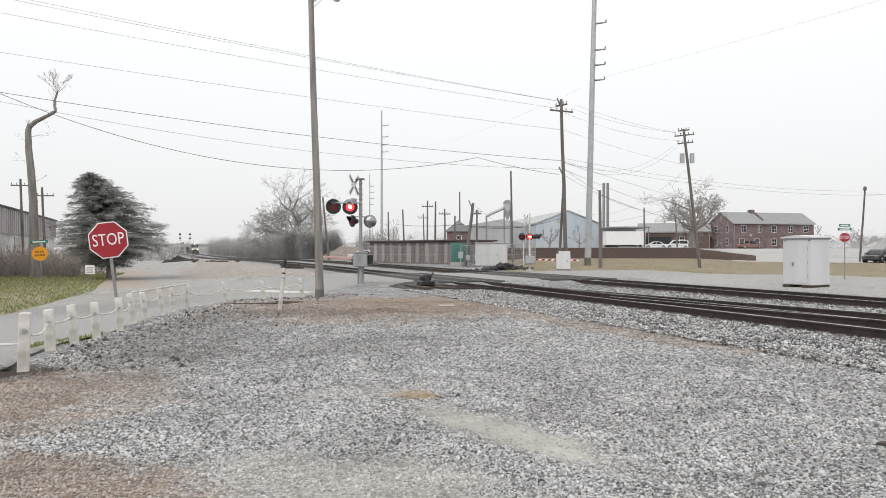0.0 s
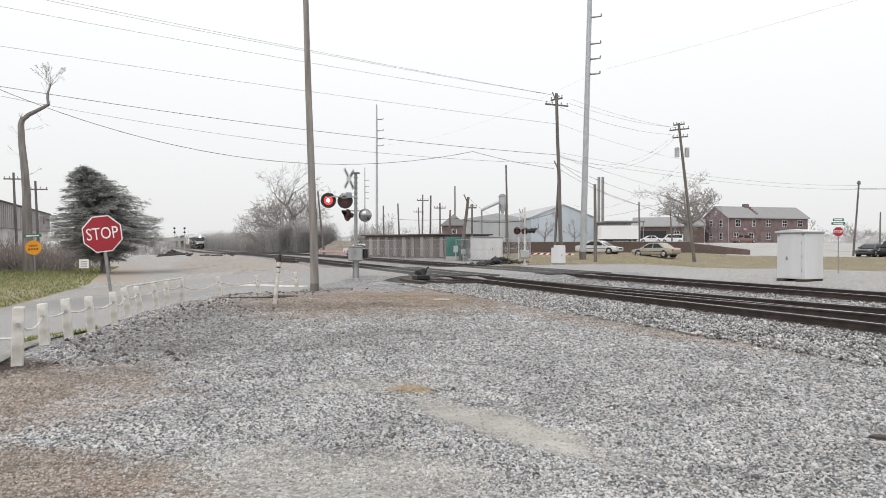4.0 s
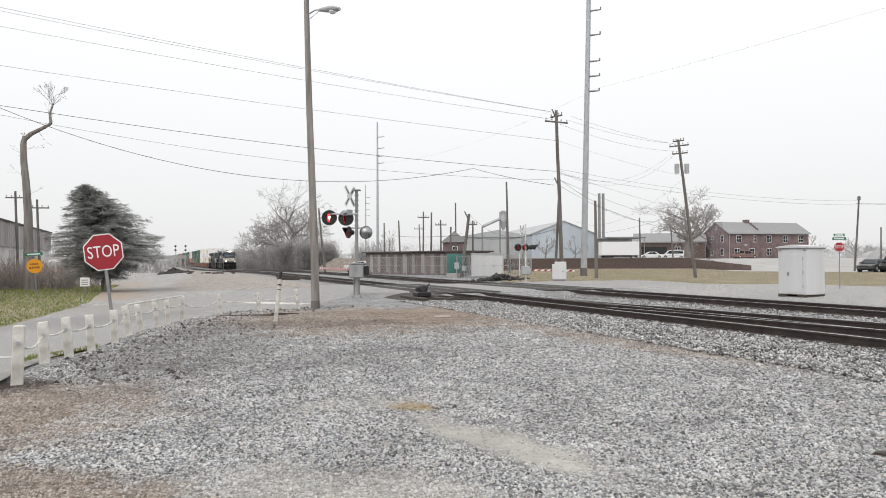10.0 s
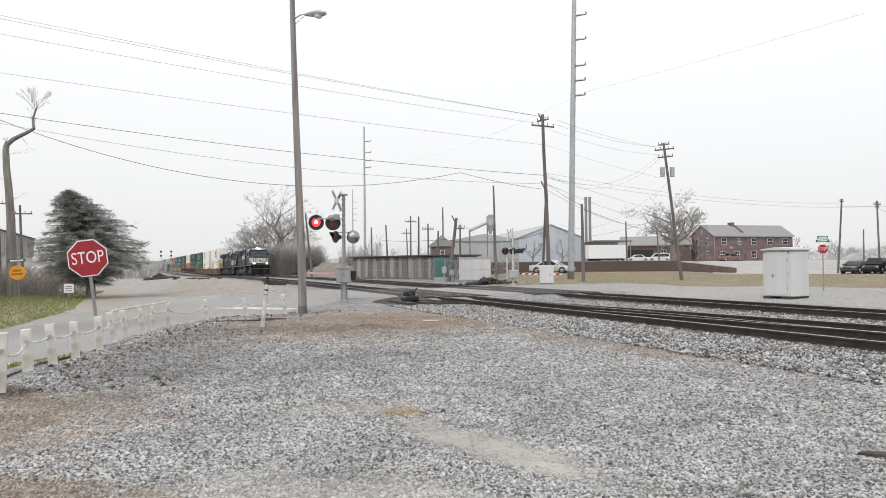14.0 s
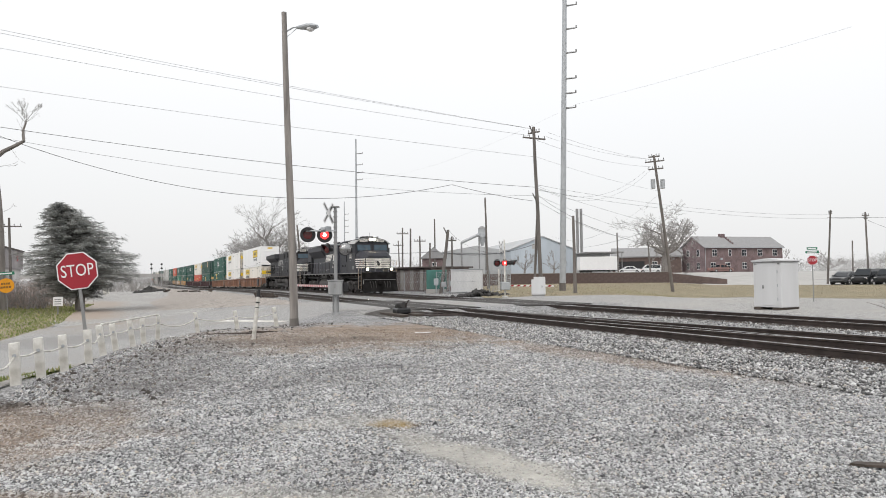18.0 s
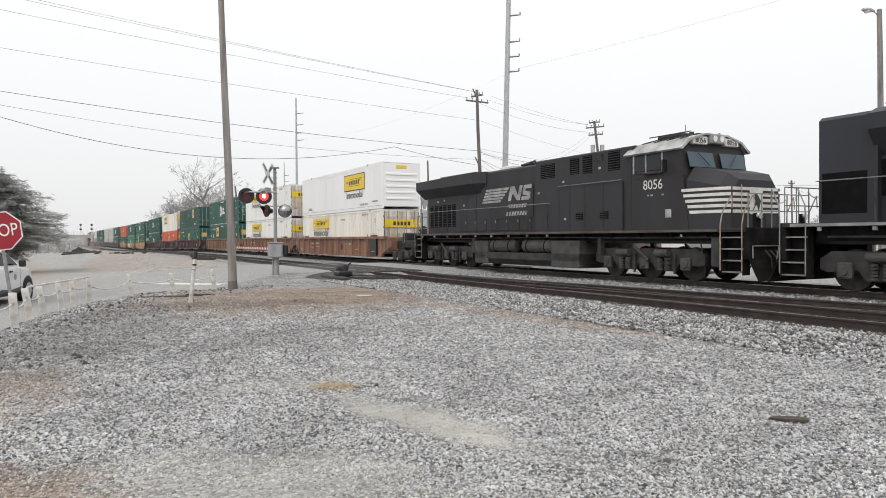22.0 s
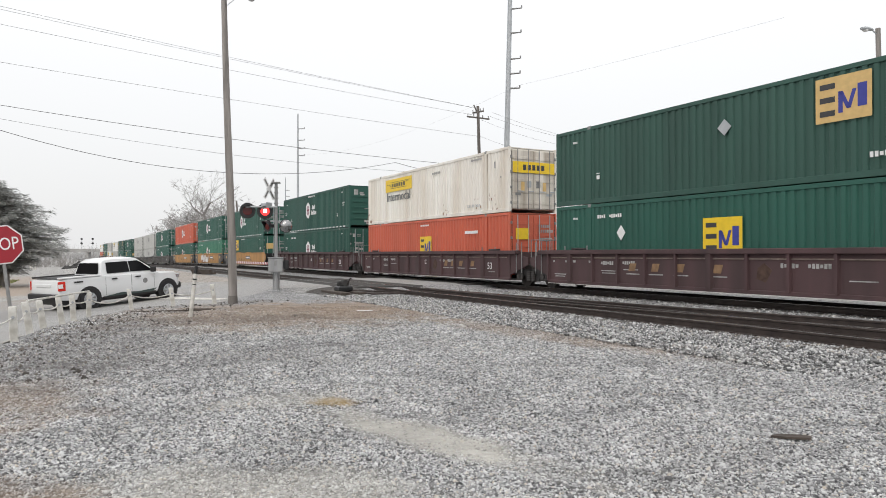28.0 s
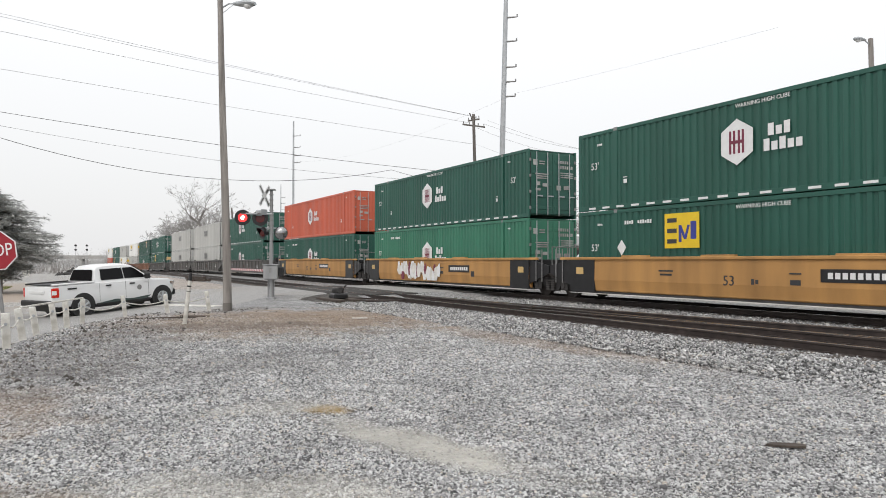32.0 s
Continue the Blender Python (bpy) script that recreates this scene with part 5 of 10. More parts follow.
def lamp_head(t, p, d):
    """A cobra-head street lamp whose arm ends at p, pointing along d."""
    d = Vector(d).normalized()
    side = d.cross(Vector((0, 0, 1)))
    bm = B()
    secs = []
    for f, w, h in ((-0.05, 0.05, 0.05), (0.1, 0.09, 0.08), (0.35, 0.16, 0.11), (0.55, 0.17, 0.10), (0.72, 0.10, 0.05)):
        c = Vector(p) + d * f
        secs.append([c + side * (w * math.cos(a)) + Vector((0, 0, h * math.sin(a))) for a in [radians(30 * k) for k in range(12)]])
    part("lamp_head", loft(bm, secs), M_STEEL, t, "grey cobra-head lamp")
    c = Vector(p) + d * 0.45
    bm = B()
    bmesh.ops.create_uvsphere(bm, u_segments=12, v_segments=8, radius=0.14, matrix=Matrix.Translation(c - Vector((0, 0, 0.07))) @ Matrix.Diagonal((1, 1, 0.7, 1)))
    part("lamp_glass", bm, M_WHITESIGN, t, "clouded lamp glass")


def wood_lamp_pole():
    b = Vector((-4.23, 23.8, zg(-4.23, 23.8) - 0.1))
    top = Vector((-4.535, 23.8, 10.56))
    t = thing("lamp_pole", "grey weathered wooden pole with a street lamp on an arm", "utility pole")
    part("pole", tapered_pole(B(), b, top, 0.145, 0.088), M_POLEWOOD, t)
    part("base_collar", rod(B(), b, b + Vector((-0.01, 0, 0.35)), 0.165, 0.15, n=12), M_DARKWOOD, t, "darker wooden collar at the foot")
    q = b.lerp(top, 0.935)
    part("arm", rod(rod(B(), q, q + Vector((0.3, -0.1, 0.14)), 0.025), q + Vector((0.3, -0.1, 0.14)), q + Vector((0.6, -0.2, 0.12)), 0.024), M_STEEL, t)
    lamp_head(t, q + Vector((0.5, -0.17, 0.12)), (0.93, -0.3, -0.05))
    part("brace", rod(B(), q - Vector((0, 0, 0.22)), q + Vector((0.45, -0.15, 0.1)), 0.01), M_STEEL, t)
    return top


wood_lamp_pole()


def far_lamp_pole():
    x, y = 26.4, 32.8
    t = thing("lamp_pole", "wooden pole with a street lamp beyond the tracks", "utility pole")
    z = zg(x, y)
    part("pole", tapered_pole(B(), (x + 0.2, y, z - 0.1), (x, y, 12.95), 0.17, 0.12), M_POLEWOOD, t)
    part("arm", rod(B(), (x, y, 12.6), (x - 0.45, y - 0.1, 12.84), 0.03), M_STEEL, t)
    lamp_head(t, (x - 0.4, y - 0.1, 12.84), (-0.98, -0.2, 0.0))


far_lamp_pole()


def steel_pole(x, y, z_top, r0, r1, arms, arm_len, label, reach=(0.85, -0.5), lean=0.0):
    z = zg(x, y)
    t = thing("transmission_pole", label, "transmission pole")
    part("pole", rod(B(), (x, y, z - 0.1), (x + lean * z_top, y, z_top), r0, r1, n=20), M_STEEL, t)
    part("footing", rod(B(), (x, y, z - 0.1), (x, y, z + 0.7), r0 * 1.06, n=16), M_DARKWOOD, t, "dark rust-brown foot")
    for h, side in arms:
        d = Vector((reach[0] * side, reach[1] * side, 0))
        bm = B()
        q = Vector((x + lean * h, y, h - 0.05)) + d * (0.3 + arm_len)
        rod(bm, Vector((x + lean * h, y, h)), q, 0.09, 0.05, n=8)
        rod(bm, q, q + Vector((0, 0, 0.22)), 0.06, n=8)
        part("insulator_arm", bm, M_STEELDARK, t, "grey post insulator")
    return t


TOWER = (12.0, 57.8)
steel_pole(*TOWER, 34.0, 0.27, 0.15, [(15.4, 1), (16.65, 1), (17.9, 1), (20.1, 1), (22.15, 1), (24.15, 1)], 0.75, "tall grey steel transmission pole with short insulator arms", lean=0.026)
steel_pole(-11.5, 130.0, 27.2, 0.27, 0.13, [(19.5, 1), (20.8, 1), (22.3, 1), (24.4, 1)], 1.2, "slender steel transmission pole in the distance")
steel_pole(-24.3, 230.0, 26.2, 0.27, 0.13, [(16, 1), (18, 1), (20, 1), (22, 1)], 1.4, "faint steel transmission pole far away")


def utility_pole(base, top, r, arms=(), extras=(), wood=None, label="dark wooden utility pole"):
    t = thing("utility_pole", label, "utility pole")
    b, p = Vector(base), Vector(top)
    part("pole", tapered_pole(B(), b - Vector((0, 0, 0.15)), p, r, r * 0.7, n=10, steps=4), wood or M_DARKWOOD, t)
    for f, w, ang in arms:
        c = b.lerp(p, f)
        ca, sa = math.cos(radians(ang)), math.sin(radians(ang))
        d = Vector((ca, sa, 0))
        ob = part("cross_arm", box(B(), -w / 2, w / 2, -0.05, 0.05, -0.06, 0.06, 0.01), wood or M_DARKWOOD, t)
        ob.matrix_basis = Matrix.Translation(c) @ Matrix.Rotation(radians(ang), 4, "Z")
        for k in (-0.46, -0.2, 0.2, 0.46):
            part("insulator", rod(rod(B(), (k * w, 0, 0.06), (k * w, 0, 0.16), 0.025), (k * w, 0, 0.14), (k * w, 0, 0.26), 0.05, 0.035), M_STEELDARK, ob)
    for f, kind in extras:
        c = b.lerp(p, f)
        if kind == "can":
            for sx in (-0.38, 0.38):
                part("transformer", rod(B(), c + Vector((sx * 1.25, 0, -0.45)), c + Vector((sx * 1.25, 0, 0.45)), 0.22, n=14), M_STEEL, t, "grey transformer can")
        if kind == "stub":
            part("stub", rod(B(), c + Vector((-0.35, 0, 0.5)), c + Vector((0.02, 0, -0.3)), 0.05), wood or M_DARKWOOD, t)
        if kind == "lean":
            part("push_brace", rod(B(), c + Vector((-0.3, 0.5, -c.z)), c, 0.10, n=8), wood or M_DARKWOOD, t)
        if kind == "lamp":
            part("lamp_arm", rod(B(), c, c + Vector((-1.2, -0.3, 0.3)), 0.03), M_STEEL, t)
            lamp_head(t, c + Vector((-1.1, -0.28, 0.28)), (-0.95, -0.25, 0))
    return t


utility_pole((9.9, 56, zg(9.65, 56)), (9.5, 56, 13.45), 0.17, ((0.93, 2.2, 25), (0.965, 1.2, -50)), ((0.56, "stub"), (0.5, "lean"), (0.97, "stub")), label="dark wooden utility pole with a skewed crossarm")
utility_pole((24.5, 66.36, zg(24.5, 66.36)), (22.94, 66.36, 12.83), 0.17, ((0.955, 1.9, -40), (0.90, 1.5, -40), (0.99, 1.1, -40)), ((0.79, "can"),), label="leaning wooden utility pole carrying two transformers")
utility_pole((11.75, 52, zg(11.75, 52)), (11.7, 52, 5.8), 0.14, label="short bare wooden pole")
utility_pole((7.0, 70, zg(7, 70)), (6.8, 70, 9.25), 0.12, (), (), label="slender bare wooden utility pole")
utility_pole((1.9, 60.5, zg(2, 60)), (2.6, 60.5, 5.4), 0.17, (), ((0.95, "stub"),), label="leaning dark wooden pole")
utility_pole((3.0, 62, zg(3, 62)), (3.0, 62, 4.9), 0.10, ((0.93, 0.8, 0),), label="thin weathered wooden utility pole")
utility_pole((2.6, 110, zg(2.6, 110)), (2.6, 110, 10.4), 0.14, label="thin bare pole in the distance")
utility_pole((-15.6, 95, zg(-15.6, 95)), (-16.45, 95, 8.5), 0.16, label="leaning wooden pole beside the gravel heap")
utility_pole((-40.7, 67.5, zg(-40.7, 67.5)), (-41.05, 67.5, 8.24), 0.14, ((0.93, 1.8, 10),), label="wooden pole with a crossarm")
utility_pole((-38.6, 67.5, zg(-38.6, 67.5)), (-38.95, 67.5, 7.43), 0.14, ((0.90, 2.1, 10),), label="wooden pole with a crossarm")
utility_pole((44.9, 75, zg(45, 75)), (45.5, 75, 8.1), 0.115, ((0.96, 0.5, 20),), label="wooden pole beside the car park")
utility_pole((56.2, 85, zg(56, 85)), (56.0, 85, 8.7), 0.13, ((0.95, 1.2, 20), (0.91, 0.6, 20)), label="wooden pole beside the car park")
utility_pole((71.5, 95, zg(71, 95)), (71.3, 95, 6.2), 0.14, label="wooden pole beyond the parked cars")
utility_pole((63.7, 100, zg(63.7, 100)), (63.8, 100, 5.8), 0.13, label="short wooden pole by the street")
for k, (x, y, h, wd) in enumerate(((-5.0, 90, 6.5, 0), (-2.2, 95, 8.0, 1.6), (-1.0, 82, 7.0, 0), (0.25, 88.5, 6.5, 1.5), (-8.2, 105, 7.0, 0), (-3.2, 120, 7.5, 1.8), (1.2, 80, 5.2, 0), (27.5, 95, 7.0, 0), (33, 98, 5.8, 0))):
    utility_pole((x, y, zg(x, y)), (x + random.uniform(-0.3, 0.3), y, h), 0.13, ((0.9, wd, 10),) if wd else (), label="distant wooden pole in the substation yard", wood=M_DARKWOOD)
# two steel stacks by the warehouse
for x in (40.4, 41.4):
    t = thing("exhaust_stack", "thin dark steel exhaust stack", "stack", group="exhaust stacks")
    part("pipe", rod(B(), (x, 175, 1.0), (x, 175, 17.9), 0.35, n=12), M_STEELDARK, t)


# ---- overhead wires ----
def wire(a, b, sag, r=0.014, material=None, label="black overhead cable", n=18):
    a, b = Vector(a), Vector(b)
    pts = [a.lerp(b, k / n) - Vector((0, 0, sag * 4 * (k / n) * (1 - k / n))) for k in range(n + 1)]
    secs = []
    d = (b - a).normalized()
    side = d.cross(Vector((0, 0, 1))).normalized()
    up = side.cross(d)
    bm = B()
    rings = [[bm.verts.new(p + side * (r * math.cos(q)) + up * (r * math.sin(q))) for q in (0, 1.57, 3.14, 4.71)] for p in pts]
    for u, v in zip(rings, rings[1:]):
        for i in range(4):
            bm.faces.new((u[i], u[(i + 1) % 4], v[(i + 1) % 4], v[i]))
    return tagged(part("power_line", bm, material or M_WIRE, None), label, "power line", "overhead wires")
wire((-33.77, 44, 18.83), (8.74, 56, 13.41), 0.25, 0.0095, M_WIRE, "thin black overhead power cable")
wire((-33.77, 44, 18.57), (9.38, 56, 13.28), 0.25, 0.0095, M_WIRE, "thin black overhead power cable")
wire((-33.77, 44, 17.5), (9.15, 56, 12.73), 0.25, 0.0095, M_WIRE, "thin black overhead power cable")
wire((-33.77, 44, 14.78), (9.47, 56, 11.0), 0.2, 0.0095, M_WIRE, "thin black overhead power cable")
wire((-33.77, 44, 12.31), (9.65, 56, 8.5), 0.55, 0.016, M_WIRE, "thin black overhead power cable")
wire((-33.77, 44, 11.99), (9.65, 56, 7.81), 1.15, 0.0095, M_WIRE, "thin black overhead power cable")
wire((-33.77, 44, 13.92), (2.68, 54, 8.51), 3.5, 0.017, M_WIRE, "thick black overhead telephone cable", 30)
wire((2.68, 54, 8.51), (9.29, 56, 7.4), 0.12, 0.016, M_WIRE, "thick black overhead telephone cable")

wire((10.7, 56, 12.97), (22.77, 66.36, 12.39), 0.25, 0.0085, M_WIRE, "thin black overhead power cable")
wire((10.51, 56, 12.64), (22.48, 66.36, 12.45), 0.3, 0.0085, M_WIRE, "thin black overhead power cable")
wire((9.76, 56, 12.35), (22.59, 66.36, 11.72), 0.45, 0.0085, M_WIRE, "thin black overhead power cable")
wire((9.65, 56, 11.0), (23.18, 66.36, 9.38), 0.2, 0.007, M_WIRE, "thin black overhead power cable")
wire((9.77, 56, 8.58), (22.53, 66.36, 11.72), 1.75, 0.007, M_WIRE, "thin black overhead power cable")
wire((9.77, 56, 8.44), (22.64, 66.36, 11.44), 1.9, 0.007, M_WIRE, "thin black overhead power cable")
wire((9.77, 56, 8.4), (45.9, 125, 9.77), 0.25, 0.012, M_WIRE, "thin black overhead power cable")
wire((9.77, 56, 7.8), (44.0, 125, 8.41), 0.7, 0.013, M_WIRE, "thin black overhead power cable")
wire((9.77, 56, 7.33), (39.5, 125, 8.27), 1.1, 0.014, M_WIRE, "thin black overhead power cable")
wire((23.35, 66.36, 9.04), (22.86, 118, 7.9), 2.2, 0.009, M_WIRE, "thin black overhead power cable")
wire((9.78, 56, 8.68), (45.4, 75, 7.6), 0.7, 0.0085, M_WIRE, "thin black overhead power cable")
wire((9.77, 56, 8.26), (56.0, 85, 8.0), 0.9, 0.009, M_WIRE, "thin black overhead power cable")
wire((9.74, 56, 7.86), (11.67, 52, 5.71), 0.1, 0.014, M_WIRE, "thin black overhead power cable")
wire((11.67, 52, 5.5), (38.99, 110, 6.0), 0.5, 0.018, M_WIRE, "thin black overhead power cable")
wire((23.41, 66.36, 5.81), (33.66, 150, 7.05), 0.5, 0.016, M_WIRE, "thin black overhead power cable")
wire((2.05, 60, 3.44), (9.38, 56, 3.85), 0.5, 0.018, M_WIRE, "thin black overhead power cable")
wire((2.63, 60, 5.29), (6.77, 70, 3.77), 0.4, 0.0095, M_WIRE, "thin black overhead power cable")
wire((-6.49, 95, 4.76), (1.76, 60, 3.54), 0.2, 0.02, M_WIRE, "thin black overhead power cable")
wire((45.12, 75, 7.29), (77.12, 85, 9.11), 0.4, 0.016, M_WIRE, "thin black overhead power cable")
wire((56.0, 85, 7.8), (71.3, 95, 6.1), 0.4, 0.016, M_WIRE, "thin black overhead power cable")
wire((13.30, 57.28, 15.60), (22.03, 34, 13.75), 0.1, 0.005, M_WIRETHIN, "thin pale aluminium overhead conductor")
wire((13.30, 57.28, 15.60), (-10.99, 130, 19.72), 1.6, 0.005, M_WIRETHIN, "thin pale aluminium overhead conductor")


# ---- trees ----
def branch(vt, vf, a, b, r0, r1, n=5):
    a, b = Vector(a), Vector(b)
    d = (b - a)
    if d.length < 1e-4:
        return
    d.normalize()
    side = d.orthogonal().normalized()
    up = d.cross(side)
    i = len(vt)
    for c, r in ((a, r0), (b, r1)):
        for k in range(n):
            q = 6.2832 * k / n
            vt.append(c + side * (r * math.cos(q)) + up * (r * math.sin(q)))
    for k in range(n):
        vf.append((i + k, i + (k + 1) % n, i + n + (k + 1) % n, i + n + k))


def grow(wood, twig, rnd, a, d, length, r, depth, spread, twig_r):
    """Forking, curving limbs with side shoots; the thin ends go into the twig mesh."""
    p = Vector(a)
    steps = 4
    curl = Vector((rnd.uniform(-1, 1), rnd.uniform(-1, 1), rnd.uniform(-0.2, 0.7))) * 0.13
    for k in range(steps):
        d = (d + curl + Vector((rnd.uniform(-1, 1), rnd.uniform(-1, 1), rnd.uniform(-0.8, 1.0))) * 0.12).normalized()
        q = p + d * (length / steps)
        r2 = r * 0.9
        tgt = wood if r > twig_r * 2.2 else twig
        branch(tgt[0], tgt[1], p, q, max(r, twig_r), max(r2, twig_r), 6 if r > 0.08 else 4 if r > 0.03 else 3)
        p, r = q, r2
        if 2 <= depth <= 4 and k < 3 and rnd.random() < 0.5:
            ax = Vector((rnd.uniform(-1, 1), rnd.uniform(-1, 1), rnd.uniform(-0.5, 0.8))).normalized()
            grow(wood, twig, rnd, p, (d + ax * 1.1).normalized(), length * rnd.uniform(0.4, 0.6), r * 0.45, depth - 2, spread, twig_r)
    if depth == 0:
        return
    for k in range(rnd.choice((2, 2, 3, 3))):
        ax = Vector((rnd.uniform(-1, 1), rnd.uniform(-1, 1), rnd.uniform(-0.8, 0.6))).normalized()
        nd = (d + ax * spread * rnd.uniform(0.5, 1.1)).normalized()
        grow(wood, twig, rnd, p, nd, length * rnd.uniform(0.62, 0.86), r * rnd.uniform(0.58, 0.78), depth - 1, spread, twig_r)


def bare_tree(x, y, height, trunk_r, seed, depth, spread, label, trunk_h=0.25, twig_r=0.02, z=None, wide=0.0):
    rnd = random.Random(seed)
    t = thing("bare_tree", label, "tree", Matrix.Translation((x, y, zg(x, y) - 0.1 if z is None else z)))
    wood, twig = ([], []), ([], [])
    top = Vector((0.1, 0, height * trunk_h))
    branch(wood[0], wood[1], (0, 0, 0), top * 0.4, trunk_r * 1.25, trunk_r, 9)
    branch(wood[0], wood[1], top * 0.4, top, trunk_r, trunk_r * 0.85, 9)
    n = 9 if wide else 5
    for k in range(n):
        a = 6.28 * k / n + rnd.uniform(-0.4, 0.4)
        d = Vector((math.cos(a) * 0.9, math.sin(a) * 0.9, rnd.uniform(0.15, 0.75) if wide else rnd.uniform(0.4, 0.9))).normalized()
        grow(wood, twig, rnd, top - Vector((0, 0, rnd.uniform(0, 0.25) * height * trunk_h)), d, height * (0.24 + wide), trunk_r * 0.5, depth, spread, twig_r)
    grow(wood, twig, rnd, top, Vector((0.05, 0, 1)), height * 0.28, trunk_r * 0.7, depth, spread, twig_r)
    raw("trunk", wood[0], wood[1], M_BARK, t)
    ob = raw("crown", twig[0], twig[1], M_TWIG, t)
    tagged(ob, "bare winter twigs")
    return t


def brush(x, y, sx, sy, h, n, seed, label, name="thicket", foliage=None, fleck=1.0):
    """A dense leafless thicket: many thin stems and flecks of dead leaf in an uneven outline."""
    rs = np.random.RandomState(seed)
    t = thing(name, label, "bush", Matrix.Translation((x, y, zg(x, y) - 0.1)))
    V, F = [], []
    st_v, st_f = [], []
    tops = [(rs.uniform(-sx, sx), rs.uniform(-sy, sy), h * rs.uniform(0.55, 1.0)) for _ in range(26)]
    for k in range(int(n * 3.4)):
        cx, cy, ch = tops[rs.randint(len(tops))]
        f = rs.uniform(0.02, 1) ** 0.85
        px, py, pz = cx + rs.normal(0, sx * 0.2), cy + rs.normal(0, sy * 0.2), ch * f * rs.uniform(0.7, 1.05)
        a, b = rs.uniform(0, 6.28), rs.uniform(-0.5, 1.2)
        L = h * rs.uniform(0.025, 0.10) * fleck
        d = np.array([math.cos(a) * math.cos(b), math.sin(a) * math.cos(b), math.sin(b)]) * L
        w = np.array([-math.sin(a), math.cos(a), 0.2]) * L * 0.075
        c = np.array([px, py, pz])
        i = len(V)
        V += [c - w, c + w, c + d]
        F.append((i, i + 1, i + 2))
    for cx, cy, ch in tops:
        for k in range(5):
            branch(st_v, st_f, (cx + rs.normal(0, 0.5), cy + rs.normal(0, 0.3), 0), (cx + rs.normal(0, sx * 0.15), cy + rs.normal(0, 0.5), ch * rs.uniform(0.7, 1.05)), 0.05, 0.012, 4)
    raw("stem", st_v, st_f, M_TWIG, t)
    tagged(raw("foliage", V, F, foliage or M_BRUSH, t), "dull brown winter foliage")
    return t


def cedar(x, y, seed):
    """A broad leaning evergreen: flat sprays in tiers, wider on one side."""
    rs = np.random.RandomState(seed)
    t = thing("cedar_tree", "broad grey-green evergreen tree with drooping flat sprays", "tree", Matrix.Translation((x, y, zg(x, y) - 0.1)))
    wood = ([], [])
    branch(wood[0], wood[1], (0, 0, 0), (-0.1, 0, 3.2), 0.34, 0.22, 9)
    branch(wood[0], wood[1], (-0.1, 0, 3.2), (-1.5, 0, 6.5), 0.22, 0.03, 8)
    zs = [0.7, 1.4, 2.0, 2.4, 3.1, 3.4, 3.8, 4.4, 5.1, 5.4, 6.0, 6.5]
    right = [1.2, 1.6, 2.4, 3.9, 3.85, 3.6, 3.2, 2.6, 1.75, 1.25, -0.1, -1.2]
    left = [-1.8, -2.5, -2.9, -3.2, -3.6, -3.6, -3.4, -2.6, -2.45, -2.45, -2.35, -1.8]
    V, F = [], []
    n = 330
    for k in range(n):
        z0 = 0.95 + 5.5 * ((k + 0.5) / n) ** 0.92
        a = k * 2.4 + rs.uniform(-0.4, 0.4)
        ox = float(np.interp(z0, [0, 3.2, 6.5], [0, -0.1, -1.5]))
        r_, l_ = float(np.interp(z0, zs, right)) - ox, ox - float(np.interp(z0, zs, left))
        c, q = math.cos(a), math.sin(a)
        rx = r_ if c > 0 else l_
        reach = rs.choice((0.6, 0.85, 1.0, 1.05)) * rs.uniform(0.85, 1.06)
        tip = np.array([ox + c * rx * reach, q * 0.5 * (r_ + l_) * 0.9 * reach, z0 + 0.08 - 0.10 * rx * reach * rs.uniform(0.2, 1.4)])
        root = np.array([ox, 0, z0])
        branch(wood[0], wood[1], root, tip, 0.05, 0.012, 4)
        length = float(np.linalg.norm(tip - root))
        for j in range(int(40 + 62 * length)):
            g = rs.uniform(0.0, 1.0) ** 0.7 * 1.04
            c3 = root + (tip - root) * g
            sp = 0.10 * (1.15 - g) * length + 0.07
            c3 = c3 + np.array([rs.normal(0, sp), rs.normal(0, sp), rs.normal(0, 0.07) - 0.04])
            b = a + rs.uniform(-0.8, 0.8)
            L = rs.uniform(0.10, 0.34)
            d = np.array([math.cos(b), math.sin(b), rs.uniform(-0.5, 0.22)]) * L
            w = np.array([-math.sin(b), math.cos(b), rs.uniform(-0.6, 0.6)]) * L * 0.115
            i = len(V)
            V += [c3 - w, c3 + w, c3 + d]
            F.append((i, i + 1, i + 2))
    raw("trunk", wood[0], wood[1], M_BARK, t)
    tagged(raw("crown", V, F, M_NEEDLES, t), "green needle sprays with haze painted in")
    for ob in t.children:
        ob.data.transform(Matrix.Diagonal((1.0, 1.0, 1.15, 1.0)))


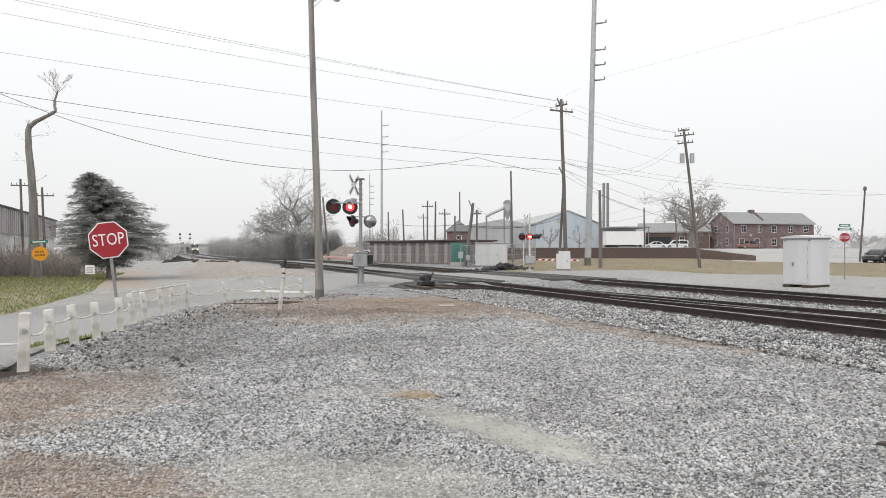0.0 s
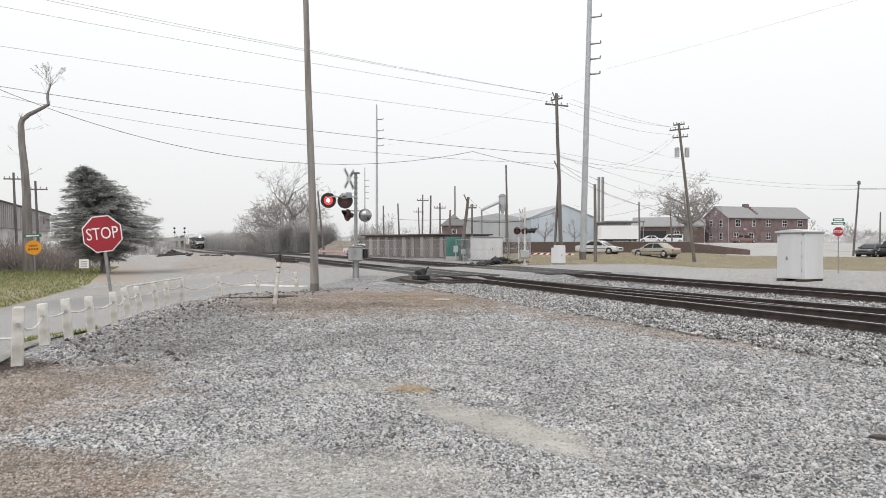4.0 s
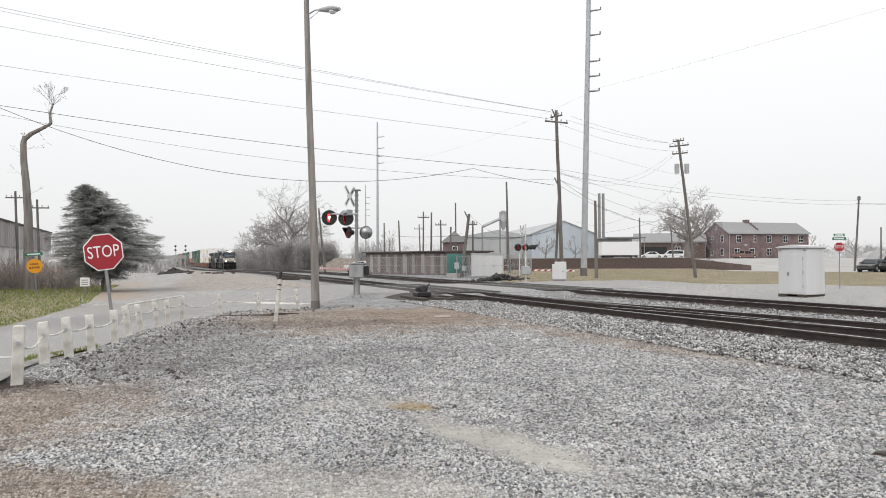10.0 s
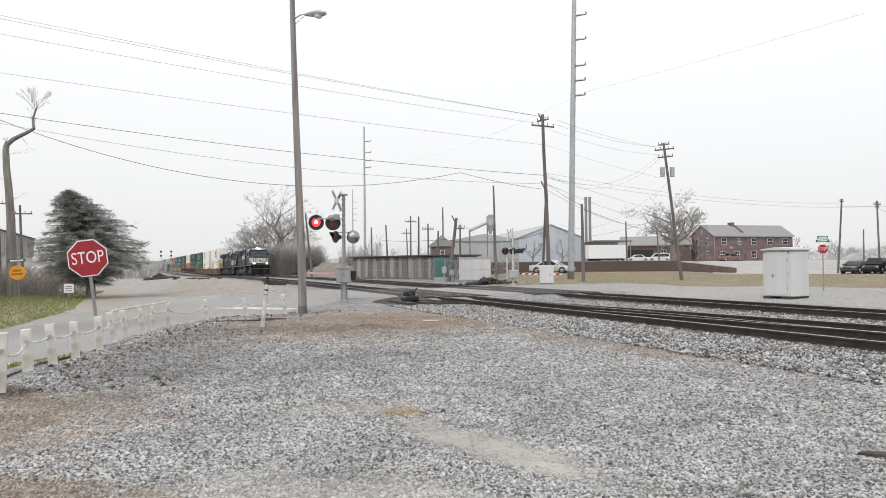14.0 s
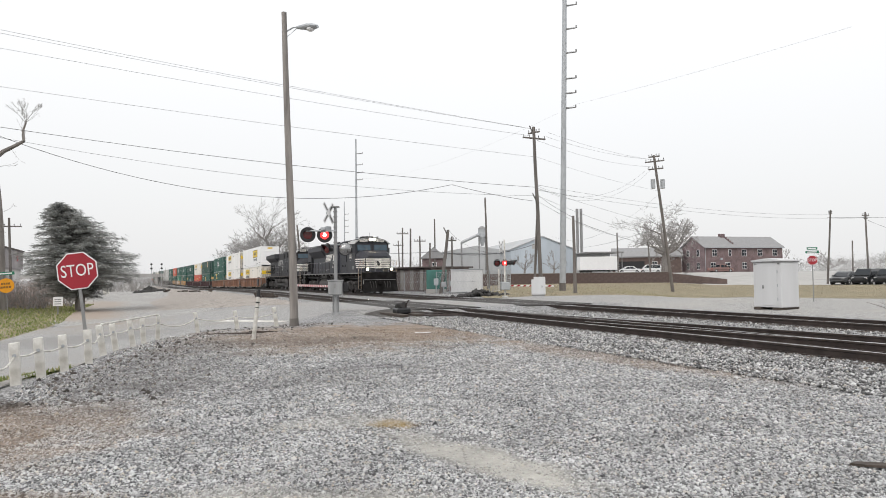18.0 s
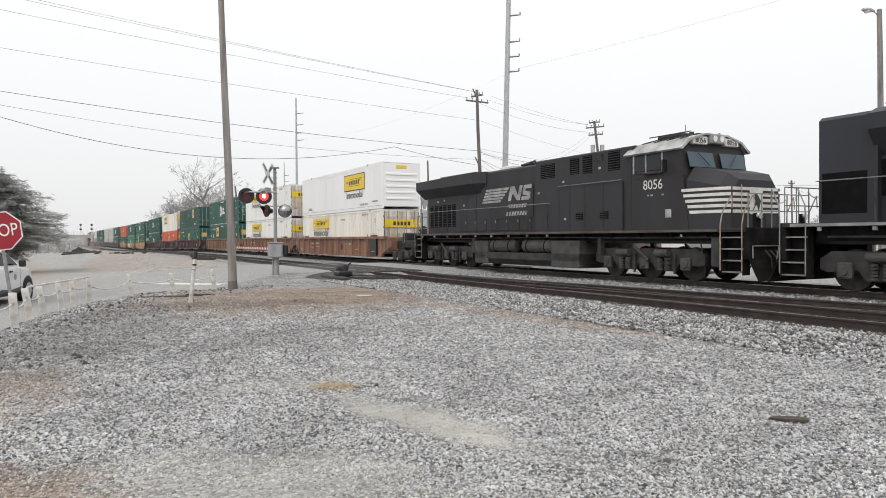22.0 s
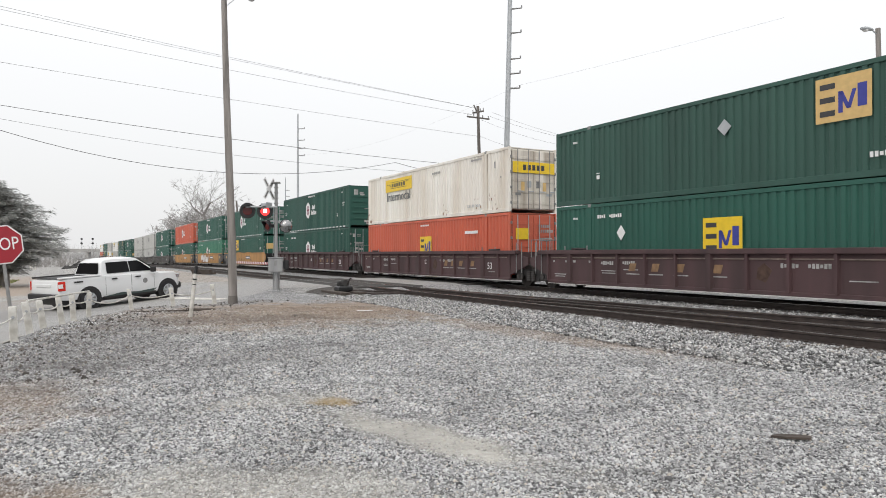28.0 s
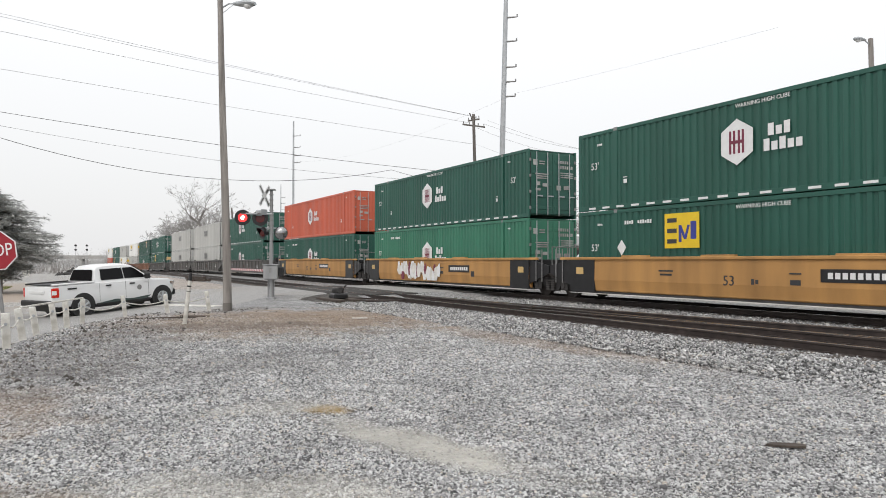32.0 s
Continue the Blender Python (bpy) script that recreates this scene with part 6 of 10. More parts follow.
def snag():
    """A topped dead tree with one crooked limb."""
    foot = zg(-29.1, 50) - 0.1
    t = thing("dead_tree", "topped dead tree with one crooked limb and twigs", "tree", Matrix.Translation((-29.1, 50, foot)))
    wood, twig = ([], []), ([], [])
    rnd = random.Random(3)
    line = lambda pts: [(x, 0, z - foot) for x, z in pts]
    pts = [(-0.25, 0, 0)] + line([(-0.32, 2.1), (-0.38, 4.9), (-0.54, 7.1), (-0.70, 8.56), (-0.75, 9.9), (-0.62, 10.42)])
    rad = [0.37, 0.32, 0.28, 0.25, 0.23, 0.21, 0.16]
    for a, b, r0, r1 in zip(pts, pts[1:], rad, rad[1:]):
        branch(wood[0], wood[1], a, b, r0, r1, 9)
    limb = line([(-0.62, 10.25), (-0.2, 10.6), (0.27, 10.83), (0.8, 11.1), (1.22, 11.33), (1.16, 11.8), (1.17, 12.15), (1.35, 12.65)])
    for k, (a, b) in enumerate(zip(limb, limb[1:])):
        branch(wood[0], wood[1], a, b, 0.17 - 0.016 * k, 0.155 - 0.016 * k, 7)
    for dx, dz in ((-0.75, 0.8), (-0.35, 1.0), (0.05, 1.0), (0.45, 1.0), (0.8, 0.55), (-0.2, 0.6)):
        grow(wood, twig, rnd, limb[-1], Vector((dx, rnd.uniform(-0.4, 0.4), dz)).normalized(), 0.62, 0.022, 3, 0.55, 0.007)
    for k in (4, 5):
        grow(wood, twig, rnd, limb[k], Vector((rnd.uniform(-0.8, 0.4), rnd.uniform(-0.5, 0.5), 0.5)).normalized(), 0.5, 0.015, 2, 0.6, 0.006)
    grow(wood, twig, rnd, limb[2], Vector((0.6, 0.2, -0.6)).normalized(), 0.6, 0.015, 2, 0.6, 0.006)
    for zz in (4.8, 6.2, 6.9, 7.5, 8.2, 8.9, 9.5):
        grow(wood, twig, rnd, (-0.5, 0, zz - foot), Vector((rnd.choice((-0.4, 1, 1, 1)), rnd.uniform(-0.5, 0.5), 0.25)).normalized(), 0.6, 0.014, 2, 0.7, 0.006)
    for k in range(4):
        grow(wood, twig, rnd, (-0.7, 0, 10.3 - foot), Vector((rnd.uniform(-0.6, 0.4), 0, 1)).normalized(), 0.25, 0.02, 1, 0.6, 0.008)
    raw("trunk", wood[0], wood[1], M_BARK, t)
    tagged(raw("crown", twig[0], twig[1], M_TWIG, t), "thin bare twigs")


snag()
cedar(-22.9, 48.0, 5)
bare_tree(-33.0, 150, 16.2, 0.9, 8, 6, 0.95, "large bare spreading tree behind the thicket", twig_r=0.02, trunk_h=0.22, wide=-0.01)
bare_tree(-42.5, 166, 11.0, 0.4, 9, 5, 1.0, "bare tree behind the thicket", twig_r=0.019, wide=-0.01)
bare_tree(43.6, 122, 13.2, 0.55, 14, 6, 1.0, "wide bare oak beside the brick building", twig_r=0.019, trunk_h=0.3, wide=-0.06)
for k, (x, y, h) in enumerate(((63, 118, 5), (75, 125, 5), (84, 120, 5), (94, 125, 5.5), (-11, 150, 8), (18, 118, 4.5), (25, 128, 4.5))):
    bare_tree(x, y, h, 0.16, 30 + k, 3, 0.6, "small bare tree in the distance", twig_r=0.03)
# leafless thickets along the far side of the tracks
for k, (s, lat, sx, sy, h, n) in enumerate(((-104, 9.0, 3.6, 2.5, 6.2, 11000), (-114, 8.5, 4.0, 3.0, 7.2, 12000), (-127, 8.5, 4.0, 4.0, 6.6, 11000), (-142, 8.5, 4.0, 5.0, 6.2, 10000), (-162, 8.5, 4.5, 7.0, 6.4, 9000), (-190, 9.0, 4.5, 10.0, 6.6, 9000), (-225, 9.0, 5.0, 12.0, 7.0, 8000), (-275, 9.0, 6.0, 16.0, 7.5, 8000))):
    x, y = at(s, lat)
    brush(x, y, sx, sy, h, n, 40 + k, "dense grey-brown leafless thicket beside the track")
brush(-32.0, 54, 4.8, 2.5, 2.6, 5000, 7, "brown brambles beside the street", "brambles", M_BRAMBLE)
brush(-34.6, 58, 5.0, 2.2, 2.9, 5000, 8, "brown brambles against the building", "brambles", M_BRAMBLE)
brush(-10.5, 112, 3.0, 2.0, 5.4, 2500, 9, "ivy-grown bush behind the shed", "bush")
brush(105, 190, 40, 8, 6.0, 9000, 11, "leafless wood in the distance, haze painted into its grey", "wood", M_HAZEBRUSH, 0.4)
brush(10, 300, 30, 8, 12, 12000, 12, "leafless wood in the distance, haze painted into its grey", "wood", M_HAZEBRUSH, 0.4)
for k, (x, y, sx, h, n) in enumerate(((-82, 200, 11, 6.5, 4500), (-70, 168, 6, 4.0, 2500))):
    brush(x, y, sx, 6, h, n, 60 + k, "leafless wood beside the lane, paled as by haze", "wood", M_HAZEBRUSH, 0.5)


def distant_wood():
    rs = np.random.RandomState(17)
    V, F = [], []
    for k in range(45000):
        a = radians(rs.uniform(-50, 56))
        r = rs.uniform(420, 560)
        hh = 7 + 4 * math.sin(a * 23) + 2.5 * math.sin(a * 61 + 1)
        c = np.array([r * math.sin(a), r * math.cos(a), rs.uniform(-1, max(2.0, hh))])
        b, L = rs.uniform(0, 3.14), rs.uniform(0.6, 1.9)
        i = len(V)
        V += [c + np.array([-L * 0.1, 0, 0]), c + np.array([L * 0.1, 0, 0]), c + np.array([math.cos(b) * L, 0, L])]
        F.append((i, i + 1, i + 2))
    # the tree line's pale grey stands in for haze
    tagged(raw("backdrop_trees", V, F, M_HAZEBRUSH), "far line of leafless trees in painted haze grey", "trees", kind="stuff")


distant_wood()


# ---- buildings ----
def sash_window(parent, m, w, h, panes=2):
    win = part("window", box(B(), -w / 2, w / 2, -0.02, 0.10, -h / 2, h / 2), M_WHITESIGN, parent, "white framed sash window")
    win.matrix_basis = m
    for i in range(panes):
        for j in range(2):
            x0 = -w / 2 + 0.08 + i * (w - 0.08) / panes
            x1 = -w / 2 + (i + 1) * (w - 0.08) / panes
            z0 = -h / 2 + 0.08 + j * (h - 0.08) / 2
            z1 = -h / 2 + (j + 1) * (h - 0.08) / 2
            part("pane", box(B(), x0, x1, -0.03, -0.024, z0, z1), M_GLASS, win)
    return win


def brick_building():
    x, y, z = 70.0, 168.0, 1.4
    ang = 17.3
    t = thing("brick_building", "two-storey dark red brick building with a grey gabled roof", "building", Matrix.Translation((x, y, z)) @ Matrix.Rotation(radians(ang), 4, "Z"))
    L, D, Hh = 24.5, 8.4, 6.1
    part("wall", box(B(), 0, L, 0, D, -0.5, Hh), M_BRICK, t, "dark red brick walls")
    bm = B()
    prism(bm, [(-0.4, Hh - 0.1), (D / 2, Hh + 2.75), (D + 0.4, Hh - 0.1), (D + 0.4, Hh + 0.1), (D / 2, Hh + 2.95), (-0.4, Hh + 0.1)], -0.4, L + 0.4, "x")
    part("roof", bm, M_ROOFGREY, t, "grey shingle gable roof")
    for xx in (0.0, L - 0.25):
        part("gable", prism(B(), [(0, Hh), (D, Hh), (D / 2, Hh + 2.75)], xx, xx + 0.25, "x"), M_BRICK, t)
    for k in range(5):
        part("parapet_step", box(B(), 9.3, 9.6, D / 2 - 0.5 - 0.75 * k, D / 2 + 0.2 - 0.75 * k, Hh + 1.2 - 0.45 * k + 1.1, Hh + 3.3 - 0.5 * k), M_BRICK, t)
    part("chimney", box(B(), 8.3, 9.6, D / 2 - 0.5, D / 2 + 0.5, Hh + 2.3, Hh + 3.6, 0.03), M_BRICK, t)
    for zz in (1.55, 4.75):
        for xx in (3.1, 7.8, 12.2, 17.2, 22.0) if zz > 3 else (2.6, 7.0, 12.2, 22.0):
            sash_window(t, Matrix.Translation((xx, 0, zz)), 1.5 if xx != 7.8 else 0.9, 1.7)
    for yy in (2.2, 6.0):
        for zz in (1.55, 4.75):
            sash_window(t, Matrix.Translation((0, yy, zz)) @ Matrix.Rotation(radians(-90), 4, "Z"), 1.1, 1.7)
    sash_window(t, Matrix.Translation((0, 4.2, 7.4)) @ Matrix.Rotation(radians(-90), 4, "Z"), 0.5, 0.8, 1)
    part("downpipe", rod(B(), (0.25, -0.08, 0), (0.25, -0.08, Hh), 0.06), M_STEEL, t)
    part("air_conditioner", box(B(), 4.6, 5.2, -0.45, -0.02, 3.0, 3.5, 0.02), M_STEEL, t)
    part("gutter", box(B(), -0.3, L + 0.3, -0.5, -0.36, Hh - 0.15, Hh + 0.02), M_STEEL, t)
    return t


brick_building()


def side_block():
    t = thing("low_building", "low grey-roofed building with a bay front painted dark", "building", Matrix.Translation((50.0, 178.0, 1.4)) @ Matrix.Rotation(radians(-18), 4, "Z"))
    part("wall", box(B(), 0, 17, 0, 9, -0.5, 4.0), M_BROWNWALL, t)
    part("roof", prism(B(), [(-0.5, 4.0), (9.5, 4.0), (9.5, 4.3), (4.5, 6.6), (-0.5, 4.3)], -0.4, 17.4, "x"), M_ROOFGREY, t)
    # black sheet on the wall paints the shade inside an open bay
    part("bay_shade_panel", box(B(), 1.5, 8.0, -0.03, -0.005, 0.2, 3.0), M_BLACK, t, "black panel painted as the shaded inside of a bay")
    for xx in (10.5, 13.5):
        sash_window(t, Matrix.Translation((xx, 0, 2.2)), 1.3, 1.5)


side_block()


def ribbed(bm, x0, x1, z0, z1, y, pitch, depth):
    """A ribbed sheet-metal face in the xz plane, front towards -y."""
    n = int((x1 - x0) / pitch)
    vs = []
    for k in range(n + 1):
        x = x0 + (x1 - x0) * k / n
        w = (x1 - x0) / n
        for dx, dy in ((0, 0), (w * 0.72, 0), (w * 0.78, -depth), (w * 0.94, -depth)):
            if x + dx <= x1 + 1e-6:
                vs.append((bm.verts.new((x + dx, y + dy, z0)), bm.verts.new((x + dx, y + dy, z1))))
    for a, b in zip(vs, vs[1:]):
        bm.faces.new((a[0], b[0], b[1], a[1]))


def warehouse():
    t = thing("warehouse", "large pale blue metal warehouse with a low gable", "building", Matrix.Translation((22.0, 165, 1.3)) @ Matrix.Rotation(radians(6), 4, "Z"))
    W_, D, Hh, pk = 15.6, 70, 6.0, 9.1
    bm = B()
    prism(bm, [(0, -0.5), (W_, -0.5), (W_, Hh), (W_ / 2, pk), (0, Hh)], 0, D)
    part("wall", bm, M_METALSIDE, t)
    bm = B()
    prism(bm, [(-0.3, Hh - 0.05), (W_ / 2, pk + 0.02), (W_ + 0.3, Hh - 0.05), (W_ + 0.3, Hh + 0.15), (W_ / 2, pk + 0.25), (-0.3, Hh + 0.15)], -0.3, D)
    part("roof", bm, M_METALGREY, t)
    bm = B()
    ribbed(bm, 0.1, W_ - 0.1, -0.3, Hh - 0.1, -0.02, 0.6, 0.05)
    part("siding", bm, M_METALSIDE, t, "pale blue ribbed siding")
    part("louvre", box(B(), 5.2, 6.6, -0.1, -0.03, 6.2, 7.4), M_CONCRETE, t, "white louvre panel")
    for k in range(2):
        part("roof_fan", rod(B(), (W_ + 1.2, 4 + 3 * k, Hh - 0.6), (W_ + 1.2, 4 + 3 * k, Hh + 0.6), 0.6, n=12), M_STEELDARK, t) if k == 0 else None
    # long lower wing
    t2 = thing("warehouse", "long grey metal warehouse wing", "building", Matrix.Translation((11.5, 172, 1.3)) @ Matrix.Rotation(radians(4), 4, "Z"))
    part("wall", box(B(), -6, 12, 0, 60, -0.5, 5.6), M_METALGREY, t2)
    part("roof", prism(B(), [(-6.3, 5.6), (12.3, 5.6), (12.3, 5.8), (3, 7.4), (-6.3, 5.8)], -0.3, 60), M_METALGREY, t2)
    bm = B()
    ribbed(bm, -5.9, 11.9, -0.3, 5.5, -0.02, 0.6, 0.05)
    part("siding", bm, M_METALGREY, t2)
    # dock canopy and a trailer
    t3 = thing("dock_canopy", "flat loading dock canopy on thin posts", "canopy", Matrix.Translation((36.5, 158, 1.3)))
    part("roof", box(B(), 0, 8.5, -7, 4, 4.6, 4.9, 0.03), M_STEELDARK, t3)
    for px, py in ((0.3, -6.6), (8.2, -6.6), (4.2, -6.6)):
        part("post", rod(B(), (px, py, 0), (px, py, 4.6), 0.09), M_STEELDARK, t3)
    part("back_wall", box(B(), -0.2, 8.5, 3.8, 4.0, 0, 4.6), M_METALGREY, t3)
    t4 = thing("semi_trailer", "white box semi-trailer at the loading dock", "trailer", Matrix.Translation((38.2, 147, 1.4)) @ Matrix.Rotation(radians(2), 4, "Z"))
    part("box", box(B(), -4.2, 4.2, -1.25, 1.25, 0.75, 3.6, 0.03), M_WHITESIGN, t4)
    part("chassis", box(B(), -4.0, 4.0, -0.5, 0.5, 0.45, 0.75), M_BLACK, t4)
    for wx in (-3.2, -2.1):
        for wy in (-1.0, 1.0):
            part("wheel", rod(B(), (wx, wy - 0.15, 0.5), (wx, wy + 0.15, 0.5), 0.5, n=16), M_TYRE, t4)
    part("landing_leg", box(B(), 2.4, 2.6, -0.9, 0.9, 0.0, 0.75), M_STEELDARK, t4)


warehouse()


def left_warehouse():
    t = thing("warehouse", "long grey industrial building with a white lower wall", "building", Matrix.Translation((-53.2, 95, -0.7)) @ Matrix.Rotation(radians(112.2), 4, "Z"))
    part("wall", box(B(), -70, 0, 0, 22, -0.5, 3.6), M_PALEWALL, t, "white painted lower wall")
    part("upper_wall", box(B(), -70, 0.1, -0.25, 22, 3.6, 5.95), M_MAUVEWALL, t, "grey-mauve metal upper wall")
    part("roof_edge", box(B(), -70.2, 0.3, -0.4, 22.2, 5.95, 6.1), M_ROOFDARK, t)
    bm = B()
    for k in range(70):
        box(bm, -69.5 + k, -69.38 + k, -0.31, -0.25, 3.65, 5.93)
    part("wall_rib", bm, M_MAUVEWALL, t)
    part("wall_sign", box(B(), -6.2, -5.2, -0.36, -0.32, 4.6, 5.3), M_REDSIGN, t, "small red wall sign")
    part("loading_ledge", box(B(), -40, 0, -1.2, 0, 0.6, 0.75), M_CONCRETE, t)
    for k in range(6):
        part("door", box(B(), -12 - 8 * k, -9 - 8 * k, -0.06, -0.01, 0.75, 3.3), M_CONCRETE, t, "pale roller door")


left_warehouse()


def overpass():
    t = thing("overpass", "hazy concrete road overpass far along the railway", "bridge")
    x, y = at(-330, -3.5)
    part("deck", box(B(), -60, 60, -3, 3, 4.6, 6.2), M_CONCRETE, t)
    for k in range(-4, 5):
        part("pier", box(B(), 13 * k - 0.6, 13 * k + 0.6, -2.5, 2.5, -1.5, 4.6), M_CONCRETE, t)
    t.matrix_basis = Matrix.Translation((x, y, -2.3)) @ Matrix.Rotation(radians(8), 4, "Z")
    for lat in (-10.7, -7.7):
        sx, sy = at(-215, lat)
        sg = thing("railway_signal", "railway signal mast with dark round heads", "railway signal", Matrix.Translation((sx, sy, zg(sx, sy))), group="railway signals")
        part("mast", rod(B(), (0, 0, 0), (0, 0, 7.6), 0.08), M_STEEL, sg)
        for zz in (5.9, 7.2):
            part("signal_head", rod(B(), (0, -0.3, zz), (0, 0.1, zz), 0.3, n=14), M_BLACK, sg)


overpass()


def low_wall():
    """Brown block wall holding up the yard, ramping down at its end."""
    t = thing("retaining_wall", "low dark brown block retaining wall", "wall", kind="structure")
    bm = B()
    prism(bm, [(7.0, -0.2), (37.5, -0.2), (37.5, 0.55), (29.5, 1.5), (7.0, 1.5)], 83.4, 83.9)
    part("wall_face", bm, M_BROWNWALL, t)
    part("coping", box(B(), 7.0, 29.5, 83.3, 84.0, 1.5, 1.56), M_CONCRETE, t)
    k = 0
    for row in range(5):
        for c in range(38):
            x0 = 7.1 + 0.8 * c + (0.4 if row % 2 else 0)
            if x0 + 0.8 > 29.4 + (8 * (1 - row / 5)) * 0.8:
                continue
            z0 = 0.02 + 0.3 * row
            if k == 0:
                bm = B()
                box(bm, 0, 0.775, -0.03, 0.05, 0, 0.28, 0.01)
                ob = part("block", bm, M_BROWNWALL, t)
                blk = ob.data
                ob.matrix_basis = Matrix.Translation((x0, 83.38, z0))
            else:
                share("block", blk, t, Matrix.Translation((x0, 83.38, z0)))
            k += 1


low_wall()


def rusty_shed():
    """Long low rusty enclosure with pale pilasters behind a wire fence."""
    a, b = Vector((-8.2, 78, 0)), Vector((1.2, 66.5, 0))
    ang = math.atan2((b - a).y, (b - a).x)
    L = (b - a).length
    z = zg(-3, 72)
    t = thing("metal_shed", "long low rusty brown metal shed with pale pilasters", "shed", Matrix.Translation((a.x, a.y, z)) @ Matrix.Rotation(ang, 4, "Z"))
    part("wall", box(B(), 0, L, 0, 5, -0.1, 2.3), M_SHED, t)
    part("roof", box(B(), -0.3, L + 0.3, -0.35, 5.3, 2.3, 2.44, 0.02), M_ROOFDARK, t)
    for k in range(9):
        x0 = 0.9 + k * (L - 1.6) / 8.6
        part("pilaster", box(B(), x0, x0 + 0.5, -0.1, -0.01, 0.2, 2.15, 0.01), M_DULLWHITE, t, "dull grey pilaster")
    part("end_wall", box(B(), L - 0.02, L + 0.03, 0.2, 4.8, 0, 2.2), M_SHED, t)
    for k in range(16):
        x0 = 0.3 + k * (L - 0.4) / 16
        part("sheet", box(B(), x0, x0 + 0.55, -0.045, -0.008, 0.0, 2.25), M_SHED, t)
    # small brick hut behind
    h = thing("brick_house", "small brick house with a steep grey roof behind the yard", "house", Matrix.Translation((2.2, 112, zg(2, 112))))
    part("wall", box(B(), -1.6, 2.0, -2, 3, 0, 4.4), M_BRICK, h)
    part("roof", prism(B(), [(-2.0, 4.3), (2.4, 4.3), (0.2, 6.1)], -2.3, 3.3), M_ROOFGREY, h)
    sash_window(h, Matrix.Translation((0.3, -2, 3.1)), 0.8, 1.2)


rusty_shed()


def wire_fence():
    t = thing("wire_fence", "grey chain-link fence round the equipment yard", "fence")
    line = [(-8.8, 75), (0.5, 63.8), (2.6, 59), (5.9, 57.8), (7.4, 62), (9.0, 68)]
    for a, b in zip(line, line[1:]):
        a, b = Vector((*a, 0)), Vector((*b, 0))
        n = max(1, int((b - a).length / 2.6))
        for k in range(n + 1):
            p = a.lerp(b, k / n)
            z = zg(p.x, p.y)
            part("post", rod(B(), (p.x, p.y, z), (p.x, p.y, z + 1.9), 0.035, n=6), M_STEEL, t)
        bm = B()
        m = int((b - a).length / 0.28)
        for zz in (0.1, 1.85, 1.0):
            rod(bm, a + Vector((0, 0, zg(a.x, a.y) + zz)), b + Vector((0, 0, zg(b.x, b.y) + zz)), 0.014, n=4)
        for k in range(m):
            p, q = a.lerp(b, k / m), a.lerp(b, min(1, (k + 3) / m))
            rod(bm, p + Vector((0, 0, zg(p.x, p.y) + 0.1)), q + Vector((0, 0, zg(q.x, q.y) + 1.85)), 0.006, n=3, cap=False)
            rod(bm, p + Vector((0, 0, zg(p.x, p.y) + 1.85)), q + Vector((0, 0, zg(q.x, q.y) + 0.1)), 0.006, n=3, cap=False)
        part("mesh", bm, M_STEEL, t, "wire mesh")


wire_fence()


def gravel_mound():
    rs = np.random.RandomState(9)
    V, F = [], []
    nx, ny = 46, 16
    for j in range(ny + 1):
        for i in range(nx + 1):
            u, v = i / nx * 2 - 1, j / ny * 2 - 1
            x, y = at(-80 - u * 9, 7.5 + v * 4.0)
            h = 1.9 * max(0, 1 - abs(u) ** 2.2) * max(0, 1 - v * v) * (1 + 0.18 * math.sin(u * 9) + 0.1 * rs.uniform(-1, 1)) * (1.0 if u < -0.2 else 1.0 - 0.35 * (u + 0.2))
            V.append((x, y, zg(x, y) + h - 0.05))
    for j in range(ny):
        for i in range(nx):
            q = j * (nx + 1) + i
            F.append((q, q + 1, q + nx + 2, q + nx + 1))
    tagged(raw("gravel_mound", V, F, M_MOUND), "long heap of tan gravel beyond the tracks", "mound")
    # dark heap and sleepers by the lane
    for k, (s, lat) in enumerate(((-80.5, -13.2), (-75.5, -11.6), (-70, -10.2), (-36.4, -8.7))):
        x, y = at(s, lat)
        t = thing("tie_stack", "loose heap of old dark railway ties", "timber heap", Matrix.Translation((x, y, zg(x, y) + 0.03)), group="tie heaps")
        for j in range(6 if k == 3 else 4):
            ob = part("old_tie", box(B(), -1.3, 1.3, -0.11, 0.11, 0, 0.18, 0.01), M_TIE, t)
            ob.matrix_basis = Matrix.Translation((random.uniform(-0.8, 0.8) if k == 3 else random.uniform(-1.6, 1.6), random.uniform(-0.6, 0.6), 0.17 * (j // 3))) @ Matrix.Rotation(radians(HEAD + random.uniform(-25, 25)), 4, "Z")


gravel_mound()


def spoil_heap():
    """Heap of dark earth and broken asphalt on the verge of the lane."""
    rs = np.random.RandomState(31)
    n = 320
    x0, y0 = at(-110.5, -15.0)
    p = np.stack([x0 + rs.normal(0, 1.0, n), y0 + rs.normal(0, 0.8, n)], 1)
    z = ground_z(p[:, 0], p[:, 1]) + 0.75 * np.exp(-((p[:, 0] - x0) / 1.0) ** 2 - ((p[:, 1] - y0) / 0.9) ** 2) * rs.uniform(0.2, 1, n)
    scatter_stones("spoil_heap", p, z, 0.3, M_RUBBER, "heap of dark earth and rubble beside the lane")
    tagged(bpy.data.objects["spoil_heap"], category="rubble", kind="stuff")


spoil_heap()


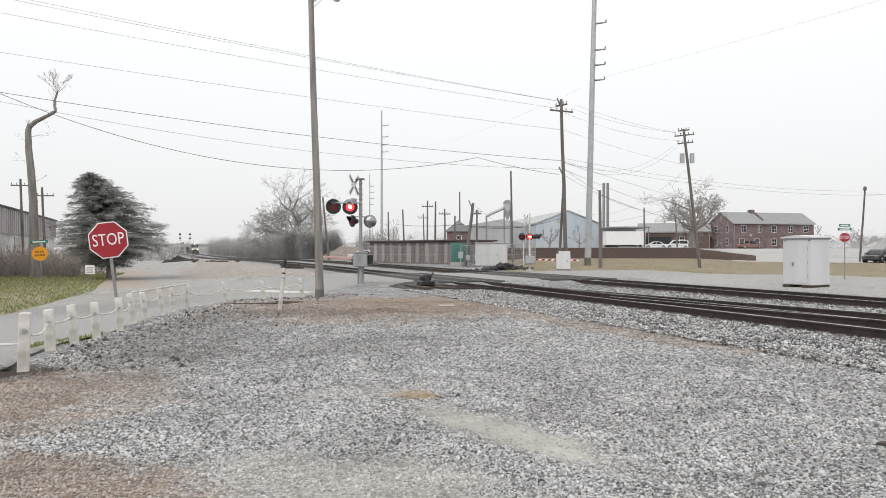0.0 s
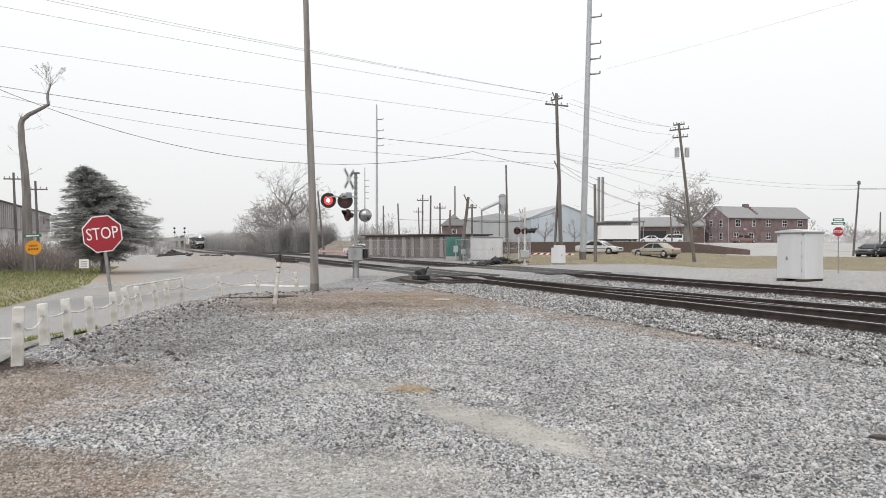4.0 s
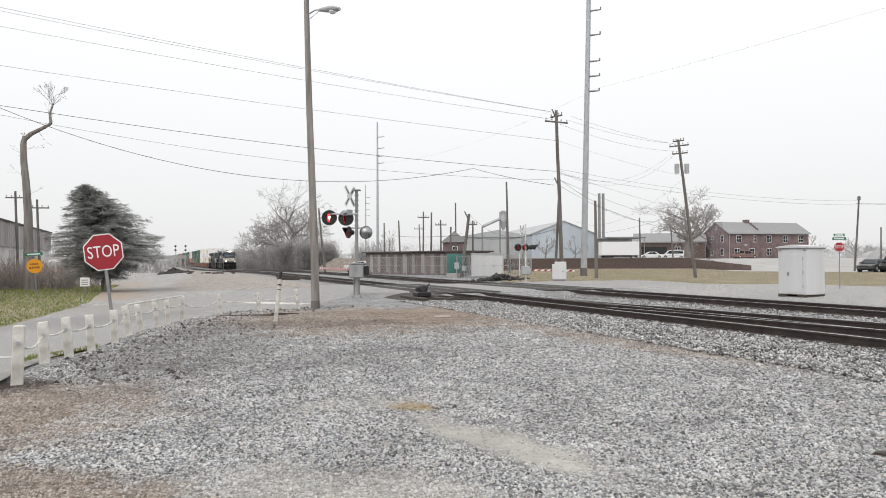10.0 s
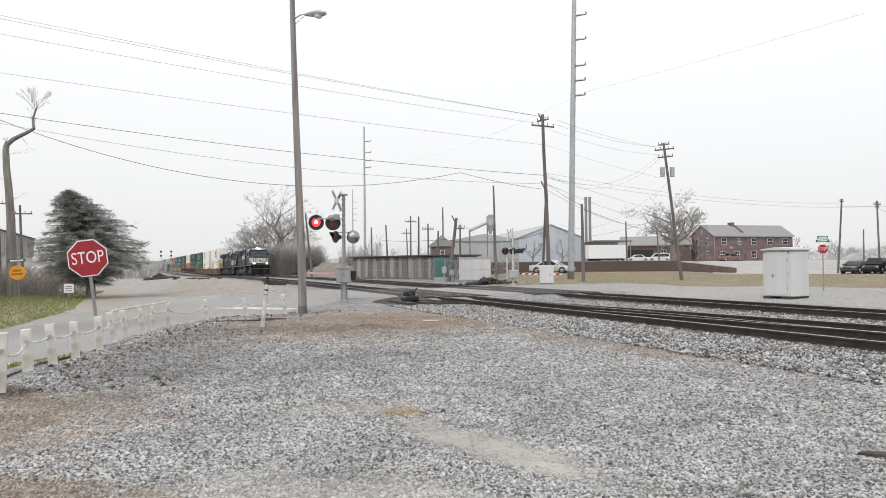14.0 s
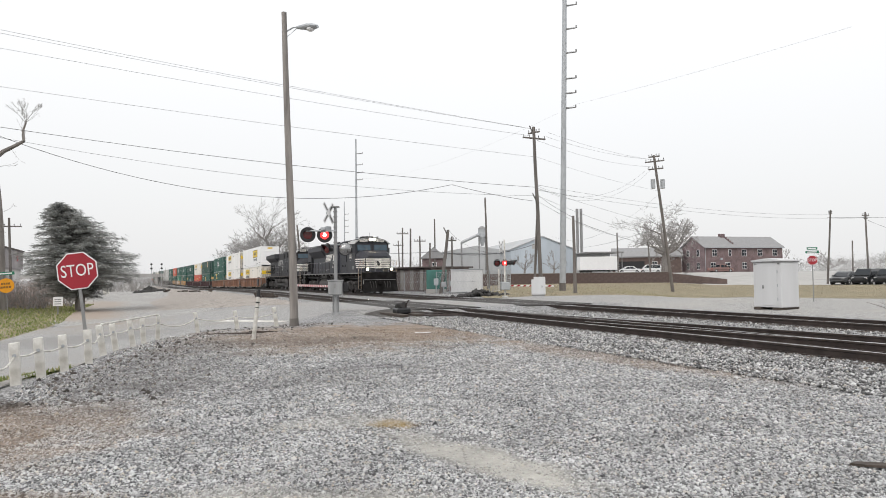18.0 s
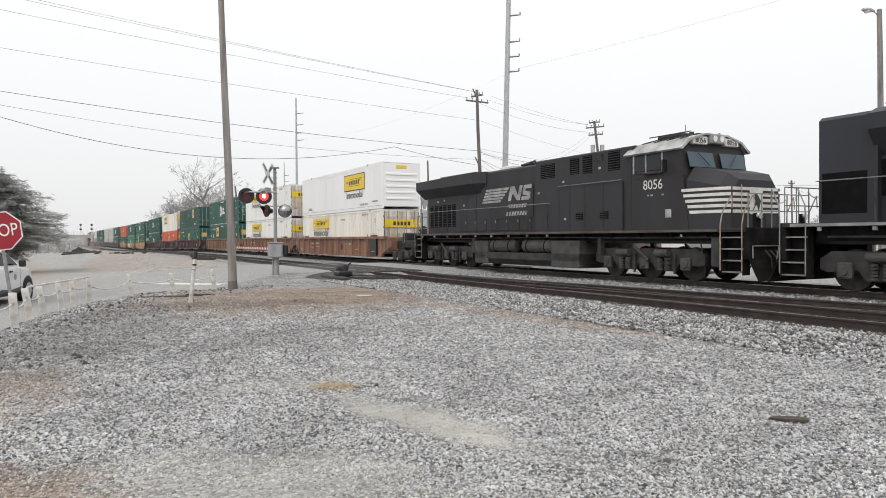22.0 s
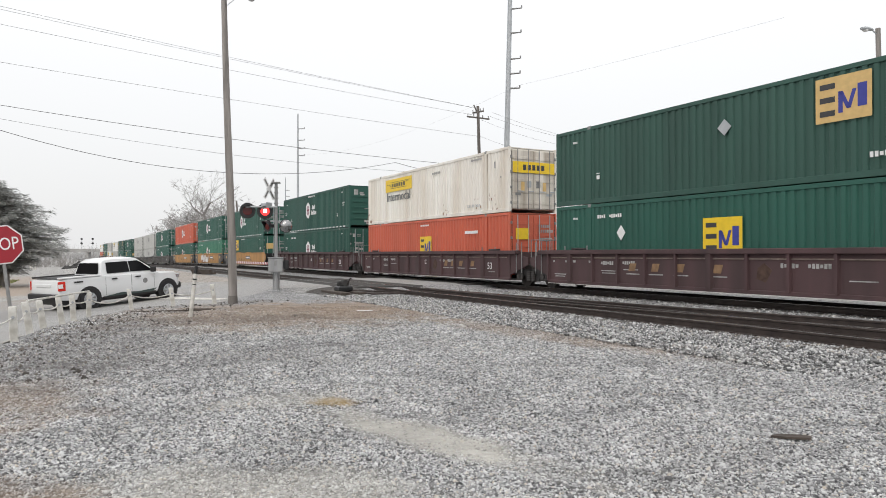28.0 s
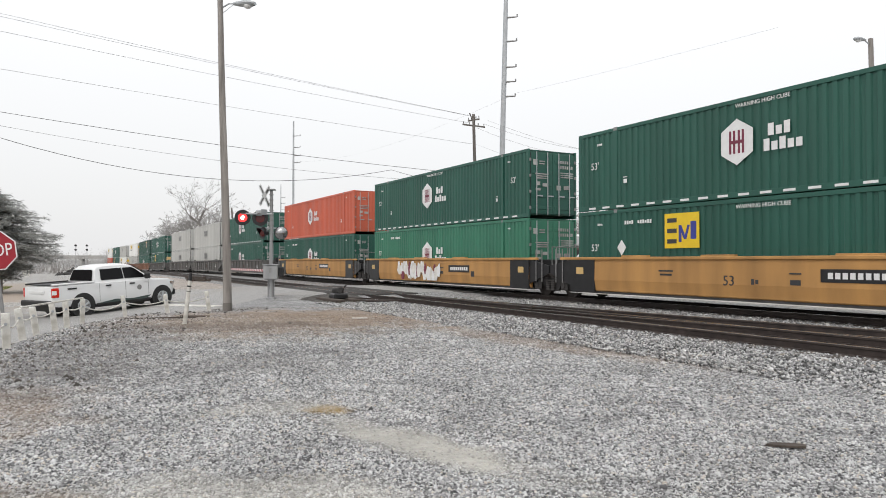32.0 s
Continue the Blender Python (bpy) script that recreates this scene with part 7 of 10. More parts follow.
def lane_posts():
    """White bollards where the lane meets the verge."""
    for s, lat in ((-104, -22.0), (-106.5, -21.6), (-112, -22.4)):
        x, y = at(s, lat)
        t = thing("bollard", "short white post beside the gravel lane", "post", Matrix.Translation((x, y, zg(x, y))), group="lane posts")
        part("post", rod(B(), (0, 0, -0.1), (0, 0, 1.15), 0.13, 0.12, n=10), M_WHITEPAINT, t)
        part("cap", rod(B(), (0, 0, 1.15), (0, 0, 1.2), 0.13, 0.06, n=10), M_WHITEPAINT, t)


lane_posts()


def ground_litter():
    t = thing("steel_plate", "dark flat steel plate lying in the gravel", "plate", Matrix.Translation((3.71, 5.66, zg(3.71, 5.66) + 0.03)) @ Matrix.Rotation(radians(-18), 4, "Z"))
    part("plate", prism(B(), [(-0.17, -0.03), (-0.05, -0.055), (0.15, -0.05), (0.17, 0.02), (0.08, 0.05), (-0.1, 0.045)], 0, 0.02, "z"), M_TIE, t, "ragged dark plate")
    for k, (x, y, L, a) in enumerate(((-5.5, 20.6, 1.9, 14), (-4.7, 21.2, 0.9, -12))):
        p = thing("fallen_branch", "thin dark stick lying on the gravel", "stick", Matrix.Translation((x, y, zg(x, y) + 0.02)) @ Matrix.Rotation(radians(a), 4, "Z"), group="fallen sticks")
        part("stick", rod(B(), (-L / 2, 0, 0), (L / 2, 0, 0), 0.02, n=8), M_TIE, p)
    s = thing("paper_scrap", "small white scrap on the gravel", "litter", Matrix.Translation((0.1, 19.8, zg(0.1, 19.8) + 0.03)))
    part("scrap", box(B(), -0.22, 0.22, -0.03, 0.03, 0, 0.02, 0.004), M_WHITESIGN, s)


ground_litter()


def porch_house():
    """Small house with a deep porch eave by the car park."""
    t = thing("porch_house", "small pale house with a grey roof and porch posts", "house", Matrix.Translation((HX, HY, zg(HX, HY))) @ Matrix.Rotation(radians(-24), 4, "Z"))
    part("wall", box(B(), 1.2, 11.0, 0.6, 9.0, -0.2, 2.7), M_DULLWHITE, t)
    bm = B()
    prism(bm, [(-0.4, 2.62), (11.6, 2.62), (11.6, 2.78), (5.6, 4.7), (-0.4, 2.78)], -0.6, 9.4)
    part("roof", bm, M_ROOFGREY, t)
    for y in (0.0, 3.0, 6.0, 9.0):
        part("porch_post", box(B(), -0.08, 0.08, y - 0.08, y + 0.08, -0.2, 2.62), M_WHITEPAINT, t)
    part("porch_floor", box(B(), -0.3, 1.2, -0.2, 9.2, -0.2, 0.22), M_CONCRETE, t)
    sash_window(t, Matrix.Translation((3.2, 0.6, 1.5)), 0.9, 1.3)
    sash_window(t, Matrix.Translation((7.2, 0.6, 1.5)), 0.9, 1.3)


HX, HY = 47.6, 59.3
porch_house()


def brush_heap():
    rnd = random.Random(12)
    x0, y0 = 18.3, 24.8
    t = thing("brush_heap", "small heap of dry pale branches on the gravel", "branches", Matrix.Translation((x0, y0, zg(x0, y0) + 0.03)))
    for k in range(22):
        a, L = rnd.uniform(0, 3.14), rnd.uniform(0.4, 1.2)
        p = Vector((rnd.uniform(-0.9, 0.9), rnd.uniform(-0.6, 0.6), 0.02))
        part("branch", rod(B(), p, p + Vector((math.cos(a) * L, math.sin(a) * L, rnd.uniform(0.0, 0.3))), 0.025, 0.008, n=5), M_TWIG if k % 3 else M_DULLWHITE, t)


brush_heap()


def dust_cyclone():
    """Dust collector on the warehouse: a cyclone with a sloping duct."""
    t = thing("dust_collector", "pale grey dust cyclone with a sloping duct on steel legs", "dust collector", Matrix.Translation((10.1, 109.5, zg(10.1, 109.5) - 0.9)))
    part("cone", rod(B(), (0, 0, 5.6), (0, 0, 7.0), 0.18, 0.62, n=20), M_STEEL, t)
    part("drum", rod(B(), (0, 0, 7.0), (0, 0, 8.3), 0.62, n=20), M_STEEL, t)
    part("cap", rod(B(), (0, 0, 8.3), (0, 0, 8.7), 0.7, 0.3, n=20), M_STEELDARK, t)
    part("duct", rod(B(), (-3.3, 0, 6.2), (-0.4, 0, 7.5), 0.24, n=14), M_STEEL, t)
    part("duct_foot", rod(B(), (-3.3, 0, 6.2), (-3.3, 0, 0.0), 0.14, n=10), M_STEELDARK, t)
    for x, y in ((-0.5, -0.5), (0.5, -0.5), (-0.5, 0.5), (0.5, 0.5)):
        part("leg", rod(B(), (x, y, -0.05), (x, y, 7.2), 0.07, n=8), M_STEELDARK, t)


dust_cyclone()


# ---- road vehicles ----
def wheel(parent, x, y, r, w, rim_mat, spokes=6, hub=0.62):
    t = part("wheel", rod(B(), (0, -w / 2, 0), (0, w / 2, 0), r, n=28), M_TYRE, parent, "black tyre on a bright rim")
    t.matrix_basis = Matrix.Translation((x, y, r))
    s = -1 if y < 0 else 1
    part("rim", rod(B(), (0, s * (w / 2 - 0.02), 0), (0, s * (w / 2 + 0.008), 0), r * hub, n=24), M_STEELDARK, t)
    bm = B()
    for k in range(spokes):
        a = 6.2832 * k / spokes
        c, q = math.cos(a), math.sin(a)
        rod(bm, (0, s * (w / 2 + 0.012), 0), (c * r * hub * 0.95, s * (w / 2 + 0.012), q * r * hub * 0.95), 0.035 * r / 0.4, 0.045 * r / 0.4, n=6)
    rod(bm, (0, s * w / 2, 0), (0, s * (w / 2 + 0.03), 0), r * 0.17, n=12)
    part("spokes", bm, rim_mat, t, "bright alloy spokes")
    bm = B()
    for k in range(24):
        a0, a1 = 6.2832 * k / 24, 6.2832 * (k + 1) / 24
        rod(bm, (math.cos(a0) * r * hub, s * (w / 2 + 0.008), math.sin(a0) * r * hub), (math.cos(a1) * r * hub, s * (w / 2 + 0.008), math.sin(a1) * r * hub), 0.016, n=5, cap=False)
    part("rim_lip", bm, rim_mat, t)
    return t


def body_shell(bm, profile, half, tuck=0.06, arches=()):
    """A car's lower body: a side profile (x, z low, z high) swept across, sides pulled in at the sill and shoulder."""
    secs = []
    for x, zl, zh, hw in profile:
        mid = zl + (zh - zl) * 0.55
        secs.append([(x, -hw + tuck, zl), (x, -hw, zl + 0.12), (x, -hw, mid), (x, -hw + tuck * 0.7, zh - 0.03), (x, -hw + tuck * 2, zh), (x, hw - tuck * 2, zh), (x, hw - tuck * 0.7, zh - 0.03), (x, hw, mid), (x, hw, zl + 0.12), (x, hw - tuck, zl)])
    return loft(bm, secs)


def arch(parent, x, y, r, mat_=None):
    """A dark wheel arch with a lip, standing a few millimetres proud of the flank."""
    s = -1 if y < 0 else 1
    bm = B()
    rod(bm, (x, y - s * 0.25, r), (x, y + s * 0.006, r), r * 1.2, n=28)
    return part("wheel_arch", bm, M_PLASTIC, parent, "dark wheel arch")


SIZE = 0.94                                   # the pickup against its drawn size


def pickup(m):
    t = thing("pickup_truck", "white crew-cab pickup truck with a dark flank stripe", "pickup truck", m)
    # origin on the ground under the rear axle, nose to +x
    half = 1.0
    prof = [(-1.28, 0.62, 0.92, 0.86), (-1.22, 0.48, 1.24, 0.98), (-0.9, 0.44, 1.30, half), (0, 0.42, 1.30, half), (0.85, 0.40, 1.29, half), (1.0, 0.38, 1.27, half), (2.8, 0.38, 1.25, half), (3.05, 0.40, 1.24, half), (3.7, 0.46, 1.21, half), (4.15, 0.48, 1.18, 0.96), (4.36, 0.5, 1.10, 0.86), (4.46, 0.56, 1.0, 0.72)]
    part("body", body_shell(B(), prof, half), M_CARWHITE, t)
    # bed cavity
    part("bed_floor", box(B(), -1.12, 0.5, -0.8, 0.8, 1.304, 1.315), M_PLASTIC, t, "dark bed opening")
    for yy in (-0.9, 0.9):
        part("bed_rail", box(B(), -1.2, 0.52, yy - 0.08, yy + 0.08, 1.29, 1.36, 0.02), M_PLASTIC if yy > 0 else M_CARWHITE, t)
    # cab: a crowned roof over raked pillars
    bm = B()
    secs = []
    for x, z, w in ((0.52, 1.22, 0.95), (0.60, 1.5, 0.88), (0.70, 1.82, 0.77), (0.84, 1.92, 0.70), (1.3, 1.955, 0.68), (2.1, 1.945, 0.68), (2.42, 1.88, 0.70), (2.7, 1.68, 0.79), (3.05, 1.42, 0.88), (3.4, 1.2, 0.94)):
        secs.append([(x, -0.97, 1.15), (x, -w, z - 0.03), (x, -w * 0.82, z + 0.02), (x, 0, z + 0.045), (x, w * 0.82, z + 0.02), (x, w, z - 0.03), (x, 0.97, 1.15)])
    loft(bm, secs)
    cab_ob = part("cab", bm, M_CARWHITE, t, "white cab roof and pillars")
    for q in [cab_ob] + [c for c in t.children if c.name.split(".")[0] == "body"]:
        q.data.polygons.foreach_set("use_smooth", [True] * len(q.data.polygons))
        q.data.set_sharp_from_angle(angle=radians(38))
    def side(x, z, s, off=0.008):
        w = 0.97 - (z - 1.15) / 0.74 * 0.27
        return (x, s * (w + off + 0.012), z)
    for s in (-1, 1):
        bm = B()
        v = [bm.verts.new(side(x, z, s)) for x, z in ((0.84, 1.36), (1.88, 1.36), (1.88, 1.81), (0.9, 1.81))]
        bm.faces.new(v)
        part("rear_window", bm, M_TINT, t, "dark side window")
        bm = B()
        v = [bm.verts.new(side(x, z, s)) for x, z in ((1.92, 1.36), (2.98, 1.34), (2.9, 1.42), (2.5, 1.74), (2.36, 1.81), (1.92, 1.81))]
        bm.faces.new(v)
        part("front_window", bm, M_TINT, t, "dark side window")
        for x in (1.9, 0.72, 3.0):
            part("door_gap", box(B(), x - 0.004, x + 0.004, s * 1.0 - 0.003, s * 1.0 + 0.003, 0.5, 1.24), M_PLASTIC, t)
        for x in (1.0, 2.1):
            part("door_handle", box(B(), x, x + 0.24, s * 1.0 - 0.02, s * 1.0 + 0.025, 1.10, 1.16, 0.01), M_PLASTIC, t)
        part("mirror", box(B(), 2.78, 2.98, s * 1.02, s * 1.22, 1.28, 1.52, 0.03), M_PLASTIC, t)
        part("stripe", prism(B(), [(0.6, 0.43), (2.9, 0.42), (3.1, 0.56), (2.2, 0.49), (1.4, 0.54), (0.9, 0.47)], s * 1.003, s * 1.007), M_FLANK, t, "dark grey-green flank stripe")
        part("sill", box(B(), 0.6, 3.1, s * 0.9, s * 1.0, 0.34, 0.44, 0.02), M_PLASTIC, t)
        ob = part("door_emblem", rod(B(), (2.55, s * 1.001, 0.93), (2.55, s * 1.008, 0.93), 0.11, n=20), M_STEELDARK, t, "small round door emblem")
        part("lettering_bar", box(B(), -0.62, -0.25, s * 0.996, s * 1.006, 1.1, 1.16), M_PLASTIC, t, "dark unreadable lettering")
        for x in (0.0, 3.68):
            arch(t, x, s * 1.0, 0.42)
            wheel(t, x, s * 0.89, 0.405, 0.27, M_STEEL)
        part("tail_light", box(B(), -1.255, -0.97, s * 0.93, s * 1.012, 0.83, 1.2, 0.02), M_TAIL, t, "red tail light")
        part("head_light", box(B(), 4.1, 4.38, s * 0.7, s * 0.93, 0.92, 1.08, 0.02), M_CHROME, t)
    bm = B()
    bm.faces.new([bm.verts.new(p) for p in ((0.55, -0.78, 1.36), (0.55, 0.78, 1.36), (0.67, 0.66, 1.8), (0.67, -0.66, 1.8))])
    ob = part("back_glass", bm, M_TINT, t, "dark rear window")
    ob.location.x = -0.03
    bm = B()
    bm.faces.new([bm.verts.new(p) for p in ((3.3, -0.8, 1.28), (3.3, 0.8, 1.28), (2.5, 0.64, 1.85), (2.5, -0.64, 1.85))])
    ob = part("windscreen", bm, M_TINT, t)
    ob.location = (0.03, 0, 0.02)
    part("tailgate_bar", box(B(), -1.3, -1.27, -0.5, 0.5, 0.98, 1.1, 0.01), M_CARWHITE, t)
    part("rear_bumper", box(B(), -1.42, -1.18, -0.95, 0.95, 0.5, 0.72, 0.04), M_PLASTIC, t, "black rear bumper")
    part("front_bumper", box(B(), 4.22, 4.52, -0.86, 0.86, 0.42, 0.7, 0.05), M_PLASTIC, t, "black front bumper")
    part("grille", box(B(), 4.4, 4.49, -0.6, 0.6, 0.72, 1.0, 0.02), M_PLASTIC, t)
    part("underbody", box(B(), -1.0, 4.2, -0.75, 0.75, 0.25, 0.45), M_BLACK, t)
    for s in (-1, 1):
        part("tail_lens", box(B(), -1.262, -1.08, min(s * 1.0, s * 1.018), max(s * 1.0, s * 1.018), 0.94, 1.1, 0.004), M_WHITESIGN, t, "pale reversing lens")
    for ob in t.children_recursive:
        ob.data.transform(Matrix.Scale(SIZE, 4))
        ob.location = ob.location * SIZE
    return t


def sedan(m, paint, label, kind_="car", tall=1.42, length=4.85, suv=False, group="", bed=False):
    t = thing(kind_, label, "car", m, group)
    # origin on the ground under the middle, nose to +x
    h = length / 2
    sh = 0.98 if suv else 0.86
    prof = [(-h, 0.45, 0.72, 0.72), (-h + 0.08, 0.32, sh, 0.84), (-h + 0.5, 0.26, sh + 0.06, 0.89), (-0.6, 0.22, sh + 0.05, 0.9), (0.9, 0.22, sh + 0.03, 0.9), (h - 0.9, 0.25, sh - 0.05, 0.88), (h - 0.2, 0.28, sh - 0.16, 0.82), (h, 0.36, 0.62, 0.7)]
    part("body", body_shell(B(), prof, 0.9, 0.05), paint, t)
    if bed:
        pts = [(-0.75, sh, 0.82), (-0.6, tall - 0.03, 0.68), (-0.4, tall, 0.66), (0.6, tall, 0.66), (0.85, tall - 0.04, 0.68), (1.5, sh, 0.82)]
        part("bed_floor", box(B(), -h + 0.12, -0.85, -0.72, 0.72, sh + 0.058, sh + 0.075), M_BLACK, t, "dark open bed")
    elif suv:
        pts = [(-h + 0.15, sh, 0.82), (-h + 0.35, tall - 0.03, 0.68), (-h + 0.6, tall, 0.66), (0.55, tall, 0.66), (0.8, tall - 0.04, 0.68), (1.5, sh, 0.82)]
    else:
        pts = [(-h + 0.75, sh, 0.80), (-h + 1.5, tall - 0.04, 0.62), (-h + 1.8, tall, 0.60), (0.1, tall, 0.60), (0.4, tall - 0.04, 0.62), (1.35, sh - 0.02, 0.80)]
    bm = B()
    a = [bm.verts.new((x, -w, z)) for x, z, w in pts]
    b = [bm.verts.new((x, w, z)) for x, z, w in pts]
    bm.faces.new(a)
    bm.faces.new(b[::-1])
    for i in range(len(pts)):
        j = (i + 1) % len(pts)
        bm.faces.new((a[i], b[i], b[j], a[j]))
    part("cabin", bm, paint, t)
    x0, x1, x2, x3 = pts[0][0], pts[2][0], pts[3][0], pts[5][0]
    wl, wh = pts[0][2], pts[2][2]
    for s in (-1, 1):
        mid = (x0 + x3) / 2
        for q in (((x0 + 0.28, 0.06), (mid - 0.03, 0.06), (mid - 0.03, 0.86), (x1 - 0.05, 0.86)), ((mid + 0.03, 0.06), (x3 - 0.25, 0.06), (x2 + 0.1, 0.86), (mid + 0.03, 0.86))):
            bm = B()
            bm.faces.new([bm.verts.new((x, s * (wl + (wh - wl) * f + 0.012), sh + (tall - sh) * f)) for x, f in q])
            part("side_window", bm, M_GLASS, t, "dark side window")
        for x in (-h + 0.95, h - 0.95):
            arch(t, x, s * 0.885, 0.32)
            wheel(t, x, s * 0.79, 0.325, 0.21, M_CHROME, 7)
        part("head_light", box(B(), h - 0.22, h - 0.03, s * 0.5, s * 0.76, 0.58, 0.72, 0.02), M_CHROME, t)
        part("tail_light", box(B(), -h + 0.0, -h + 0.16, s * 0.5, s * 0.82, 0.62, 0.78, 0.02), M_TAIL, t)
        part("trim_strip", box(B(), -h + 0.9, h - 0.9, s * 0.9, s * 0.912, 0.55, 0.6), M_PLASTIC, t)
        part("mirror", box(B(), 0.75, 0.9, s * 0.86, s * 1.0, sh, sh + 0.14, 0.02), paint, t)
    for q, nm in ((((x3 - 0.06, 0.04), (x2 + 0.3, 0.88)), "windscreen"), (((x0 + 0.06, 0.04), (x1 - 0.25, 0.88)), "back_glass")):
        bm = B()
        o = 0.03 if nm == "windscreen" else -0.03
        (xa, fa), (xb, fb) = q
        v = [(xa + o, -wl * 0.86, sh + (tall - sh) * fa), (xa + o, wl * 0.86, sh + (tall - sh) * fa), (xb + o, wh * 0.9, sh + (tall - sh) * fb), (xb + o, -wh * 0.9, sh + (tall - sh) * fb)]
        bm.faces.new([bm.verts.new(p) for p in v])
        part(nm, bm, M_GLASS, t)
    part("grille", box(B(), h - 0.06, h + 0.01, -0.4, 0.4, 0.5, 0.64), M_PLASTIC, t)
    part("underbody", box(B(), -h + 0.5, h - 0.5, -0.7, 0.7, 0.17, 0.3), M_BLACK, t)
    return t


# parked cars beyond the street, at the yard and by the building
def park(paint, x, y, yaw, label, suv=False, tall=1.42, length=4.85, bed=False):
    return sedan(Matrix.Translation((x, y, zg(x, y) + 0.05)) @ Matrix.Rotation(radians(yaw), 4, "Z"), paint, label, "pickup_truck" if bed else "car", tall, length, suv, "parked cars", bed)


for k, (paint, label, suv, tall, length, bed) in enumerate((
        (M_CARGREY, "dark grey sedan parked at the row's end", False, 1.38, 4.5, False),
        (M_CARBLACK, "black sport utility vehicle parked by the street", True, 1.62, 4.6, False),
        (M_CARBLACK, "black estate car parked by the street", True, 1.6, 4.7, False),
        (M_CARWHITE, "white pickup truck parked by the street", True, 1.66, 4.9, True),
        (M_CARRED, "red pickup truck parked by the street", True, 1.66, 4.9, True),
        (M_CARBLACK, "dark van parked by the street", True, 1.74, 4.7, False),
        (M_CARBLACK, "dark sport utility vehicle parked by the street", True, 1.64, 4.6, False))):
    park(paint, 45.6 + 1.66 * k, 72.9 - 1.17 * k, 217, label, suv, tall, length, bed)
park(M_CARSILVER, 58.5, 80.5, 155, "silver sedan parked in the second row", False)
park(M_CARWHITE, 63.0, 77.5, 155, "white sedan parked in the second row", False)
park(M_CARBROWN, 65.2, 148, 12, "dull brown pickup truck parked by the brick building", True, 1.7, 5.4, True)
park(M_CARWHITE, 42.0, 138, 175, "white sedan parked in the yard", False)
park(M_CARWHITE, 47.0, 140, 170, "white sport utility vehicle parked in the yard", True, 1.7)

PICKUP_STOP = (-8.8, 31.05)                  # where the front axle comes to rest
THE_PICKUP = pickup(Matrix.Identity(4))
SILVER_CAR = sedan(Matrix.Identity(4), M_CARSILVER, "silver sedan driving along the gravel road")
PEARL_CAR = sedan(Matrix.Identity(4), M_CARPEARL, "white sedan driving along the gravel road")
SECOND_CAR = sedan(Matrix.Identity(4), M_CARPEARL, "second white sedan driving along the gravel road")


# ---- the train ----
CABBACK = 0.45                                # the second engine's cab sits further back


def bogie(parent, x, wheels, r, frame_h, length):
    """A truck: two cast side frames, springs, dampers, and wheels on axles."""
    b = part("bogie", box(B(), x - 0.25, x + 0.25, -1.0, 1.0, r * 0.7, r * 1.25, 0.03), M_LOCODIRT, parent, "dusty dark wheel truck")
    six = len(wheels) > 2
    for s in (-1, 1):
        bm = B()
        y0, y1 = sorted((s * 1.02, s * 1.14))
        z = r
        h = length / 2
        top = [(x + h, z + 0.30), (x + h - 0.3, z + frame_h), (x - h + 0.3, z + frame_h), (x - h, z + 0.30)]
        low = [(x - h, z + 0.02), (x - h + 0.2, z - 0.05)]
        for a, c in zip(wheels, wheels[1:]):
            low += [(x + a + 0.3, z + 0.02), (x + a + 0.5, z - 0.24), (x + c - 0.5, z - 0.24), (x + c - 0.3, z + 0.02)]
        low += [(x + h - 0.2, z - 0.05), (x + h, z + 0.02)]
        prism(bm, low + top, y0, y1)
        part("side_frame", bm, M_LOCODIRT, b)
        for wx in wheels:
            jb = part("journal_box", box(B(), x + wx - 0.2, x + wx + 0.2, s * 1.2 - 0.07, s * 1.2 + 0.07, z - 0.2, z + 0.22, 0.04), M_FRAMEGREY, b)
            part("bearing_cap", rod(B(), (x + wx, s * 1.26, z), (x + wx, s * 1.31, z), 0.13, 0.11, n=12), M_FRAMEGREY, jb)
        for k in range(max(1, len(wheels) - 1)):
            cx = x + (wheels[k] + wheels[min(k + 1, len(wheels) - 1)]) / 2
            for d in (-0.16, 0.16):
                bm = B()
                for j in range(5):
                    rod(bm, (cx + d, s * 1.22, z - 0.2 + 0.085 * j), (cx + d, s * 1.22, z - 0.145 + 0.085 * j), 0.1, n=10)
                part("spring", bm, M_FRAMEGREY, b)
            if six:
                part("brake_cylinder", rod(B(), (cx - 0.3, s * 1.28, z + 0.36), (cx + 0.25, s * 1.28, z + 0.36), 0.12, n=12), M_FRAMEGREY, b)
                part("brake_hanger", box(B(), cx + 0.42, cx + 0.5, s * 1.22 - 0.03, s * 1.22 + 0.03, z - 0.32, z + 0.34, 0.01), M_LOCODIRT, b)
        if six:
            part("damper", rod(B(), (x + 0.25, s * 1.27, z + 0.1), (x - 0.45, s * 1.27, z + 0.62), 0.05, n=8), M_FRAMEGREY, b)
            part("sand_pipe", rod(rod(B(), (x + h - 0.1, s * 1.2, z + 0.7), (x + h - 0.05, s * 1.1, 0.45), 0.025, n=6), (x + h - 0.05, s * 1.1, 0.45), (x + h - 0.2, s * 0.9, 0.15), 0.025, n=6), M_LOCODIRT, b)
        for wx in wheels:
            bm = B()
            rod(bm, (x + wx, s * 0.70, r), (x + wx, s * 0.83, r), r, n=22)
            rod(bm, (x + wx, s * 0.68, r), (x + wx, s * 0.71, r), r + 0.03, n=22)
            part("wheel", bm, M_WHEEL, b)
    return b


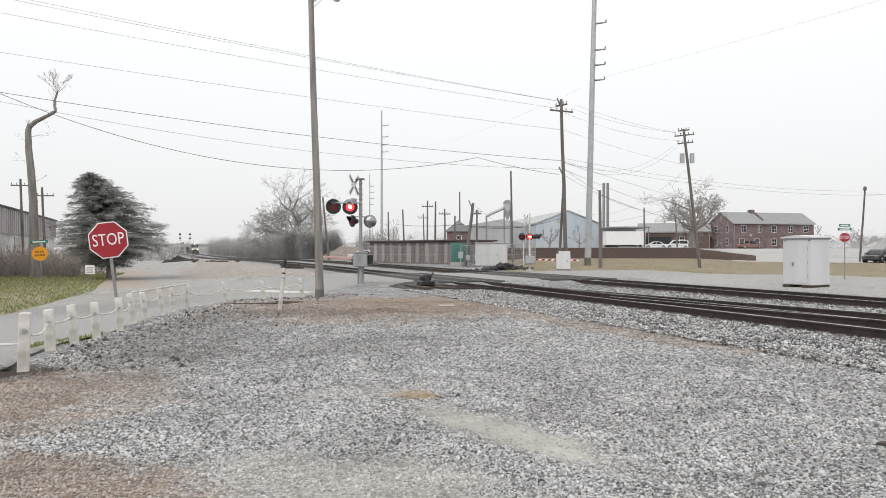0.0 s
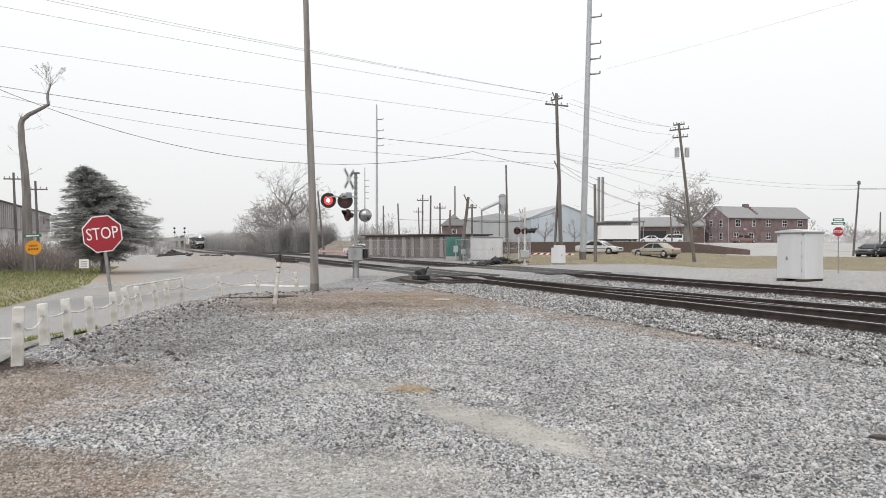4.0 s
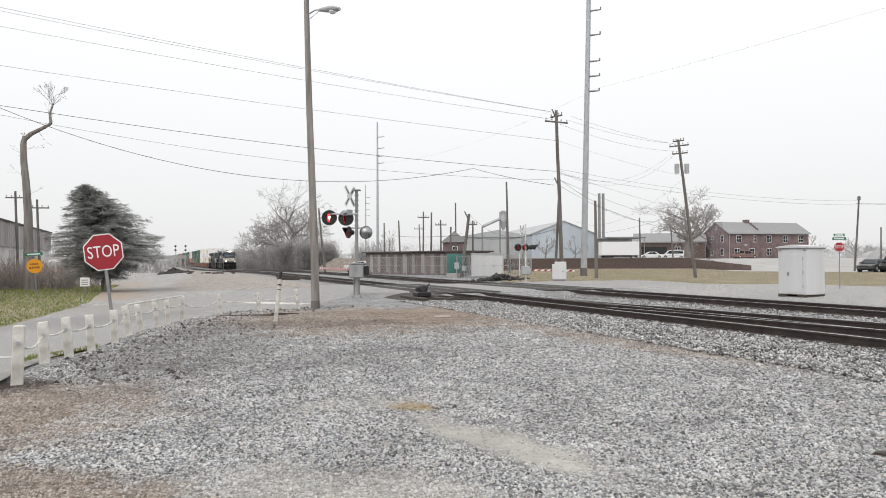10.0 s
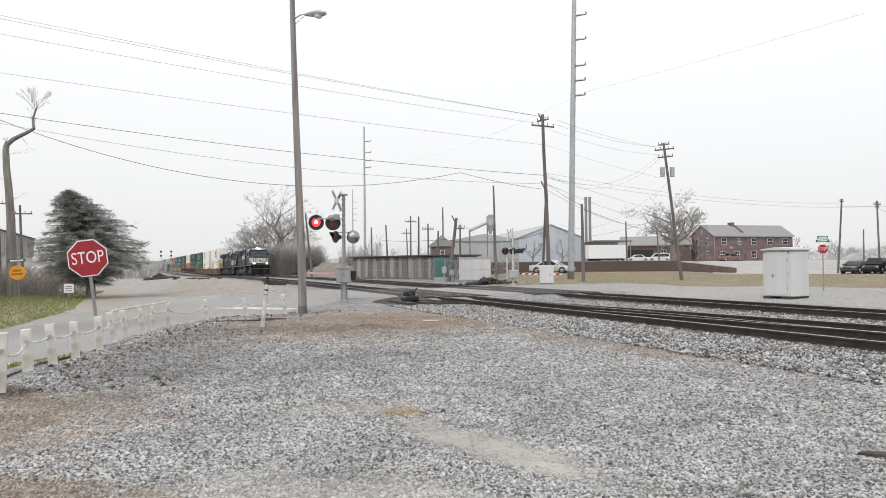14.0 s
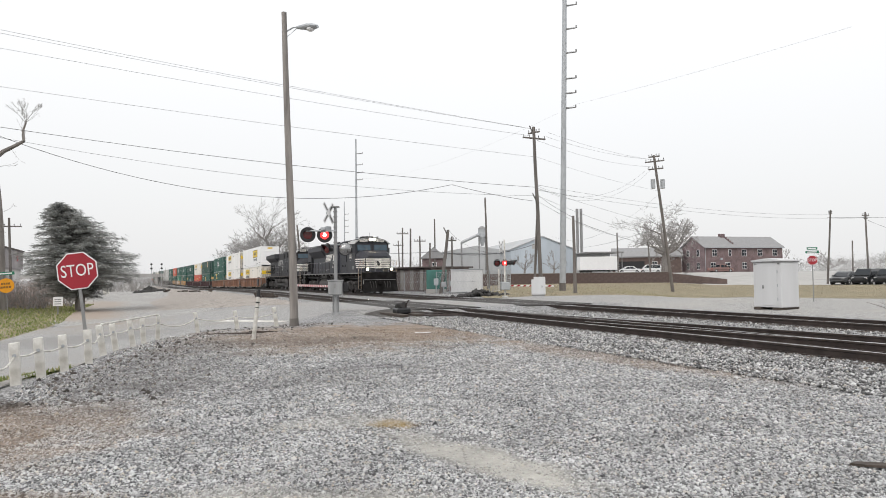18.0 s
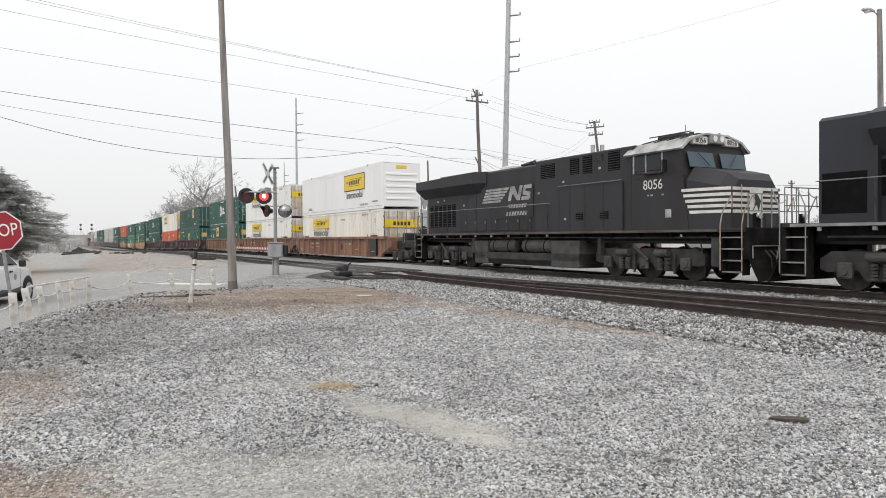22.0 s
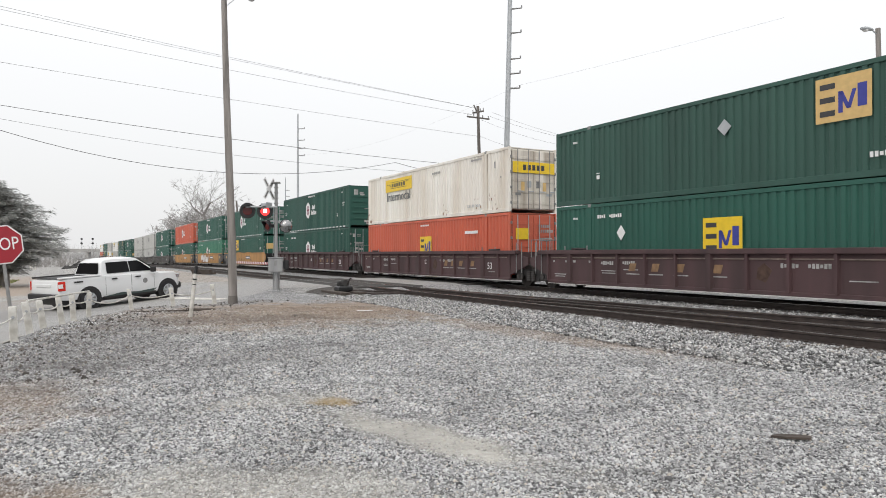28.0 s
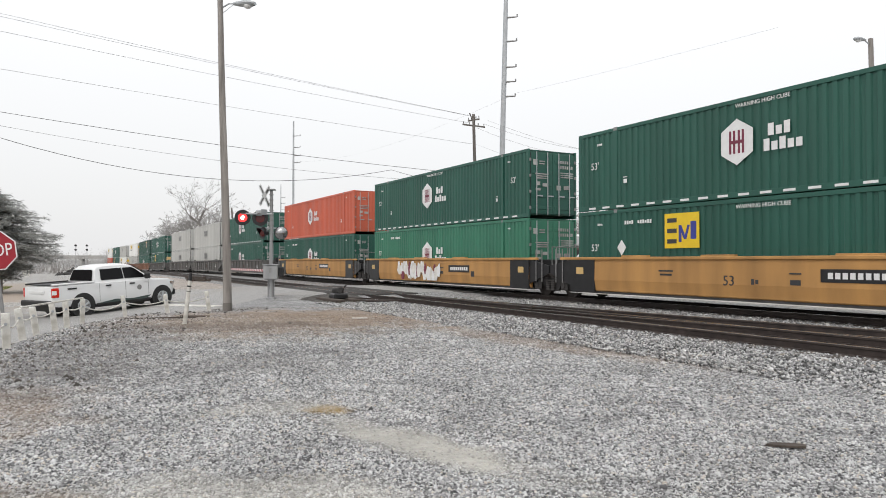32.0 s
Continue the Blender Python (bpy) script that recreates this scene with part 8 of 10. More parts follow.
def handrail(parent, pts, posts, deck, r=0.016):
    """A side rail with its stanchions."""
    bm = B()
    for a, b in zip(pts, pts[1:]):
        rod(bm, a, b, r, n=5)
    rail = part("handrail", bm, M_HANDRAIL, parent, "thin grey handrail")
    for x in posts:
        y = pts[0][1]
        part("rail_post", rod(B(), (x, y, deck - 0.16), (x, y, pts[0][2]), 0.02, n=5), M_LOCODIRT, rail)
        part("post_foot", box(B(), x - 0.05, x + 0.05, y - 0.03, y + 0.03, deck - 0.2, deck - 0.02), M_SILL, rail)


def steps_and_rails(t, x_end, x_in, deck, front):
    """End platform: steps on both sides, end handrails, plow and coupler."""
    d = 1 if x_end > 0 else -1
    iron = M_TANIRON if front else M_STEELDARK
    for s in (-1, 1):
        st = part("step_well", box(B(), min(x_in, x_in + d * 0.75), max(x_in, x_in + d * 0.75), s * 1.2 - 0.03, s * 1.2 + 0.03, 0.35, deck, 0.01), M_GRIME, t, "black boarding steps")
        for xx in (x_in, x_in + d * 0.75):
            part("step_cheek", prism(B(), [(s * 1.2, 0.3), (s * 1.5, 0.3), (s * 1.5, 0.75), (s * 1.42, deck), (s * 1.2, deck)], xx - 0.015, xx + 0.015, "x"), M_GRIME, st)
        for k in range(4):
            z = 0.36 + 0.34 * k
            part("tread", box(B(), min(x_in, x_in + d * 0.75), max(x_in, x_in + d * 0.75), s * 1.36 - 0.12, s * 1.36 + 0.19, z, z + 0.035), M_SILL, st, "worn grey tread")
        for xx in (x_in, x_in + d * 0.75):
            bm = B()
            run = [(xx, s * 1.54, 0.42), (xx, s * 1.54, deck + 0.12), (xx + d * 0.05, s * 1.5, deck + 0.5), (xx + d * 0.32, s * 1.44, deck + 0.98), (xx + d * 0.34, s * 1.44, deck + 0.6)]
            for a, b in zip(run, run[1:]):
                rod(bm, a, b, 0.018, n=6)
            part("grab_iron", bm, iron, st, "dirty pale grab iron" if front else "")
    bm = B()
    for z in (deck + 0.5, deck + 1.0):
        rod(bm, (x_end, -1.4, z), (x_end, 1.4, z), 0.018, n=5)
    for y in (-1.4, -0.8, -0.35, 0.35, 0.8, 1.4):
        rod(bm, (x_end, y, deck), (x_end, y, deck + 1.0), 0.018, n=5)
    part("end_rail", bm, M_STEELDARK, t)
    bm = B()
    for a, b in zip(range(6), range(1, 7)):
        rod(bm, (x_end + d * 0.03, -0.35 + 0.7 * a / 6, deck + 0.9 - 0.16 * math.sin(math.pi * a / 6)), (x_end + d * 0.03, -0.35 + 0.7 * b / 6, deck + 0.9 - 0.16 * math.sin(math.pi * b / 6)), 0.012, n=5)
    part("gate_chain", bm, M_STEELDARK, t)
    xs = (x_end - d * 0.1, x_end + d * 0.12)
    part("end_sill", box(B(), min(xs), max(xs), -1.5, 1.5, 0.75, deck + 0.02, 0.03), M_GRIME, t)
    w = x_end + d * 0.1
    bm = B()
    rows = []
    for z, f in ((1.0, 0.0), (0.75, 0.06), (0.45, 0.2), (0.16, 0.36)):
        rows.append([(w + d * (f + 0.12 * (1 - abs(y) / 1.5)), y, z) for y in (-1.5, -0.75, 0.0, 0.75, 1.5)])
    secs = [row + [(x - d * 0.05, y, z) for x, y, z in row[::-1]] for row in rows]
    loft(bm, secs)
    part("snow_plow", bm, M_GRIME, t, "black pilot plow")
    part("coupler", box(B(), min(x_end, x_end + d * 0.75), max(x_end, x_end + d * 0.75), -0.16, 0.16, 0.72, 1.02, 0.05), M_GRIME, t)
    part("uncoupling_lever", rod(rod(B(), (x_end + d * 0.16, -1.4, 1.15), (x_end + d * 0.16, 1.4, 1.15), 0.018, n=6), (x_end + d * 0.16, -1.4, 1.15), (x_end + d * 0.2, -1.45, 0.8), 0.018, n=6), M_STEELDARK, t)
    for k, y in enumerate((-0.85, -0.62, -0.4, 0.4, 0.62, 0.85)):
        part("air_hose", rod(rod(B(), (x_end + d * 0.15, y, 1.02), (x_end + d * 0.34, y, 0.82), 0.028, n=6), (x_end + d * 0.34, y, 0.82), (x_end + d * 0.36, y * 0.95, 0.5), 0.026, n=6), M_RUBBER, t)


def hood_shape(x0, x1, w, z0, z1, ch):
    """A hood length with chamfered upper edges."""
    return loft(B(), [[(x, -w, z0), (x, -w, z1 - ch * 0.8), (x, -w + ch, z1), (x, w - ch, z1), (x, w, z1 - ch * 0.8), (x, w, z0)] for x in (x0, x1)])


def side_panel(t, name, x0, x1, z0, z1, w, material, label="", thick=0.012):
    """The same flat panel on both sides of a hood of half-width w."""
    for s in (-1, 1):
        lo, hi = sorted((s * (w - 0.004), s * (w + thick)))
        part(name, box(B(), x0, x1, lo, hi, z0, z1, 0.004), material, t, label)


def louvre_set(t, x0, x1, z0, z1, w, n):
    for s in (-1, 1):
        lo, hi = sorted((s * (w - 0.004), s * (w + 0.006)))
        # no opening is cut; the dark plate paints the shade behind the slats
        back = part("louvre_panel", box(B(), x0, x1, lo, hi, z0, z1), M_VENT, t, "dark panel painted as shade behind louvres")
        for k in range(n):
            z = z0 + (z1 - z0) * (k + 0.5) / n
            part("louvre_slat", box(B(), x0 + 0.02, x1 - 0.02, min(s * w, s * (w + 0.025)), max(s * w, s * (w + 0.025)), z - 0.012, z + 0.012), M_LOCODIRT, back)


def slab_body(t, deck, paint):
    """The leading engine's long hood, flared radiator and equipment boxes."""
    part("hood", hood_shape(-9.7, -8.2, 1.2, deck, 4.52, 0.12), paint, t, "black rear hood end")
    # wide chamfer shaped to catch sky light along the upper edge
    part("hood", hood_shape(-8.25, 0.95, 1.02, deck, 4.28, 0.26), paint, t, "black engine hood with chamfered upper edge lit by the sky")
    bm = B()
    loft(bm, [[(x, -1.0, zi), (x, -o, zl), (x, -o, zu), (x, -o + 0.35, 4.56), (x, o - 0.35, 4.56), (x, o, zu), (x, o, zl), (x, 1.0, zi)] for x, o, zi, zl, zu in ((-8.3, 1.46, 3.35, 4.02, 4.40), (-3.0, 1.46, 3.35, 4.02, 4.40), (-2.35, 1.12, 3.6, 4.1, 4.38))])
    part("radiator_housing", bm, paint, t, "flared black radiator housing")
    for s in (-1, 1):
        lo, hi = sorted((s * 1.16, s * 1.42))
        bm = B()
        for k in range(26):
            box(bm, -7.9 + 0.18 * k, -7.8 + 0.18 * k, lo, hi, 4.555, 4.6)
        part("radiator_grating", bm, M_LOCOROOF, t, "grey roof grating")
    for k in range(3):
        part("radiator_fan", rod(B(), (-7.3 + 1.6 * k, 0, 4.54), (-7.3 + 1.6 * k, 0, 4.70), 0.66, n=18), M_LOCODIRT, t)
    part("fan_plinth", box(B(), -3.6, -2.5, -0.7, 0.7, 4.3, 4.66, 0.05), M_LOCODIRT, t)
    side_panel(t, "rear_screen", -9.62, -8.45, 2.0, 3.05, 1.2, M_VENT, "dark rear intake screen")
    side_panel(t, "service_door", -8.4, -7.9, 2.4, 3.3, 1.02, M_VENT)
    for k in range(8):
        x = -7.75 + 0.98 * k
        side_panel(t, "hood_door", x, x + 0.92, deck + 0.08, 3.28, 1.02, paint, thick=0.02)
        for s in (-1, 1):
            part("door_latch", box(B(), x + 0.80, x + 0.86, min(s * 1.02, s * 1.06), max(s * 1.02, s * 1.06), 2.1, 2.24, 0.005), M_SILL, t)
    side_panel(t, "hood_plate", -8.2, 0.9, 3.32, 3.37, 1.02, M_LOCODIRT)
    # central air intake and electrical boxes
    part("intake_box", hood_shape(0.92, 2.48, 1.24, deck, 4.62, 0.06), paint, t)
    part("recessed_box", hood_shape(2.4, 3.98, 1.14, deck, 4.6, 0.06), M_LOCO, t, "recessed dark panel")
    part("electrical_cabinet", hood_shape(3.95, 6.35, 1.32, deck, 4.62, 0.06), paint, t, "black electrical cabinet")
    # panel lies on the surface; its dark colour paints a shaded recess
    side_panel(t, "cabinet_recess", 5.44, 6.06, 2.75, 4.48, 1.32, M_VENT, "flat door panel painted dark as a shaded recess")
    for x in (3.98, 4.7, 5.42):
        side_panel(t, "cabinet_seam", x, x + 0.025, deck + 0.05, 4.5, 1.32, M_BLACK)
    louvre_set(t, 4.15, 4.5, 2.32, 2.5, 1.33, 3)
    louvre_set(t, 5.0, 5.35, 2.32, 2.5, 1.33, 3)
    side_panel(t, "seam", 1.66, 1.68, deck + 0.05, 4.5, 1.24, M_BLACK)
    part("exhaust_stack", box(B(), -1.6, -0.9, -0.3, 0.3, 4.25, 4.5, 0.03), M_LOCODIRT, t)
    # low cabinets on the walkway and small notices
    side_panel(t, "battery_box", 0.0, 2.3, deck, deck + 0.5, 1.3, paint, thick=0.05)
    for x, z in ((-2.6, 2.05), (-1.9, 2.1), (-1.2, 2.08), (-0.3, 2.1), (1.2, 2.2), (-4.9, 2.75), (-3.9, 2.8)):
        side_panel(t, "notice_plate", x, x + 0.12, z, z + 0.1, 1.045 if x < 0.5 else 1.36, M_WORNWHITE, "small pale notice")
    for s in (-1, 1):
        handrail(t, [(-9.6, s * 1.48, 2.84), (3.1, s * 1.48, 2.84)], [-9.5 + 1.4 * k for k in range(10)], deck)
        handrail(t, [(3.85, s * 1.48, 3.72), (6.2, s * 1.48, 3.72)], [], deck)


def wing_body(t, deck, paint):
    """The second engine's hood, overhanging radiator wing and grilled cabinets."""
    part("hood", hood_shape(-10.0, 0.45, 1.0, deck, 4.55, 0.1), paint, t, "dusty black engine hood")
    bm = B()
    loft(bm, [[(x, -0.98, 3.55), (x, -o, 4.02), (x, -o, zu), (x, o, zu), (x, o, 4.02), (x, 0.98, 3.55)] for x, o, zu in ((-10.5, 1.5, 4.46), (-4.6, 1.5, 4.54), (-4.0, 1.06, 4.56))])
    part("radiator_housing", bm, paint, t, "overhanging black radiator wing")
    for s in (-1, 1):
        lo, hi = sorted((s * 0.5, s * 1.35))
        bm = B()
        for k in range(24):
            box(bm, -8.0 + 0.15 * k, -7.93 + 0.15 * k, lo, hi, 4.5, 4.58)
        part("radiator_grating", bm, M_LOCOROOF, t, "grey roof grating")
    for k in range(6):
        x = -9.75 + 0.48 * k
        louvre_set(t, x, x + 0.34, 2.0, 3.15, 1.0, 9)
    for k in range(8):
        x = -6.7 + 0.9 * k
        side_panel(t, "hood_door", x, x + 0.84, deck + 0.1, 3.45, 1.0, paint, thick=0.02)
        for s in (-1, 1):
            part("door_latch", box(B(), x + 0.72, x + 0.78, min(s * 1.0, s * 1.04), max(s * 1.0, s * 1.04), 2.1, 2.24, 0.005), M_SILL, t)
    side_panel(t, "hood_plate", -6.7, 0.4, 3.5, 3.55, 1.0, M_LOCODIRT)
    part("muffler", box(B(), -3.6, -2.45, -0.55, 0.55, 4.5, 4.74, 0.04), M_STRIPE, t, "pale exhaust silencer")
    part("electrical_cabinet", hood_shape(0.38, 6.0, 1.40, deck, 4.58, 0.05), paint, t, "wide black equipment cabinet")
    for x0, x1, z0, z1 in ((0.72, 1.66, 3.82, 4.40), (2.58, 3.14, 3.84, 4.46), (3.34, 3.88, 3.82, 4.48), (4.08, 4.48, 4.2, 4.46), (4.74, 5.34, 3.8, 4.5)):
        louvre_set(t, x0, x1, z0, z1, 1.40, 8)
    side_panel(t, "lower_cabinet", 1.95, 5.5, deck, 3.38, 1.40, paint, "raised cabinet panel", 0.05)
    for x in (1.95, 2.62, 3.5, 4.5, 5.5):
        side_panel(t, "cabinet_seam", x, x + 0.03, deck + 0.05, 3.38, 1.45, M_BLACK)
    louvre_set(t, 3.0, 3.42, 2.08, 2.36, 1.455, 4)
    louvre_set(t, 4.35, 4.8, 2.08, 2.36, 1.455, 4)
    for x, z in ((-6.2, 3.0), (-3.3, 2.35), (-2.9, 2.3), (0.6, 3.2), (2.2, 3.55), (4.3, 3.9), (2.3, 2.1), (-8.9, 3.3), (-8.2, 3.35)):
        side_panel(t, "notice_plate", x, x + 0.13, z, z + 0.09, 1.025 if x < 0.5 else 1.462, M_WORNWHITE, "small pale notice")
    for s in (-1, 1):
        handrail(t, [(-9.9, s * 1.48, 2.8), (1.42, s * 1.48, 2.8)], [-9.8 + 1.38 * k for k in range(9)], deck)
        handrail(t, [(1.97, s * 1.5, 3.43), (5.52, s * 1.5, 3.43)], [], deck)


def fuel_and_air(t, flared):
    """Tank and reservoirs between the trucks."""
    if flared == "slab":
        ring = [(-1.2, 1.22)] + [(-1.0 - 0.46 * math.sin(radians(a)), 0.72 + 0.5 * math.cos(radians(a))) for a in range(30, 181, 25)] + [(1.0 + 0.46 * math.sin(radians(a)), 0.72 + 0.5 * math.cos(radians(a))) for a in range(180, 29, -25)] + [(1.2, 1.22)]
        part("fuel_tank", prism(B(), ring, -3.84, 3.58, "x"), M_FRAMEGREY, t, "rounded dusty fuel tank")
        spans, r, z = ((-3.9, -1.2), (-0.25, 3.52)), 0.21, 1.47
        side_panel(t, "equipment_box", -1.1, -0.35, 1.1, 1.6, 1.25, M_GRIME, thick=0.15)
        side_panel(t, "air_filter_box", 3.62, 4.1, 0.55, 1.6, 1.15, M_GRIME, thick=0.2)
    else:
        part("fuel_tank", prism(B(), [(-1.42, 0.78), (-1.42, 0.5), (-1.1, 0.24), (1.1, 0.24), (1.42, 0.5), (1.42, 0.78)], -4.45, 3.14, "x"), M_LOCODIRT, t, "dusty dark fuel tank")
        for x0, x1 in ((-4.45, -3.34), (1.4, 3.14)):
            part("equipment_box", box(B(), x0, x1, -1.42, 1.42, 0.24, 1.3, 0.03), M_FRAMEGREY, t, "dusty brown-grey box")
        spans, r, z = ((-3.25, -1.3), (-0.75, 1.33)), 0.30, 1.07
    for x0, x1 in spans:
        for s in (-1, 1):
            bm = B()
            loft(bm, [[(x, s * 1.12 + q * math.cos(radians(a)), z + q * math.sin(radians(a))) for a in range(0, 360, 24)] for x, q in ((x0, r * 0.6), (x0 + 0.08, r * 0.92), (x0 + 0.16, r), (x1 - 0.16, r), (x1 - 0.08, r * 0.92), (x1, r * 0.6))])
            tank = part("air_reservoir", bm, M_FRAMEGREY, t, "grey cylindrical reservoir")
            for f in (0.2, 0.8):
                xx = x0 + (x1 - x0) * f
                part("strap", rod(B(), (xx - 0.03, s * 1.12, z), (xx + 0.03, s * 1.12, z), r + 0.012, n=16), M_GRIME, tank)
    # piping along the frame
    for s in (-1, 1):
        for k in range(3):
            part("air_pipe", rod(B(), (-4.2, s * (1.3 + 0.04 * k), 1.05 + 0.09 * k if flared == "slab" else 1.42), (4.3, s * (1.3 + 0.04 * k), 1.07 + 0.09 * k if flared == "slab" else 1.42), 0.02, n=6), M_LOCODIRT, t) if flared != "slab" or k == 2 else None


def locomotive(number, flared, label):
    t = thing("locomotive", label, "locomotive", group="locomotives")
    slab = flared == "slab"
    deck = 1.76 if slab else 1.66
    paint = M_LOCO if slab else M_LOCOOLD
    fx, rx = 10.55, -10.55
    part("underframe", box(B(), rx, fx, -1.0, 1.0, 1.2, deck - 0.06, 0.02), M_BLACK, t)
    part("walkway", box(B(), rx, fx, -1.52, 1.52, deck - 0.1, deck, 0.01), M_BLACK, t)
    for s in (-1, 1):
        part("sill_line", box(B(), -10.3, 9.6, s * 1.53 - 0.008, s * 1.53 + 0.008, deck - 0.085, deck - 0.01), M_SILL if slab else M_RUSTSILL, t, "pale worn edge of the walkway")
        part("side_plate", box(B(), -9.7, 9.6, s * 1.22 - 0.02, s * 1.22 + 0.02, 1.3, deck - 0.1), M_GRIME, t)
        for k in range(14):
            x = -9.4 + 1.42 * k
            part("walkway_bracket", prism(B(), [(s * 1.24, deck - 0.1), (s * 1.5, deck - 0.1), (s * 1.24, deck - 0.34)], x, x + 0.04, "x"), M_GRIME, t)
        for x0, x1, z0 in ((-4.75, -4.45, 0.7), (9.25, 9.6, 0.5), (4.15, 4.35, 0.8)):
            part("equipment_box", box(B(), x0, x1, s * 1.32 - 0.1, s * 1.32 + 0.1, z0, 1.4, 0.03), M_LOCODIRT, t)
        for x0, x1 in ((3.6, 9.2), (-9.4, -4.6)):
            part("conduit", rod(B(), (x0, s * 1.3, 1.4), (x1, s * 1.3, 1.4), 0.03, n=6), M_LOCODIRT, t)
        part("marker_lamp", rod(B(), (8.0, s * 1.24, 1.46), (8.0, s * 1.30, 1.46), 0.05, n=10), M_CHROME, t)
    fuel_and_air(t, flared)
    for x in (-7.2, 7.05) if slab else (-7.6, 6.3):
        bogie(t, x, (-1.8, 0.0, 1.8), 0.53, 0.5, 5.0)
    if slab:
        slab_body(t, deck, paint)
    else:
        wing_body(t, deck, paint)
    hw = 1.04 if slab else 1.02
    # cab
    bm = B()
    secs = []
    for x in (6.3, 8.95):
        secs.append([(x, -1.52, deck), (x, -1.52, 4.2), (x, -1.2, 4.5), (x, -0.5, 4.70), (x, 0.5, 4.70), (x, 1.2, 4.5), (x, 1.52, 4.2), (x, 1.52, deck)])
    loft(bm, secs)
    for v in bm.verts:
        if v.co.x > 8 and v.co.z > 3.9:
            v.co.x -= 0.35
    cab = part("cab", bm, paint, t, "black driver's cab")
    bm = B()
    secs = []
    for x in (6.2, 8.76):
        secs.append([(x, -1.66, 4.22), (x, -1.24, 4.55), (x, -0.5, 4.75), (x, 0.5, 4.75), (x, 1.24, 4.55), (x, 1.66, 4.22), (x, 1.58, 4.18), (x, 1.18, 4.5), (x, 0.5, 4.69), (x, -0.5, 4.69), (x, -1.18, 4.5), (x, -1.58, 4.18)])
    loft(bm, secs)
    part("cab_roof", bm, M_ROOFPALE, t, "pale grey cab roof")
    for x in (6.7, 7.25, 7.8, 8.35):
        bm = B()
        loft(bm, [[(xx, -1.25, 4.565), (xx, -0.5, 4.765), (xx, 0.5, 4.765), (xx, 1.25, 4.565), (xx, 1.25, 4.6), (xx, 0.5, 4.8), (xx, -0.5, 4.8), (xx, -1.25, 4.6)] for xx in (x, x + 0.06)])
        part("cab_roof_seam", bm, M_BLACK, cab, "dark roof rib")
    part("cab_roof_rail", rod(rod(B(), (6.5, -0.7, 4.86), (8.3, -0.7, 4.86), 0.02, n=5), (6.5, 0.7, 4.86), (8.3, 0.7, 4.86), 0.02, n=5), M_BLACK, cab)
    for s in (-1, 1):
        part("cab_window", box(B(), 6.62, 7.12, s * 1.53 - 0.008, s * 1.53 + 0.008, 3.62, 4.14, 0.01), M_GLASS, cab)
        part("cab_window", box(B(), 7.2, 7.82, s * 1.53 - 0.008, s * 1.53 + 0.008, 3.62, 4.14, 0.01), M_GLASS, cab)
        for xx in (6.56, 7.12, 7.84):
            part("window_post", box(B(), xx, xx + 0.07, s * 1.536 - 0.008, s * 1.536 + 0.008, 3.56, 4.18, 0.003), M_ROOFPALE, cab, "pale window post")
        for zz in (3.56, 4.14):
            part("window_frame", box(B(), 6.56, 7.9, s * 1.534 - 0.008, s * 1.534 + 0.008, zz, zz + 0.05, 0.003), M_LOCODIRT, cab)
        part("arm_rest", box(B(), 7.1, 7.9, s * 1.58 - 0.05, s * 1.58 + 0.05, 3.5, 3.56, 0.01), M_LOCODIRT, cab)
        part("cab_seam", box(B(), 6.45, 6.47, s * 1.524 - 0.003, s * 1.524 + 0.003, deck + 0.1, 4.1), M_BLACK, cab)
        part("cab_seam", box(B(), 6.4, 8.9, s * 1.524 - 0.003, s * 1.524 + 0.003, 3.38, 3.4), M_BLACK, cab)
        part("cab_mirror", box(B(), 8.1, 8.15, s * 1.7 - 0.1, s * 1.7 + 0.1, 3.5, 3.9), M_BLACK, cab)
        for k in range(5):
            part("small_lettering", box(B(), 7.2 + 0.16 * k, 7.3 + 0.16 * k, s * 1.528 - 0.003, s * 1.528 + 0.003, 2.78, 2.83), M_WORNWHITE, cab, "small unreadable lettering") if k not in (2, 3) else None
        part("notice_plate", box(B(), 8.0, 8.25, s * 1.528 - 0.003, s * 1.528 + 0.003, 2.05, 2.32), M_WORNWHITE, cab, "small pale notice")
        ws = part("windscreen", box(B(), -0.02, 0.012, s * 0.74 - 0.58, s * 0.74 + 0.58, 3.64, 4.16, 0.01), M_GLASSSKY, cab, "windscreen with the sky's reflection painted bluish")
        ws.matrix_basis = Matrix.Translation((8.93, 0, 0)) @ Matrix.Translation((0, 0, 3.3)) @ Matrix.Rotation(radians(-15), 4, "Y") @ Matrix.Translation((0, 0, -3.3))
        part("wiper", rod(B(), (8.9, s * 0.5, 3.7), (8.78, s * 0.9, 4.1), 0.012, n=5), M_BLACK, cab)
    # nose
    lay = ((8.85, 1.5, 3.66), (9.35, 1.44, 3.56), (9.95, 1.28, 3.40), (10.2, 1.12, 3.15)) if slab else ((8.85, 1.5, 3.62), (9.35, 1.44, 3.52), (9.95, 1.3, 3.38), (10.2, 1.12, 3.15))
    bm = B()
    secs = []
    for x, w, zt in lay:
        secs.append([(x, -w, deck), (x, -w, zt - 0.42), (x, -w + 0.34, zt), (x, w - 0.34, zt), (x, w, zt - 0.42), (x, w, deck)])
    loft(bm, secs)
    nose = part("nose", bm, paint, t, "black sloping nose")
    for k in range(5):
        z = 2.14 + 0.172 * k
        part("nose_stripe", box(B(), 10.195, 10.212, -1.05, 1.05, z, z + 0.095), M_STRIPE, nose, "white paint stripe")
        for s in (-1, 1):
            bm = B()
